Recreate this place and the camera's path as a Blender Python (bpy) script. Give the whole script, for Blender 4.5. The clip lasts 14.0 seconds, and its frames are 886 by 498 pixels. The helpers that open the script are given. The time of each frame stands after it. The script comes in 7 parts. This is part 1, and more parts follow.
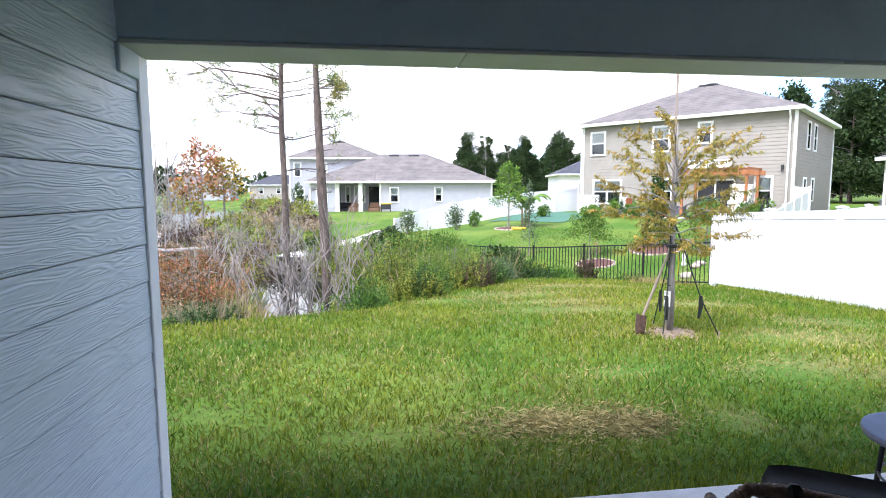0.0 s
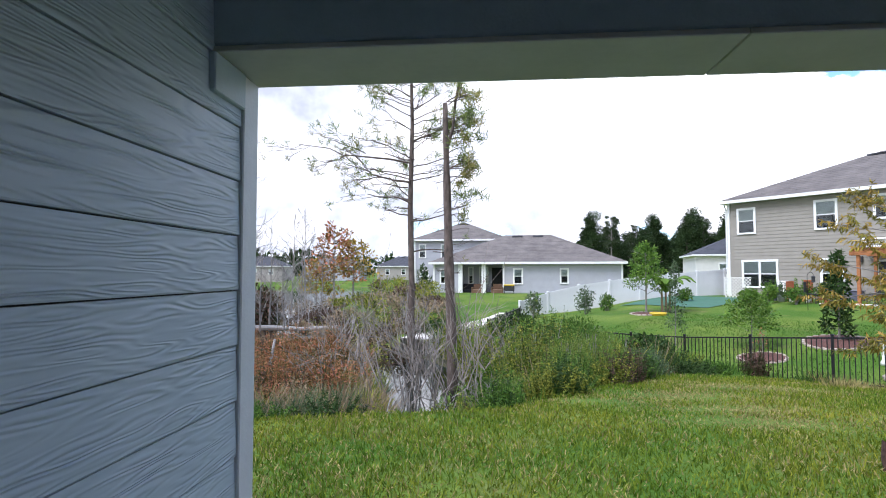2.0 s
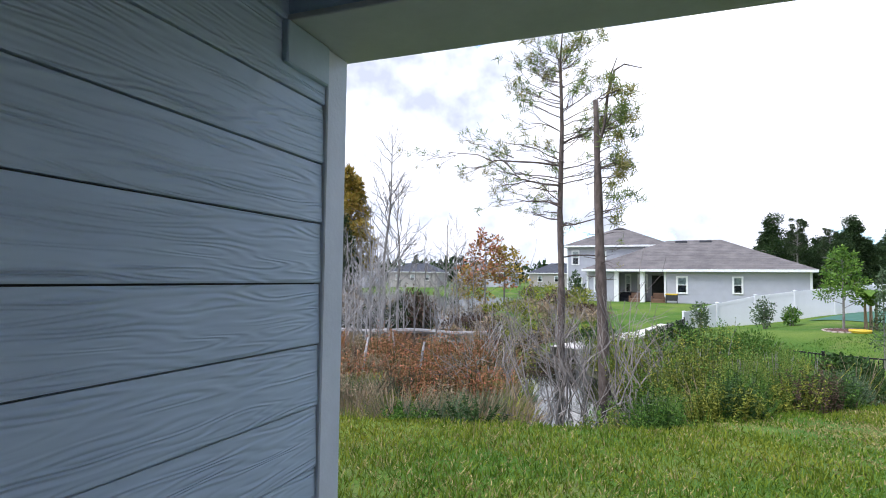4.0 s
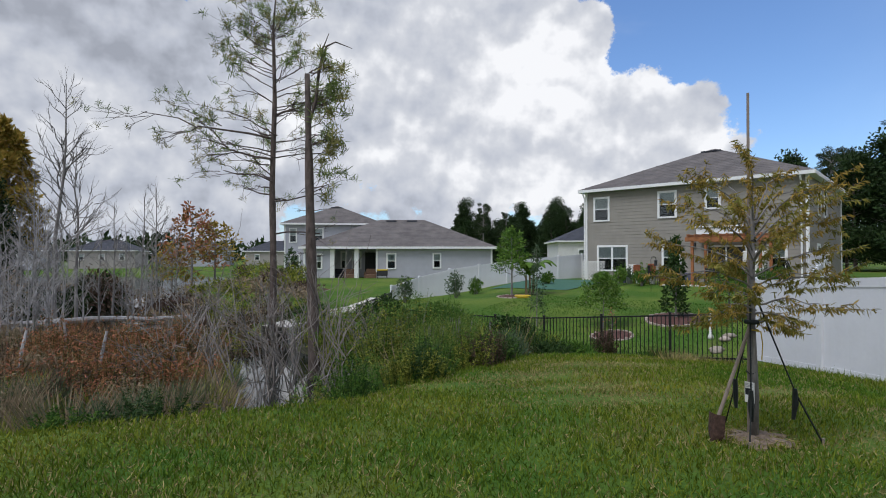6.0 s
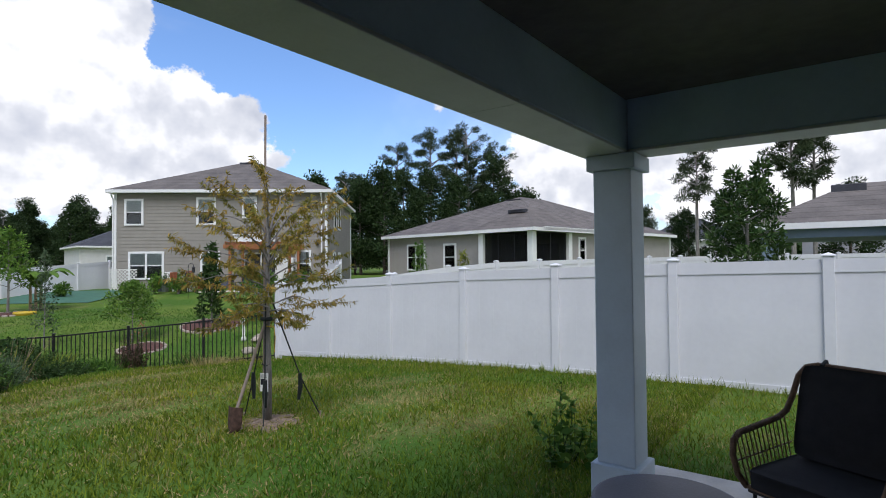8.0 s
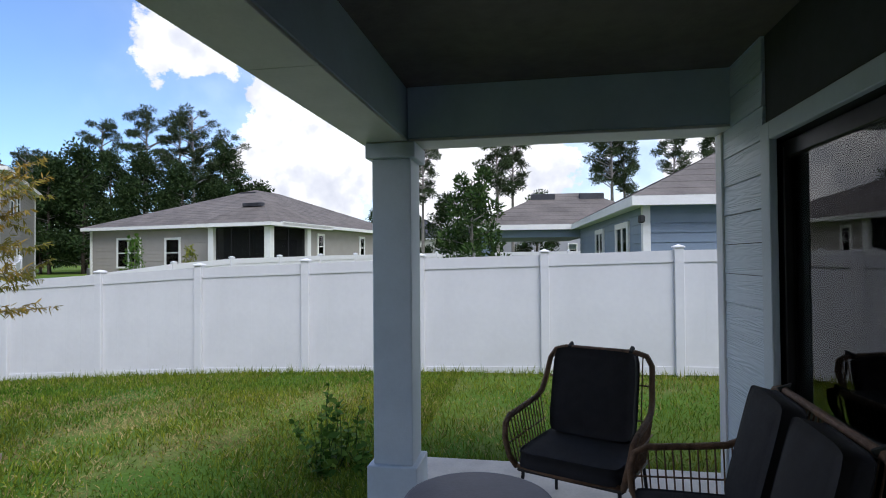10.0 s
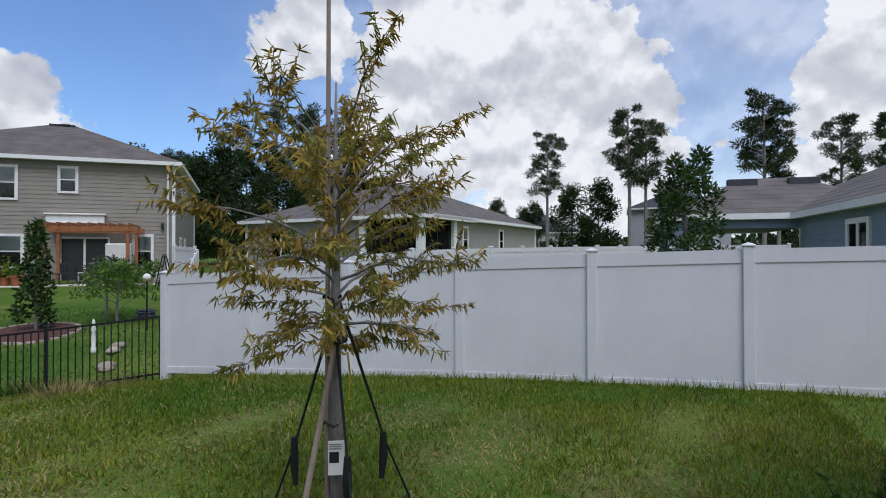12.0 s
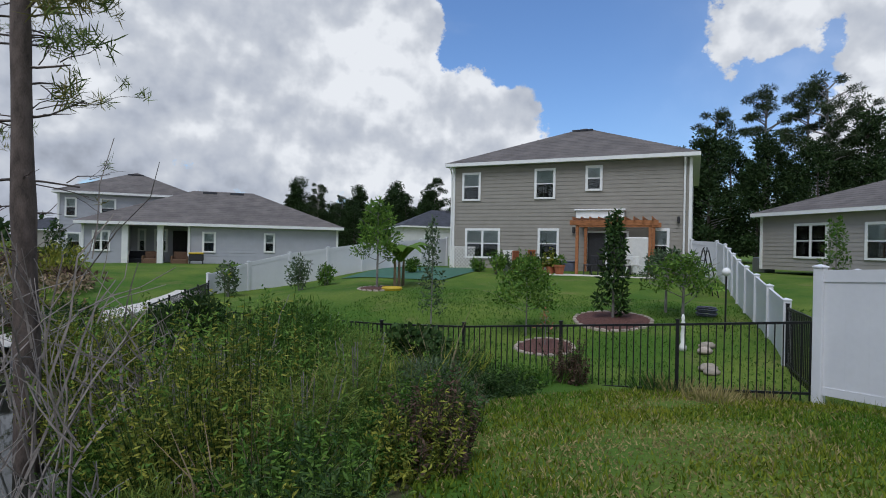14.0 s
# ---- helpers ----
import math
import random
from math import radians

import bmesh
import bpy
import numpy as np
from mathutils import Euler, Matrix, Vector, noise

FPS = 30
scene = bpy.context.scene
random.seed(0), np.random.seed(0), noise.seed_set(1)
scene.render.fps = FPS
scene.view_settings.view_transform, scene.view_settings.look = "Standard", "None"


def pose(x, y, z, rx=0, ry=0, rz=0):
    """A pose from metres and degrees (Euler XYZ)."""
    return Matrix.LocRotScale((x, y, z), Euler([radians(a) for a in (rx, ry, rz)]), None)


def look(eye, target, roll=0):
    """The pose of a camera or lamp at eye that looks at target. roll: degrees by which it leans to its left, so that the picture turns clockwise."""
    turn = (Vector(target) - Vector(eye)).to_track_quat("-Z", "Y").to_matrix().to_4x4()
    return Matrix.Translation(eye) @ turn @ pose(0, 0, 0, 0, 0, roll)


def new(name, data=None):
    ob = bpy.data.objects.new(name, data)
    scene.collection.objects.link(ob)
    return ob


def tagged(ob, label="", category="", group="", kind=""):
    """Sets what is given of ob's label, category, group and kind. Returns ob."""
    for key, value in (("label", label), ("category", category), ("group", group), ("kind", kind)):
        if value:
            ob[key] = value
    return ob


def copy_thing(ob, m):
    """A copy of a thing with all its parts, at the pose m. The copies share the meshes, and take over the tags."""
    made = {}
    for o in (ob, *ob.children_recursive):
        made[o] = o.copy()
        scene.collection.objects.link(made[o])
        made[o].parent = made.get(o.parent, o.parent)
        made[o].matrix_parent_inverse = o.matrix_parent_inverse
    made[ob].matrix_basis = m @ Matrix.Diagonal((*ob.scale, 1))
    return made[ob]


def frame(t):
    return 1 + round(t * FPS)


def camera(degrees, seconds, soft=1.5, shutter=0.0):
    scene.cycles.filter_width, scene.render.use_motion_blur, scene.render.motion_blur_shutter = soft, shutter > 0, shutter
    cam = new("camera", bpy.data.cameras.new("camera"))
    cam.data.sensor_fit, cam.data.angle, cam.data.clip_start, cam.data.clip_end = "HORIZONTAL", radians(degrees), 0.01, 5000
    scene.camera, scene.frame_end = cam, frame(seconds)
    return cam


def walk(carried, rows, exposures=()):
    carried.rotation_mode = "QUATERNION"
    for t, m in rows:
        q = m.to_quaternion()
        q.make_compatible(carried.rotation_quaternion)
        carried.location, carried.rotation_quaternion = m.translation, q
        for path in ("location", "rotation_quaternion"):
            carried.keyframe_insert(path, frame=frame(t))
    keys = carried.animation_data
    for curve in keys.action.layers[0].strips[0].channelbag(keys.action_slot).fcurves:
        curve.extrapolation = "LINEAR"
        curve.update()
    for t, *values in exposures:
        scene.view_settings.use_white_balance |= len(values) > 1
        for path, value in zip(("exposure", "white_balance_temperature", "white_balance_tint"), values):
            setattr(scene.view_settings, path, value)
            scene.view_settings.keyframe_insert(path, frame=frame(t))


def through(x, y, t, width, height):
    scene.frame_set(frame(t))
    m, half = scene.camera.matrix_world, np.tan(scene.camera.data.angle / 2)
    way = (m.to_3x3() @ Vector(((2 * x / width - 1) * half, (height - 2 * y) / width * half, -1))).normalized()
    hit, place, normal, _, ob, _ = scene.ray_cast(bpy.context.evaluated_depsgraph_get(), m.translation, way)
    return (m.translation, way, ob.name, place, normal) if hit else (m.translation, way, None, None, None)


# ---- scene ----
# ---------- camera and walk ----------
cam = camera(77.4, 14.0, soft=1.0)
PATH = [
    (0, (0.103, 0.09, 1.888), (0.367, 2.062, 1.68), -0.2),
    (0.5, (0.102, 0.474, 1.923), (0.355, 2.451, 1.752), -0.4),
    (1, (0.038, 0.844, 1.904), (0.252, 2.83, 1.816), -0.5),
    (1.5, (-0.041, 1.013, 1.88), (0.012, 3.012, 1.907), -0.4),
    (2, (-0.136, 1.112, 1.874), (-0.3, 3.103, 1.96), -0.0),
    (2.5, (-0.195, 1.271, 1.867), (-0.593, 3.228, 1.975), 0.4),
    (2.7, (-0.191, 1.303, 1.874), (-0.722, 3.227, 1.989), 0.5),
    (5, (0.089, 1.512, 1.805), (-0.624, 3.377, 1.912), 0.7),
    (5.5, (0.128, 1.575, 1.803), (-0.08, 3.563, 1.87), 0.1),
    (6, (0.185, 1.642, 1.807), (0.462, 3.622, 1.841), -0.0),
    (6.5, (0.182, 1.576, 1.806), (0.859, 3.457, 1.841), -0.4),
    (7, (0.197, 1.517, 1.798), (1.234, 3.227, 1.839), -0.2),
    (7.5, (0.201, 1.434, 1.788), (1.546, 2.913, 1.838), -0.2),
    (8, (0.233, 1.385, 1.779), (1.829, 2.589, 1.832), -0.5),
    (8.5, (0.218, 1.355, 1.751), (2.003, 2.256, 1.808), -0.5),
    (11, (0.717, 2.822, 1.755), (2.699, 3.087, 1.775), -0.5),
    (11.5, (0.891, 3.694, 1.77), (2.839, 4.148, 1.782), -0.5),
    (12, (1.015, 4.729, 1.701), (2.895, 5.41, 1.718), -0.1),
    (12.5, (1.02, 5.643, 1.69), (2.796, 6.563, 1.691), -0.2),
    (13, (0.834, 6.522, 1.625), (2.457, 7.692, 1.629), 0.2),
    (13.5, (0.705, 7.327, 1.587), (2.004, 8.848, 1.586), 0.7),
    (14, (0.499, 8.021, 1.542), (1.361, 9.825, 1.537), 1.1),
]
EXPOSURES = [(0, 2.1, 6250, 16), (0.5, 1.55, 6150, 17), (1.0, 1.32, 6150, 16), (1.5, 1.22, 6100, 15), (2.5, 1.25, 6100, 14), (5, 1.15, 6200, 13), (5.5, 0.45, 6350, 12), (6, 0.13, 6300, 11), (7.5, 0.2, 6300, 12), (8.5, 0.6, 6250, 13), (11, 0.6, 6250, 13), (11.5, 0.42, 6250, 13), (12, 0.03, 6150, 12), (14, -0.05, 6100, 10)]
walk(cam, [(t, look(eye, target, roll)) for t, eye, target, roll in PATH], EXPOSURES)

# ---------- world, sun ----------
world = bpy.data.worlds.new("sky")
scene.world = world
world.use_nodes = True
SUN_ELEVATION, SUN_BEARING = 60, -128      # degrees; bearing clockwise from +y


def build_world():
    nt = world.node_tree
    nt.nodes.clear()
    N, L = nt.nodes.new, nt.links.new

    def math_node(op, a, b=None, c=None):
        n = N("ShaderNodeMath")
        n.operation = op
        for i, v in enumerate((a, b, c)):
            if v is None:
                continue
            if isinstance(v, (int, float)):
                n.inputs[i].default_value = v
            else:
                L(v, n.inputs[i])
        return n.outputs[0]

    out, bg = N("ShaderNodeOutputWorld"), N("ShaderNodeBackground")
    sky = N("ShaderNodeTexSky")
    sky.sky_type, sky.sun_disc = "NISHITA", False
    sky.sun_elevation, sky.sun_rotation = radians(SUN_ELEVATION), radians(SUN_BEARING)
    sky.air_density, sky.dust_density, sky.ozone_density = 1.1, 0.6, 1.6
    co = N("ShaderNodeTexCoord")
    sep = N("ShaderNodeSeparateXYZ")
    L(co.outputs["Generated"], sep.inputs[0])
    x, y, z = sep.outputs
    bearing = math_node("ARCTAN2", x, y)                       # 0 at +y, positive towards +x
    flat = math_node("SQRT", math_node("ADD", math_node("MULTIPLY", x, x), math_node("MULTIPLY", y, y)))
    elev = math_node("ARCTAN2", z, flat)

    def noise_at(scale, detail, rough, squash):
        m = N("ShaderNodeMapping")
        L(co.outputs["Generated"], m.inputs[0])
        m.inputs["Scale"].default_value = (1, 1, squash)
        n = N("ShaderNodeTexNoise")
        n.inputs["Scale"].default_value, n.inputs["Detail"].default_value, n.inputs["Roughness"].default_value = scale, detail, rough
        L(m.outputs[0], n.inputs["Vector"])
        return n.outputs[0]

    big, fine, layer = noise_at(2.6, 3, 0.5, 1.6), noise_at(9.0, 7, 0.62, 1.2), noise_at(2.2, 5, 0.55, 2.6)
    # heaps of cumulus: bearing, elevation, half width, half height, in degrees
    heaps = [(-26, 31, 26, 14), (-45, 14, 40, 26), (-5, 20, 26, 17), (14, 19, 19, 17), (27, 12, 13, 10), (0, 38, 30, 16), (26, 5, 9, 5), (57, 22, 9, 9), (70, 22, 17, 20), (82, 17, 17, 16), (74, 38, 16, 12), (112, 24, 18, 20), (150, 25, 40, 25), (-150, 25, 60, 28)]
    field = None
    for b, e, w, h in heaps:
        dx = math_node("DIVIDE", math_node("SUBTRACT", bearing, radians(b)), radians(w))
        dy = math_node("DIVIDE", math_node("SUBTRACT", elev, radians(e)), radians(h))
        f = math_node("SUBTRACT", 1.0, math_node("SQRT", math_node("ADD", math_node("MULTIPLY", dx, dx), math_node("MULTIPLY", dy, dy))))
        field = f if field is None else math_node("SMOOTH_MAX", field, f, 0.15)
    low = math_node("MULTIPLY", math_node("SUBTRACT", 0.12, elev), 1.5)     # thicker towards the horizon
    body = math_node("ADD", math_node("MULTIPLY", field, 1.1), low)
    body = math_node("ADD", body, math_node("MULTIPLY", math_node("SUBTRACT", big, 0.5), 1.1))
    body = math_node("ADD", body, math_node("MULTIPLY", math_node("SUBTRACT", fine, 0.5), 1.15))
    west = N("ShaderNodeMapRange")
    L(bearing, west.inputs[0])
    west.inputs[1].default_value, west.inputs[2].default_value = radians(-40), radians(-8)
    west.inputs[3].default_value, west.inputs[4].default_value = 0.6, 0.0
    body = math_node("ADD", body, west.outputs[0])
    cover = N("ShaderNodeMapRange")
    cover.interpolation_type = "SMOOTHSTEP"
    L(body, cover.inputs[0])
    cover.inputs[1].default_value, cover.inputs[2].default_value = 0.0, 0.08
    veil = N("ShaderNodeMapRange")
    veil.interpolation_type = "SMOOTHSTEP"
    L(layer, veil.inputs[0])
    veil.inputs[1].default_value, veil.inputs[2].default_value = 0.48, 0.8
    veil.inputs[3].default_value, veil.inputs[4].default_value = 0.0, 0.4
    haze = N("ShaderNodeMapRange")                             # thin high cloud towards the east
    haze.interpolation_type = "SMOOTHSTEP"
    L(bearing, haze.inputs[0])
    haze.inputs[1].default_value, haze.inputs[2].default_value = radians(38), radians(82)
    haze.inputs[3].default_value, haze.inputs[4].default_value = 0.0, 0.42
    amount = math_node("MAXIMUM", cover.outputs[0], math_node("ADD", veil.outputs[0], haze.outputs[0]))
    shade = N("ShaderNodeValToRGB")
    # billows lit from above: the noise against itself a little higher up
    def billow(scale, lift):
        vals = []
        for dz in (0.0, lift):
            m = N("ShaderNodeMapping")
            L(co.outputs["Generated"], m.inputs[0])
            m.inputs["Location"].default_value = (-dz * 0.3, 0, dz)
            n = N("ShaderNodeTexNoise")
            n.inputs["Scale"].default_value, n.inputs["Detail"].default_value, n.inputs["Roughness"].default_value = scale, 4, 0.5
            L(m.outputs[0], n.inputs["Vector"])
            vals.append(n.outputs[0])
        return math_node("SUBTRACT", vals[0], vals[1])
    lit = math_node("ADD", math_node("MULTIPLY", billow(4.5, 0.06), 1.0), math_node("MULTIPLY", billow(13.0, 0.024), 1.0))
    bump = math_node("ADD", math_node("ADD", 0.03, lit), math_node("MULTIPLY", layer, 1.0))
    thick = N("ShaderNodeMapRange")
    thick.interpolation_type = "SMOOTHSTEP"
    L(bearing, thick.inputs[0])
    thick.inputs[1].default_value, thick.inputs[2].default_value = radians(-20), radians(30)
    thick.inputs[3].default_value, thick.inputs[4].default_value = -0.27, 0.0
    bump = math_node("ADD", bump, thick.outputs[0])
    L(bump, shade.inputs[0])
    shade.color_ramp.elements[0].position, shade.color_ramp.elements[0].color = 0.22, (4.7, 4.95, 5.5, 1)
    shade.color_ramp.elements[1].position, shade.color_ramp.elements[1].color = 0.64, (8.6, 8.6, 8.6, 1)
    shade.color_ramp.elements.new(0.0).color = (3.3, 3.5, 3.95, 1)
    shade.color_ramp.elements.new(0.44).color = (6.1, 6.25, 6.55, 1)
    mix = N("ShaderNodeMixRGB")
    L(amount, mix.inputs[0])
    clear = N("ShaderNodeMixRGB")
    clear.blend_type, clear.inputs[0].default_value = "MULTIPLY", 1.0
    L(sky.outputs[0], clear.inputs[1])
    clear.inputs[2].default_value = (1.02, 1.22, 1.5, 1)
    L(clear.outputs[0], mix.inputs[1])
    L(shade.outputs[0], mix.inputs[2])
    L(mix.outputs[0], bg.inputs[0])
    bg.inputs[1].default_value = 0.1
    L(bg.outputs[0], out.inputs[0])


build_world()
sun = new("sun", bpy.data.lights.new("sun", "SUN"))
sun.data.energy, sun.data.angle, sun.data.color = 2.2, radians(35), (1.0, 0.985, 0.955)
_b, _e = radians(SUN_BEARING), radians(SUN_ELEVATION)
sun.matrix_world = look((0, 0, 0), (-math.sin(_b) * math.cos(_e), -math.cos(_b) * math.cos(_e), -math.sin(_e)))
sun.location = (-25, -20, 50)


# ---------- materials ----------
def material(name, color, rough=0.6, vary=0.15, scale=8.0, bump=0.0, bump_scale=60.0, metal=0.0, stretch=(1, 1, 1), per_object=0.0, per_island=0.0, spec=0.4, second=None, through=0.0):
    """A surface with broad stains and fine grain; second is a colour that stains mix in; through lets light pass thin leaves."""
    m = bpy.data.materials.new(name)
    m.use_nodes = True
    nt = m.node_tree
    N, L = nt.nodes.new, nt.links.new
    bsdf = nt.nodes["Principled BSDF"]
    co, mp = N("ShaderNodeTexCoord"), N("ShaderNodeMapping")
    L(co.outputs["Object"], mp.inputs[0])
    mp.inputs["Scale"].default_value = stretch
    n1, n2 = N("ShaderNodeTexNoise"), N("ShaderNodeTexNoise")
    n1.inputs["Scale"].default_value, n1.inputs["Detail"].default_value = scale, 4
    n2.inputs["Scale"].default_value, n2.inputs["Detail"].default_value = scale * 9, 3
    for n in (n1, n2):
        L(mp.outputs[0], n.inputs["Vector"])
    add = N("ShaderNodeMath")
    add.operation = "MULTIPLY_ADD"
    L(n2.outputs[0], add.inputs[0])
    add.inputs[1].default_value = 0.4
    L(n1.outputs[0], add.inputs[2])
    ramp = N("ShaderNodeValToRGB")
    L(add.outputs[0], ramp.inputs[0])
    c = Vector(color)
    spec = 0.1 if through else spec
    a, b = (c * (1 - vary), c * (1 + vary)) if second is None else (c, Vector(second))
    ramp.color_ramp.elements[0].position, ramp.color_ramp.elements[1].position = 0.5, 0.9
    ramp.color_ramp.elements[0].color, ramp.color_ramp.elements[1].color = (*a, 1), (*[min(v, 0.95) for v in b], 1)
    colour = ramp.outputs[0]
    for source, amount in (("object", per_object), ("island", per_island)):
        if amount:
            info = N("ShaderNodeObjectInfo") if source == "object" else N("ShaderNodeNewGeometry")
            rnd = info.outputs["Random"] if source == "object" else info.outputs["Random Per Island"]
            hsv, mr, hue = N("ShaderNodeHueSaturation"), N("ShaderNodeMapRange"), N("ShaderNodeMapRange")
            L(rnd, mr.inputs[0])
            mr.inputs[3].default_value, mr.inputs[4].default_value = 1 - amount, 1 + amount
            L(rnd, hue.inputs[0])
            hue.inputs[3].default_value, hue.inputs[4].default_value = 0.5 + amount * 0.06, 0.5 - amount * 0.06
            L(mr.outputs[0], hsv.inputs["Value"])
            L(hue.outputs[0], hsv.inputs["Hue"])
            L(colour, hsv.inputs["Color"])
            colour = hsv.outputs[0]
    L(colour, bsdf.inputs["Base Color"])
    bsdf.inputs["Roughness"].default_value, bsdf.inputs["Metallic"].default_value = rough, metal
    bsdf.inputs["Specular IOR Level"].default_value = spec
    if bump:
        n3, bp = N("ShaderNodeTexNoise"), N("ShaderNodeBump")
        n3.inputs["Scale"].default_value, n3.inputs["Detail"].default_value = bump_scale, 5
        L(mp.outputs[0], n3.inputs["Vector"])
        L(n3.outputs[0], bp.inputs["Height"])
        bp.inputs["Strength"].default_value, bp.inputs["Distance"].default_value = bump, 0.01
        L(bp.outputs[0], bsdf.inputs["Normal"])
    if through:
        tr, mx = N("ShaderNodeBsdfTranslucent"), N("ShaderNodeMixShader")
        L(colour, tr.inputs[0])
        mx.inputs[0].default_value = through
        L(bsdf.outputs[0], mx.inputs[1])
        L(tr.outputs[0], mx.inputs[2])
        L(mx.outputs[0], nt.nodes["Material Output"].inputs[0])
    return m


def siding_material():
    """Painted fibre-cement plank with a pressed cedar grain."""
    m = bpy.data.materials.new("painted_siding")
    m.use_nodes = True
    nt = m.node_tree
    N, L = nt.nodes.new, nt.links.new
    bsdf = nt.nodes["Principled BSDF"]
    co, mp, rnd = N("ShaderNodeTexCoord"), N("ShaderNodeMapping"), N("ShaderNodeObjectInfo")
    L(co.outputs["Object"], mp.inputs[0])
    shift = N("ShaderNodeMath")
    shift.operation = "MULTIPLY"
    L(rnd.outputs["Random"], shift.inputs[0])
    shift.inputs[1].default_value = 37.0
    comb = N("ShaderNodeCombineXYZ")
    L(shift.outputs[0], comb.inputs[1])
    L(comb.outputs[0], mp.inputs["Location"])
    mp.inputs["Scale"].default_value = (1, 2.0, 20.0)
    warp = N("ShaderNodeTexNoise")
    warp.inputs["Scale"].default_value, warp.inputs["Detail"].default_value = 1.1, 1
    L(mp.outputs[0], warp.inputs["Vector"])
    rings = N("ShaderNodeMath")
    rings.operation = "MULTIPLY"
    L(warp.outputs[0], rings.inputs[0])
    rings.inputs[1].default_value = 60.0
    wave = N("ShaderNodeMath")
    wave.operation = "SINE"
    L(rings.outputs[0], wave.inputs[0])
    where = N("ShaderNodeTexNoise")
    where.inputs["Scale"].default_value, where.inputs["Detail"].default_value = 1.3, 2
    L(mp.outputs[0], where.inputs["Vector"])
    strong = N("ShaderNodeMapRange")
    L(where.outputs[0], strong.inputs[0])
    strong.inputs[1].default_value, strong.inputs[2].default_value = 0.3, 0.65
    height = N("ShaderNodeMath")
    height.operation = "MULTIPLY"
    L(wave.outputs[0], height.inputs[0])
    L(strong.outputs[0], height.inputs[1])
    bp = N("ShaderNodeBump")
    L(height.outputs[0], bp.inputs["Height"])
    bp.inputs["Strength"].default_value, bp.inputs["Distance"].default_value = 0.8, 0.002
    L(bp.outputs[0], bsdf.inputs["Normal"])
    n = N("ShaderNodeTexNoise")
    n.inputs["Scale"].default_value, n.inputs["Detail"].default_value = 3.0, 6
    L(co.outputs["Object"], n.inputs["Vector"])
    ramp = N("ShaderNodeValToRGB")
    L(n.outputs[0], ramp.inputs[0])
    ramp.color_ramp.elements[0].position, ramp.color_ramp.elements[1].position = 0.35, 0.75
    ramp.color_ramp.elements[0].color, ramp.color_ramp.elements[1].color = (0.50, 0.595, 0.685, 1), (0.555, 0.655, 0.745, 1)
    L(ramp.outputs[0], bsdf.inputs["Base Color"])
    bsdf.inputs["Roughness"].default_value, bsdf.inputs["Specular IOR Level"].default_value = 0.42, 0.5
    return m


def glass_material(name, tint=(0.9, 0.95, 0.95)):
    m = bpy.data.materials.new(name)
    m.use_nodes = True
    nt = m.node_tree
    N, L = nt.nodes.new, nt.links.new
    out = nt.nodes["Material Output"]
    clear, gloss, mix, fr = N("ShaderNodeBsdfTransparent"), N("ShaderNodeBsdfGlossy"), N("ShaderNodeMixShader"), N("ShaderNodeFresnel")
    clear.inputs[0].default_value = (*tint, 1)
    gloss.inputs["Roughness"].default_value = 0.02
    fr.inputs[0].default_value = 1.6
    L(fr.outputs[0], mix.inputs[0])
    L(clear.outputs[0], mix.inputs[1])
    L(gloss.outputs[0], mix.inputs[2])
    L(mix.outputs[0], out.inputs[0])
    return m


def screen_material():
    """Black insect mesh: mostly see-through, dulling what lies behind."""
    m = bpy.data.materials.new("insect_screen")
    m.use_nodes = True
    nt = m.node_tree
    N, L = nt.nodes.new, nt.links.new
    clear, cloth, mix = N("ShaderNodeBsdfTransparent"), N("ShaderNodeBsdfDiffuse"), N("ShaderNodeMixShader")
    cloth.inputs[0].default_value = (0.015, 0.016, 0.017, 1)
    mix.inputs[0].default_value = 0.62
    L(clear.outputs[0], mix.inputs[1])
    L(cloth.outputs[0], mix.inputs[2])
    L(mix.outputs[0], nt.nodes["Material Output"].inputs[0])
    return m


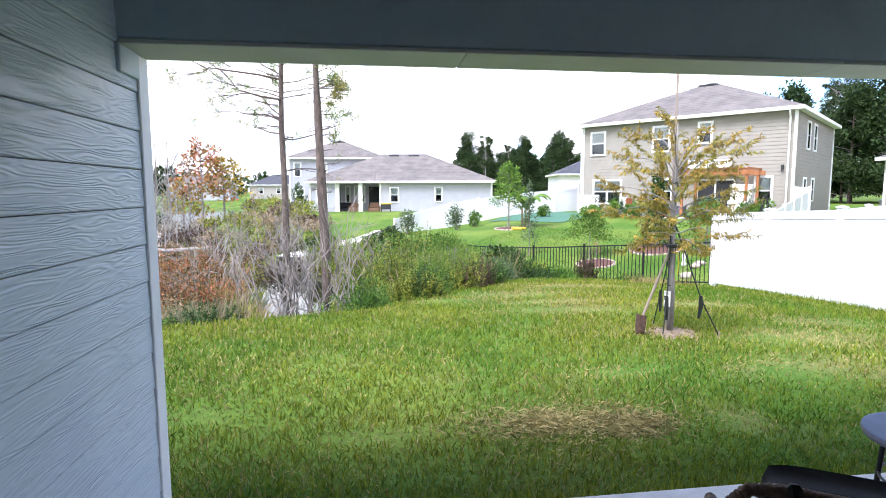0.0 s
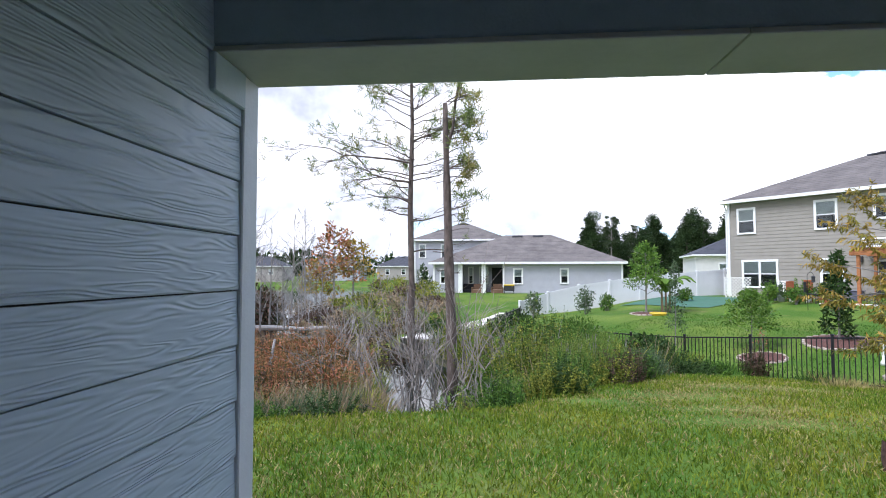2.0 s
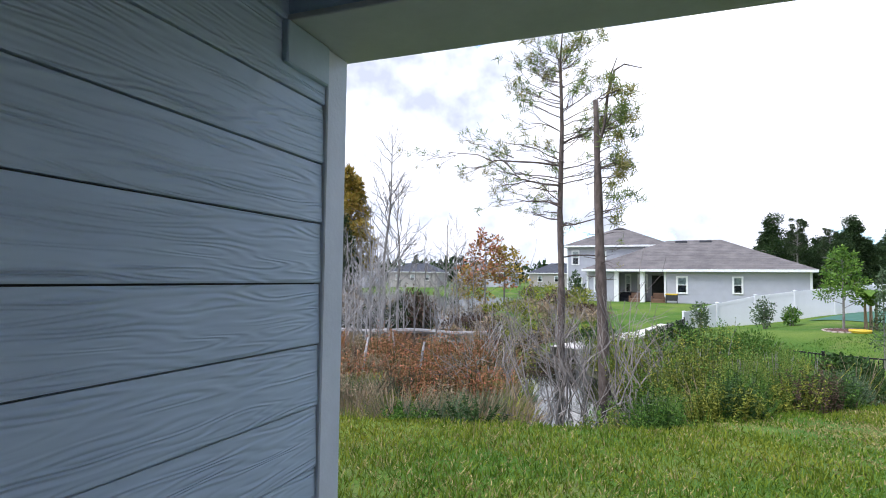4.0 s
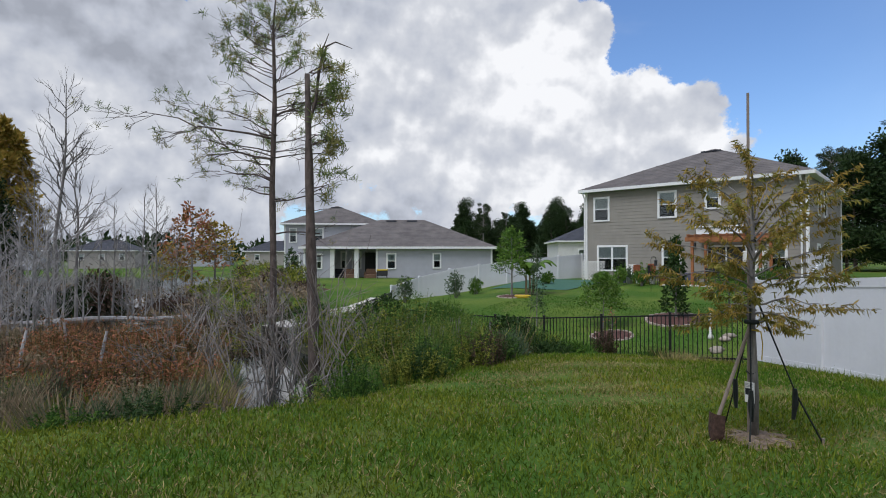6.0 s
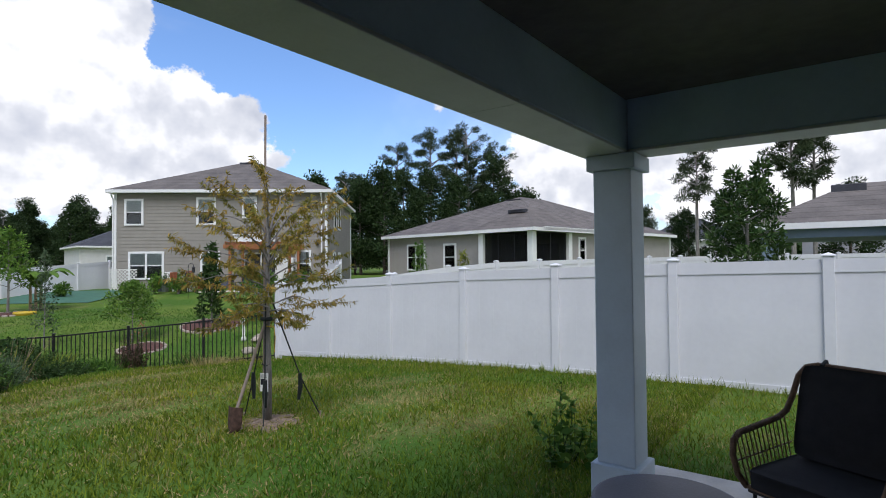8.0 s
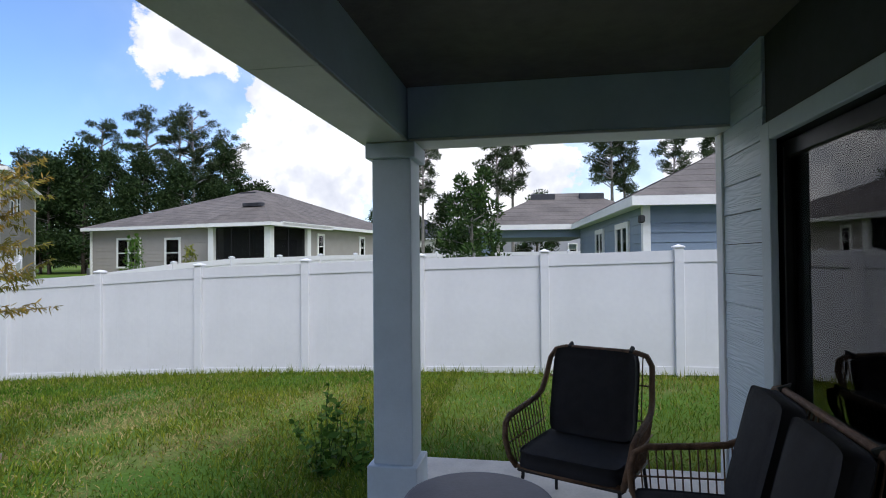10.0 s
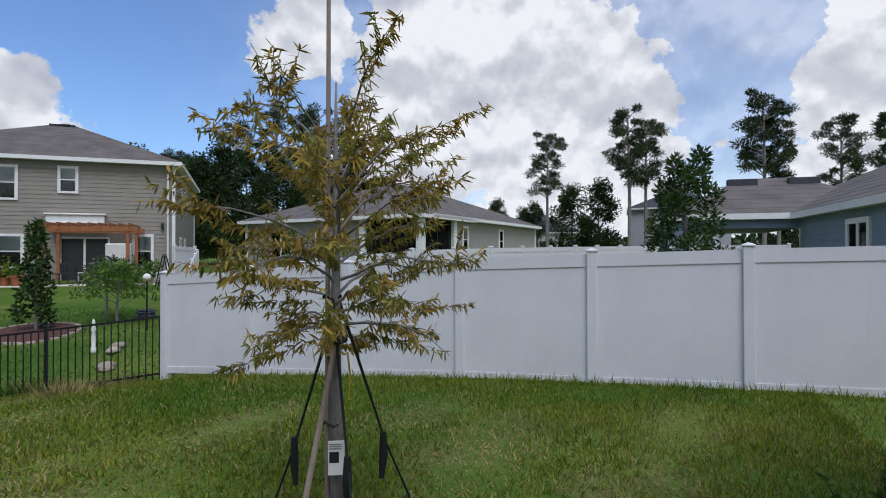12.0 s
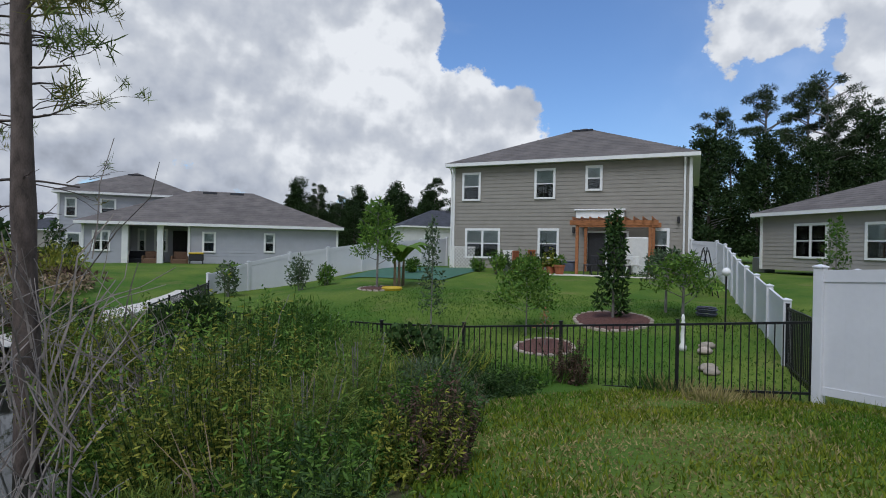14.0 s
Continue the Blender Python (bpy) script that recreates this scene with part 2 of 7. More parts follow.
def lawn_material():
    m = bpy.data.materials.new("lawn_soil")
    m.use_nodes = True
    nt = m.node_tree
    N, L = nt.nodes.new, nt.links.new
    bsdf = nt.nodes["Principled BSDF"]
    geo = N("ShaderNodeNewGeometry")
    prev = None
    for scale, p0, p1, ca, cb in ((0.33, 0.40, 0.62, (0.06, 0.125, 0.016), (0.13, 0.18, 0.03)), (1.1, 0.56, 0.76, None, (0.20, 0.17, 0.075)), (14, 0.42, 0.75, None, (0.045, 0.08, 0.015))):
        n, r = N("ShaderNodeTexNoise"), N("ShaderNodeMapRange")
        n.inputs["Scale"].default_value, n.inputs["Detail"].default_value = scale, 5
        L(geo.outputs["Position"], n.inputs["Vector"])
        L(n.outputs[0], r.inputs[0])
        r.inputs[1].default_value, r.inputs[2].default_value = p0, p1
        if prev is None:
            prev = N("ShaderNodeRGB").outputs[0]
            prev.default_value = (*ca, 1)
        else:
            r.inputs[4].default_value = 0.6
        mx = N("ShaderNodeMixRGB")
        L(r.outputs[0], mx.inputs[0])
        L(prev, mx.inputs[1])
        mx.inputs[2].default_value = (*cb, 1)
        prev = mx.outputs[0]
    L(prev, bsdf.inputs["Base Color"])
    bsdf.inputs["Roughness"].default_value, bsdf.inputs["Specular IOR Level"].default_value = 0.9, 0.1
    n, bp = N("ShaderNodeTexNoise"), N("ShaderNodeBump")
    n.inputs["Scale"].default_value, n.inputs["Detail"].default_value = 25, 6
    L(geo.outputs["Position"], n.inputs["Vector"])
    L(n.outputs[0], bp.inputs["Height"])
    bp.inputs["Strength"].default_value, bp.inputs["Distance"].default_value = 0.8, 0.04
    L(bp.outputs[0], bsdf.inputs["Normal"])
    return m


SIDING = siding_material()
PAINT_BEAM = material("blue_grey_paint", (0.46, 0.56, 0.61), 0.5, 0.06, 3, 0.15, 90)
WHITE_TRIM = material("white_trim", (0.78, 0.78, 0.76), 0.45, 0.04, 5, 0.08, 70)
COLUMN_PAINT = material("pale_blue_paint", (0.52, 0.60, 0.66), 0.5, 0.05, 4, 0.12, 80)
CORNER_PAINT = material("corner_board_paint", (0.74, 0.765, 0.79), 0.5, 0.05, 4, 0.12, 80)
# near-black colour stands in for the lap shadow between siding boards
SHADE_BACKING = material("dark_shade_backing", (0.05, 0.055, 0.06), 0.8, 0.15, 3)
CEILING_PAINT = material("ceiling_paint", (0.85, 0.85, 0.81), 0.55, 0.05, 4, 0.1, 60)
VINYL = material("white_vinyl", (0.70, 0.70, 0.72), 0.36, 0.03, 1.5, 0.03, 30, second=(0.64, 0.64, 0.66))
BEAM_PANEL = material("beam_panel_paint", (0.58, 0.58, 0.53), 0.5, 0.06, 4, 0.1, 60)
BLACK_METAL = material("black_metal", (0.018, 0.018, 0.02), 0.4, 0.2, 20, metal=0.3)
CONCRETE = material("concrete", (0.56, 0.52, 0.455), 0.85, 0.12, 5, 0.3, 60)
LAWN = lawn_material()
MUD = material("leaf_mould", (0.06, 0.05, 0.032), 0.95, 0.5, 3, 1.0, 40, second=(0.075, 0.085, 0.03))
GLASS = glass_material("pane_glass")
SCREEN = screen_material()
WATER = material("pond_water", (0.02, 0.022, 0.018), 0.06, 0.2, 0.4, 0.12, 3.0, spec=0.6)
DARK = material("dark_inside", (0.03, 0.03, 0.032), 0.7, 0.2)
BLIND = material("window_blind", (0.62, 0.62, 0.60), 0.7, 0.05)
SHINGLE = material("roof_shingle", (0.125, 0.11, 0.10), 0.9, 0.25, 1.2, 0.6, 22, per_object=0.02)
SHINGLE_DARK = material("dark_roof_shingle", (0.05, 0.052, 0.06), 0.9, 0.25, 1.5, 0.5, 22)
WALL_TAUPE = material("taupe_siding", (0.27, 0.25, 0.215), 0.7, 0.06, 2)
WALL_PALE = material("pale_grey_siding", (0.40, 0.405, 0.445), 0.7, 0.05, 2)
WALL_GREY = material("warm_grey_siding", (0.34, 0.315, 0.29), 0.7, 0.05, 2)
WALL_BLUE = material("blue_grey_siding", (0.20, 0.26, 0.34), 0.6, 0.06, 2)
WALL_INSIDE = material("inside_paint", (0.6, 0.58, 0.55), 0.7, 0.04)
CEDAR = material("cedar_wood", (0.33, 0.13, 0.05), 0.7, 0.3, 4, 0.3, 40, stretch=(1, 1, 8))
BARK = material("pine_bark", (0.10, 0.078, 0.066), 0.95, 0.45, 9, 1.0, 30, stretch=(1, 1, 0.4))
BARK_GREY = material("grey_bark", (0.21, 0.195, 0.18), 0.95, 0.35, 9, 0.8, 40, stretch=(1, 1, 0.3))
TWIG_PALE = material("bleached_twig", (0.31, 0.295, 0.28), 0.9, 0.3, 6)
NEEDLE = material("pine_needle", (0.15, 0.205, 0.06), 0.7, 0.3, 1.5, per_island=0.35, through=0.25)
NEEDLE_YELLOW = material("faded_pine_needle", (0.24, 0.225, 0.075), 0.7, 0.3, 1.5, per_island=0.3, through=0.25)
LEAF_DARK = material("dark_leaf", (0.03, 0.054, 0.018), 0.6, 0.35, 0.6, per_island=0.4, through=0.15)
LEAF_MID = material("green_leaf", (0.085, 0.17, 0.028), 0.55, 0.3, 1.0, per_island=0.4, through=0.25)
LEAF_LIGHT = material("light_green_leaf", (0.125, 0.225, 0.04), 0.55, 0.3, 1.0, per_island=0.35, through=0.3)
LEAF_OLIVE = material("olive_leaf", (0.215, 0.24, 0.04), 0.6, 0.35, 1.0, per_island=0.5, through=0.25)
LEAF_GOLD = material("gold_leaf", (0.32, 0.235, 0.05), 0.6, 0.3, 1.5, per_island=0.35, through=0.3)
LEAF_RUST = material("rust_reed", (0.31, 0.155, 0.072), 0.8, 0.35, 0.8, per_island=0.5, through=0.2)
LEAF_TAN = material("tan_reed", (0.29, 0.225, 0.14), 0.85, 0.3, 0.8, per_island=0.35, through=0.2)
LEAF_GREYGREEN = material("grey_green_leaf", (0.10, 0.145, 0.075), 0.7, 0.3, 1.0, per_island=0.3, through=0.25)
GRASS = material("grass_blade", (0.082, 0.165, 0.016), 0.65, 0.45, 0.35, per_island=0.4, through=0.3, second=(0.20, 0.215, 0.024))
STRAW = material("straw_blade", (0.29, 0.245, 0.10), 0.8, 0.25, 1.0, per_island=0.3, through=0.2)
WICKER = material("brown_wicker", (0.15, 0.085, 0.05), 0.6, 0.35, 40, 0.8, 160)
CUSHION = material("charcoal_cushion", (0.018, 0.019, 0.024), 0.9, 0.2, 12, 0.3, 400)
TABLE_TOP = material("blue_grey_table_top", (0.10, 0.105, 0.145), 0.45, 0.12, 6, 0.1, 90)
MULCH = material("red_mulch", (0.095, 0.042, 0.032), 0.95, 0.5, 25, 1.0, 90)
BARE_SOIL = material("tree_ring_soil", (0.19, 0.14, 0.10), 0.95, 0.4, 20, 1.0, 60)
STAKE = material("weathered_wood", (0.25, 0.20, 0.16), 0.85, 0.25, 12, 0.5, 60, stretch=(1, 1, 0.1))
STRAP = material("black_strap", (0.01, 0.014, 0.012), 0.7, 0.3)
RUST = material("rusty_steel", (0.06, 0.032, 0.022), 0.9, 0.5, 20, 0.6, 60)
STONE = material("pale_edging_stone", (0.33, 0.28, 0.225), 0.9, 0.25, 12, 0.5, 40, per_object=0.2)
TERRACOTTA = material("terracotta", (0.36, 0.12, 0.055), 0.8, 0.15, 10)
PLASTIC_WHITE = material("white_plastic", (0.75, 0.74, 0.7), 0.5, 0.05)
TURF = material("green_court_mat", (0.045, 0.12, 0.075), 0.85, 0.12, 3)
STEEL = material("grey_steel", (0.35, 0.36, 0.37), 0.4, 0.1, 20, metal=0.7)
YELLOW = material("yellow_plastic", (0.55, 0.38, 0.03), 0.5, 0.1)


# ---------- geometry helpers ----------
class Mesh:
    """Collects vertices and faces; every piece added is placed by the pose m."""

    def __init__(self, m=None):
        self.v, self.f, self.m = [], [], m

    def add(self, verts, faces):
        k = len(self.v)
        self.v += [self.m @ Vector(p) for p in verts] if self.m else verts
        self.f += [tuple(i + k for i in q) for q in faces]

    def box(self, x0, x1, y0, y1, z0, z1):
        self.add([(x, y, z) for x in (x0, x1) for y in (y0, y1) for z in (z0, z1)],
                 [(0, 1, 3, 2), (4, 6, 7, 5), (0, 4, 5, 1), (2, 3, 7, 6), (0, 2, 6, 4), (1, 5, 7, 3)])

    def soft(self, x0, x1, y0, y1, z0, z1, c=0.006):
        """A box with chamfered edges."""
        lo, hi = (x0, y0, z0), (x1, y1, z1)
        verts, at = [], {}
        for sx in (0, 1):
            for sy in (0, 1):
                for sz in (0, 1):
                    s = (sx, sy, sz)
                    for axis in range(3):
                        p = [hi[i] if s[i] else lo[i] for i in range(3)]
                        for i in range(3):
                            if i != axis:
                                p[i] += -c if s[i] else c
                        at[(s, axis)] = len(verts)
                        verts.append(tuple(p))
        faces = []
        for axis in range(3):
            i, j = [k for k in range(3) if k != axis]
            for side in (0, 1):
                q = []
                for a, b in ((0, 0), (1, 0), (1, 1), (0, 1)):
                    s = [0, 0, 0]
                    s[axis], s[i], s[j] = side, a, b
                    q.append(at[(tuple(s), axis)])
                faces.append(tuple(q if (side == 1) == (axis != 1) else q[::-1]))
            for a in (0, 1):
                for b in (0, 1):
                    s0, s1 = [0, 0, 0], [0, 0, 0]
                    s0[axis], s1[axis] = 0, 1
                    s0[i] = s1[i] = a
                    s0[j] = s1[j] = b
                    s0, s1 = tuple(s0), tuple(s1)
                    faces.append((at[(s0, i)], at[(s1, i)], at[(s1, j)], at[(s0, j)]))
        for sx in (0, 1):
            for sy in (0, 1):
                for sz in (0, 1):
                    s = (sx, sy, sz)
                    faces.append((at[(s, 0)], at[(s, 1)], at[(s, 2)]))
        self.add(verts, faces)

    def tube(self, pts, radii, n=8, caps=True):
        pts = [Vector(p) for p in pts]
        if isinstance(radii, (int, float)):
            radii = [radii] * len(pts)
        verts, faces, side = [], [], None
        for i, p in enumerate(pts):
            d = (pts[min(i + 1, len(pts) - 1)] - pts[max(i - 1, 0)]).normalized()
            if side is None:
                side = d.cross((0, 0, 1)) if abs(d.z) < 0.9 else d.cross((1, 0, 0))
            side = (side - d * side.dot(d)).normalized()
            up = d.cross(side)
            for k in range(n):
                a = 2 * math.pi * k / n
                verts.append(tuple(p + (side * math.cos(a) + up * math.sin(a)) * radii[i]))
        for i in range(len(pts) - 1):
            for k in range(n):
                a, b = i * n + k, i * n + (k + 1) % n
                faces.append((a, b, b + n, a + n))
        if caps:
            faces += [tuple(range(n))[::-1], tuple(range(len(verts) - n, len(verts)))]
        self.add(verts, faces)

    def lathe(self, profile, n=24, at=(0, 0, 0)):
        """profile: (radius, z) from the bottom up."""
        verts, faces = [], []
        for r, z in profile:
            verts += [(at[0] + r * math.cos(2 * math.pi * k / n), at[1] + r * math.sin(2 * math.pi * k / n), at[2] + z) for k in range(n)]
        for i in range(len(profile) - 1):
            for k in range(n):
                a, b = i * n + k, i * n + (k + 1) % n
                faces.append((a, b, b + n, a + n))
        faces += [tuple(range(n))[::-1], tuple(range(len(verts) - n, len(verts)))]
        self.add(verts, faces)

    def blades(self, roots, ways, lengths, widths, bend=None):
        """Thin leaves, one pointed three-sided strip each, from arrays."""
        k, n = len(self.v), len(roots)
        ways = ways / np.linalg.norm(ways, axis=1, keepdims=True)
        side = np.cross(ways, np.random.normal(size=(n, 3)))
        side /= np.linalg.norm(side, axis=1, keepdims=True) + 1e-9
        w, l = widths[:, None], lengths[:, None]
        tip = roots + ways * l
        mid = roots + ways * l * 0.55
        if bend is not None:
            tip = tip + bend
            mid = mid + bend * 0.25
        V = np.stack([roots - side * w * 0.35, roots + side * w * 0.35, mid + side * w * 0.5, mid - side * w * 0.5, tip], 1).reshape(-1, 3)
        self.v += [tuple(p) for p in V.tolist()]
        for i in range(k, k + 5 * n, 5):
            self.f.append((i, i + 1, i + 2, i + 3))
            self.f.append((i + 3, i + 2, i + 4))


def make(name, mesh, mat, parent=None, label="", smooth=False):
    data = bpy.data.meshes.new(name)
    data.from_pydata([tuple(p) for p in mesh.v], [], mesh.f)
    data.materials.append(mat)
    if smooth:
        data.polygons.foreach_set("use_smooth", [True] * len(data.polygons))
    data.update()
    ob = new(name, data)
    if parent:
        ob.parent = parent
    if label:
        ob["label"] = label
    return ob


part = make


def empty(name, m=None, label="", category="", group="", kind=""):
    ob = new(name)
    ob.empty_display_size = 0.1
    if m:
        ob.matrix_world = m
    return tagged(ob, label, category, group, kind)


def repeat(ob, m, parent):
    """Another object on the same mesh, for alike pieces."""
    c = ob.copy()
    scene.collection.objects.link(c)
    c.parent = parent
    c.matrix_basis = m
    return c


rng = np.random.default_rng(7)


def smooth(a, b, v):
    t = np.clip((v - a) / (b - a), 0, 1)
    return t * t * (3 - 2 * t)


# ---------- the lie of the land ----------
WATER_Z = -1.3


def bank(x, y):
    """How far a point lies beyond the lawn's edge, towards the pond."""
    s1 = -0.311 * (x + 0.5) + 0.95 * (y - 8.55)
    s2 = -0.82 * (x - 1.1) + 0.574 * (y - 10.0)
    return np.minimum(s1, s2)


def pond_right(y):
    return np.interp(y, [8, 14, 20, 25, 31, 45, 110], [3.5, 1.6, 0.0, -2.8, -6.5, -10, -12])


def ground(x, y):
    x, y = np.asarray(x, float), np.asarray(y, float)
    lawn = 0.08 - 0.004 * np.clip(y - 1, 0, 14) ** 2 + 0.15 * smooth(8.4, 4.5, x) * smooth(2.8, 6, y)
    iron = (x - 8.58) * 0.8 + (y - 12.7) * 0.6
    yard_a = -0.68 + 0.58 * smooth(1.5, 6, iron) + 0.6 * smooth(5, 18, iron)
    right = 0.05 - 0.035 * np.clip(y - 4, 0, 9) + 0.8 * smooth(9, 26, x)
    far_b = -1.0 + 1.25 * smooth(25, 43, y)
    w_a = smooth(-1.0, 1.0, iron) * smooth(7, 10, y)
    w_b = smooth(25, 33, y) * smooth(9, 3, x - (y - 33) * 0.5)
    w_r = smooth(8.8, 12, x) * (1 - smooth(14, 18, y - (x - 9) * 0.65))
    z = lawn * (1 - w_a) + yard_a * w_a
    z = z * (1 - w_b) + far_b * w_b
    z = z * (1 - w_r) + right * w_r
    b = bank(x, y)
    basin = smooth(0.1, 2.9, b) * smooth(-0.5, 4.0, pond_right(y) - x) * (1 - smooth(112, 122, y + 0.15 * x))
    side = smooth(0.0, 2.2, b) * (1 - smooth(-2, 2, iron)) * 0.35
    z = z - side
    return z * (1 - basin) + (-1.75) * basin


def gz(x, y):
    return float(ground(x, y))


def build_ground():
    # fine near the house, coarse towards the horizon, in one sheet
    xs = np.concatenate([-np.geomspace(900, 16, 26), np.arange(-15, 15.01, 0.3), np.arange(16, 60, 1.5), np.geomspace(62, 900, 22)])
    ys = np.concatenate([-np.geomspace(900, 12, 16), np.arange(-10, 0, 1.0), np.arange(0, 20.01, 0.3), np.arange(21, 60, 1.2), np.geomspace(62, 2500, 30)])
    X, Y = np.meshgrid(xs, ys)
    Z = ground(X, Y) + 0.012 * np.sin(X * 3.1 + Y) * np.cos(Y * 2.7 - X * 0.6)
    # the ground lies under the slab and the house floor
    under = (X > -9) & (X < 4.9) & (Y < 2.75) & (Y > -12)
    Z = np.where(under, np.minimum(Z, -0.05), Z)
    m = Mesh()
    m.v = [tuple(p) for p in np.stack([X, Y, Z], -1).reshape(-1, 3).tolist()]
    w = len(xs)
    m.f = [(j * w + i, j * w + i + 1, (j + 1) * w + i + 1, (j + 1) * w + i) for j in range(len(ys) - 1) for i in range(w - 1)]
    land = tagged(make("ground", m, LAWN, smooth=True), "patchy green lawn sloping down to a pond bank", "ground", kind="structure")
    # dark leaf mould beyond the lawn's edge
    land.data.materials.append(MUD)
    cx, cy = (X[:-1, :-1] + X[1:, 1:]) / 2, (Y[:-1, :-1] + Y[1:, 1:]) / 2
    mud = (bank(cx, cy) > 0.3 + 0.15 * np.sin(cx * 2.3)) & ((cx - 8.58) * 0.8 + (cy - 12.7) * 0.6 < -0.4) & (cy < 24) & (cx > -40)
    land.data.polygons.foreach_set("material_index", mud.astype(np.int32).ravel())
    w = Mesh()
    w.box(-260, 6, 6.5, 135, WATER_Z - 0.02, WATER_Z)
    tagged(make("water", w, WATER), "dark still pond water with reeds and dead trees", "pond", kind="structure")


build_ground()

# ---------- our house: patio ----------
LEFT, BACK, RIGHT, SLAB = -0.92, 0.66, 3.88, 0.2
BEAM_IN, BEAM_OUT, BEAM_Z, CEIL = 2.6, 2.9, 2.5, 2.87
EAVE_X, EAVE_Y, EAVE_Z = 4.6, 3.16, 2.68


def build_patio():
    m = Mesh()
    m.soft(-8.9, 4.7, -11, 2.88, -0.3, SLAB, 0.012)
    tagged(make("patio_slab", m, CONCRETE), "pale grey poured concrete patio slab", "slab", kind="structure")

    # left wall: sheathing coloured dark as joint shade, with lapped planks, corner board, trim under the beam
    m = Mesh()
    m.box(LEFT - 0.2, LEFT - 0.012, BACK, 2.78, SLAB, CEIL + 0.15)
    wall = tagged(make("wall_left", m, SHADE_BACKING), "blue-grey lapped siding wall with pressed wood grain", "wall", kind="structure")
    board = Mesh()
    ln = 2.78 - BACK
    h = 0.1705
    # each board stops short of the next, with a narrow open joint under its lip that shows the dark backing as a shadow
    # line
    t = h - 0.0045
    board.add([(0, 0, 0), (0.017, 0, 0), (0.0195, 0, 0.004), (0.0135, 0, t), (0, 0, t), (0, ln, 0), (0.017, ln, 0), (0.0195, ln, 0.004), (0.0135, ln, t), (0, ln, t)],
              [(0, 1, 2, 3, 4), (9, 8, 7, 6, 5), (1, 6, 7, 2), (2, 7, 8, 3), (3, 8, 9, 4), (0, 5, 6, 1), (4, 9, 5, 0)])
    first = None
    for k in range(-3, 13):
        z = 2.333 - 0.1705 * k
        if z < SLAB - 0.02:
            break
        at = pose(LEFT - 0.010, BACK, z)
        if first is None:
            first = part("siding_plank", board, SIDING, wall)
            first.matrix_basis = at
        else:
            repeat(first, at, wall)
    m = Mesh()
    m.soft(LEFT - 0.02, LEFT + 0.018, 2.778, 2.885, SLAB + 0.002, BEAM_Z - 0.002, 0.004)
    m.soft(LEFT - 0.11, LEFT - 0.0205, 2.86, 2.885, SLAB + 0.002, BEAM_Z - 0.002, 0.004)
    tagged(make("corner_board", m, CORNER_PAINT), "pale painted corner board at the end of the siding", "trim", kind="structure")
    m = Mesh()
    m.soft(LEFT - 0.02, LEFT + 0.024, BEAM_IN - 0.02, 2.776, BEAM_Z - 0.115, BEAM_Z - 0.002, 0.004)
    tagged(make("beam_end_trim", m, PAINT_BEAM), "blue-grey trim block under the beam end", "trim", kind="structure")

    # beams
    m = Mesh()
    m.soft(LEFT - 0.1, 4.14, BEAM_IN, BEAM_OUT, BEAM_Z + 0.02, CEIL + 0.16, 0.008)
    front = tagged(make("beam_front", m, PAINT_BEAM), "blue-grey boxed patio beam", "beam", kind="structure")
    m = Mesh()
    for x0, x1 in ((LEFT - 0.1, 0.55), (0.553, 2.42), (2.423, 4.14)):
        m.soft(x0, x1, BEAM_IN - 0.004, BEAM_OUT + 0.004, BEAM_Z, BEAM_Z + 0.018, 0.003)
    part("beam_bottom_panel", m, BEAM_PANEL, front, "white panel under the beam")
    m = Mesh()
    m.soft(RIGHT - 0.02, 4.12, BACK, BEAM_IN - 0.006, BEAM_Z + 0.02, CEIL + 0.16, 0.008)
    side = tagged(make("beam_side", m, PAINT_BEAM), "blue-grey boxed patio side beam", "beam", kind="structure")
    m = Mesh()
    m.soft(RIGHT - 0.024, 4.124, BACK, BEAM_IN - 0.008, BEAM_Z, BEAM_Z + 0.018, 0.003)
    part("beam_bottom_panel", m, BEAM_PANEL, side, "white panel under the beam")

    # ceiling of grooved boards running away from the house
    m = Mesh()
    x = LEFT
    while x < RIGHT - 0.01:
        x1 = min(x + 0.152, RIGHT - 0.021)
        m.soft(x, x1 - 0.006, BACK - 0.02, BEAM_IN - 0.001, CEIL, CEIL + 0.02, 0.005)
        x += 0.152
    m.box(LEFT - 0.1, RIGHT, BACK - 0.1, BEAM_IN, CEIL + 0.021, CEIL + 0.03)
    tagged(make("ceiling", m, CEILING_PAINT), "off-white grooved board patio ceiling", "ceiling", kind="structure")

    # column with cap and base
    col = empty("patio_column", pose(3.98, 2.70, SLAB), "square pale blue-grey patio column with cap and base", "column", kind="structure")
    for name, w, z0, z1 in (("shaft", 0.128, 0.24, BEAM_Z - SLAB - 0.105), ("base", 0.163, 0.002, 0.24), ("cap", 0.163, BEAM_Z - SLAB - 0.105, BEAM_Z - SLAB - 0.004)):
        m = Mesh()
        m.soft(-w, w, -w, w, z0, z1, 0.006)
        part(name, m, COLUMN_PAINT, col)

    # eave: soffit panels, channel, fascia, drip edge
    eave = empty("eave", pose(0, 0, 0), "white vented soffit and fascia of the patio roof", "eave", kind="structure")
    m = Mesh()
    x = -1.2
    while x < EAVE_X - 0.03:
        m.soft(x, min(x + 0.1, EAVE_X - 0.02) - 0.004, BEAM_OUT + 0.02, EAVE_Y - 0.05, EAVE_Z + 0.075, EAVE_Z + 0.085, 0.002)
        x += 0.1
    y = BEAM_OUT + 0.01
    while y > -4:
        m.soft(4.16, EAVE_X - 0.05, y - 0.096, y, EAVE_Z + 0.075, EAVE_Z + 0.085, 0.002)
        y -= 0.1
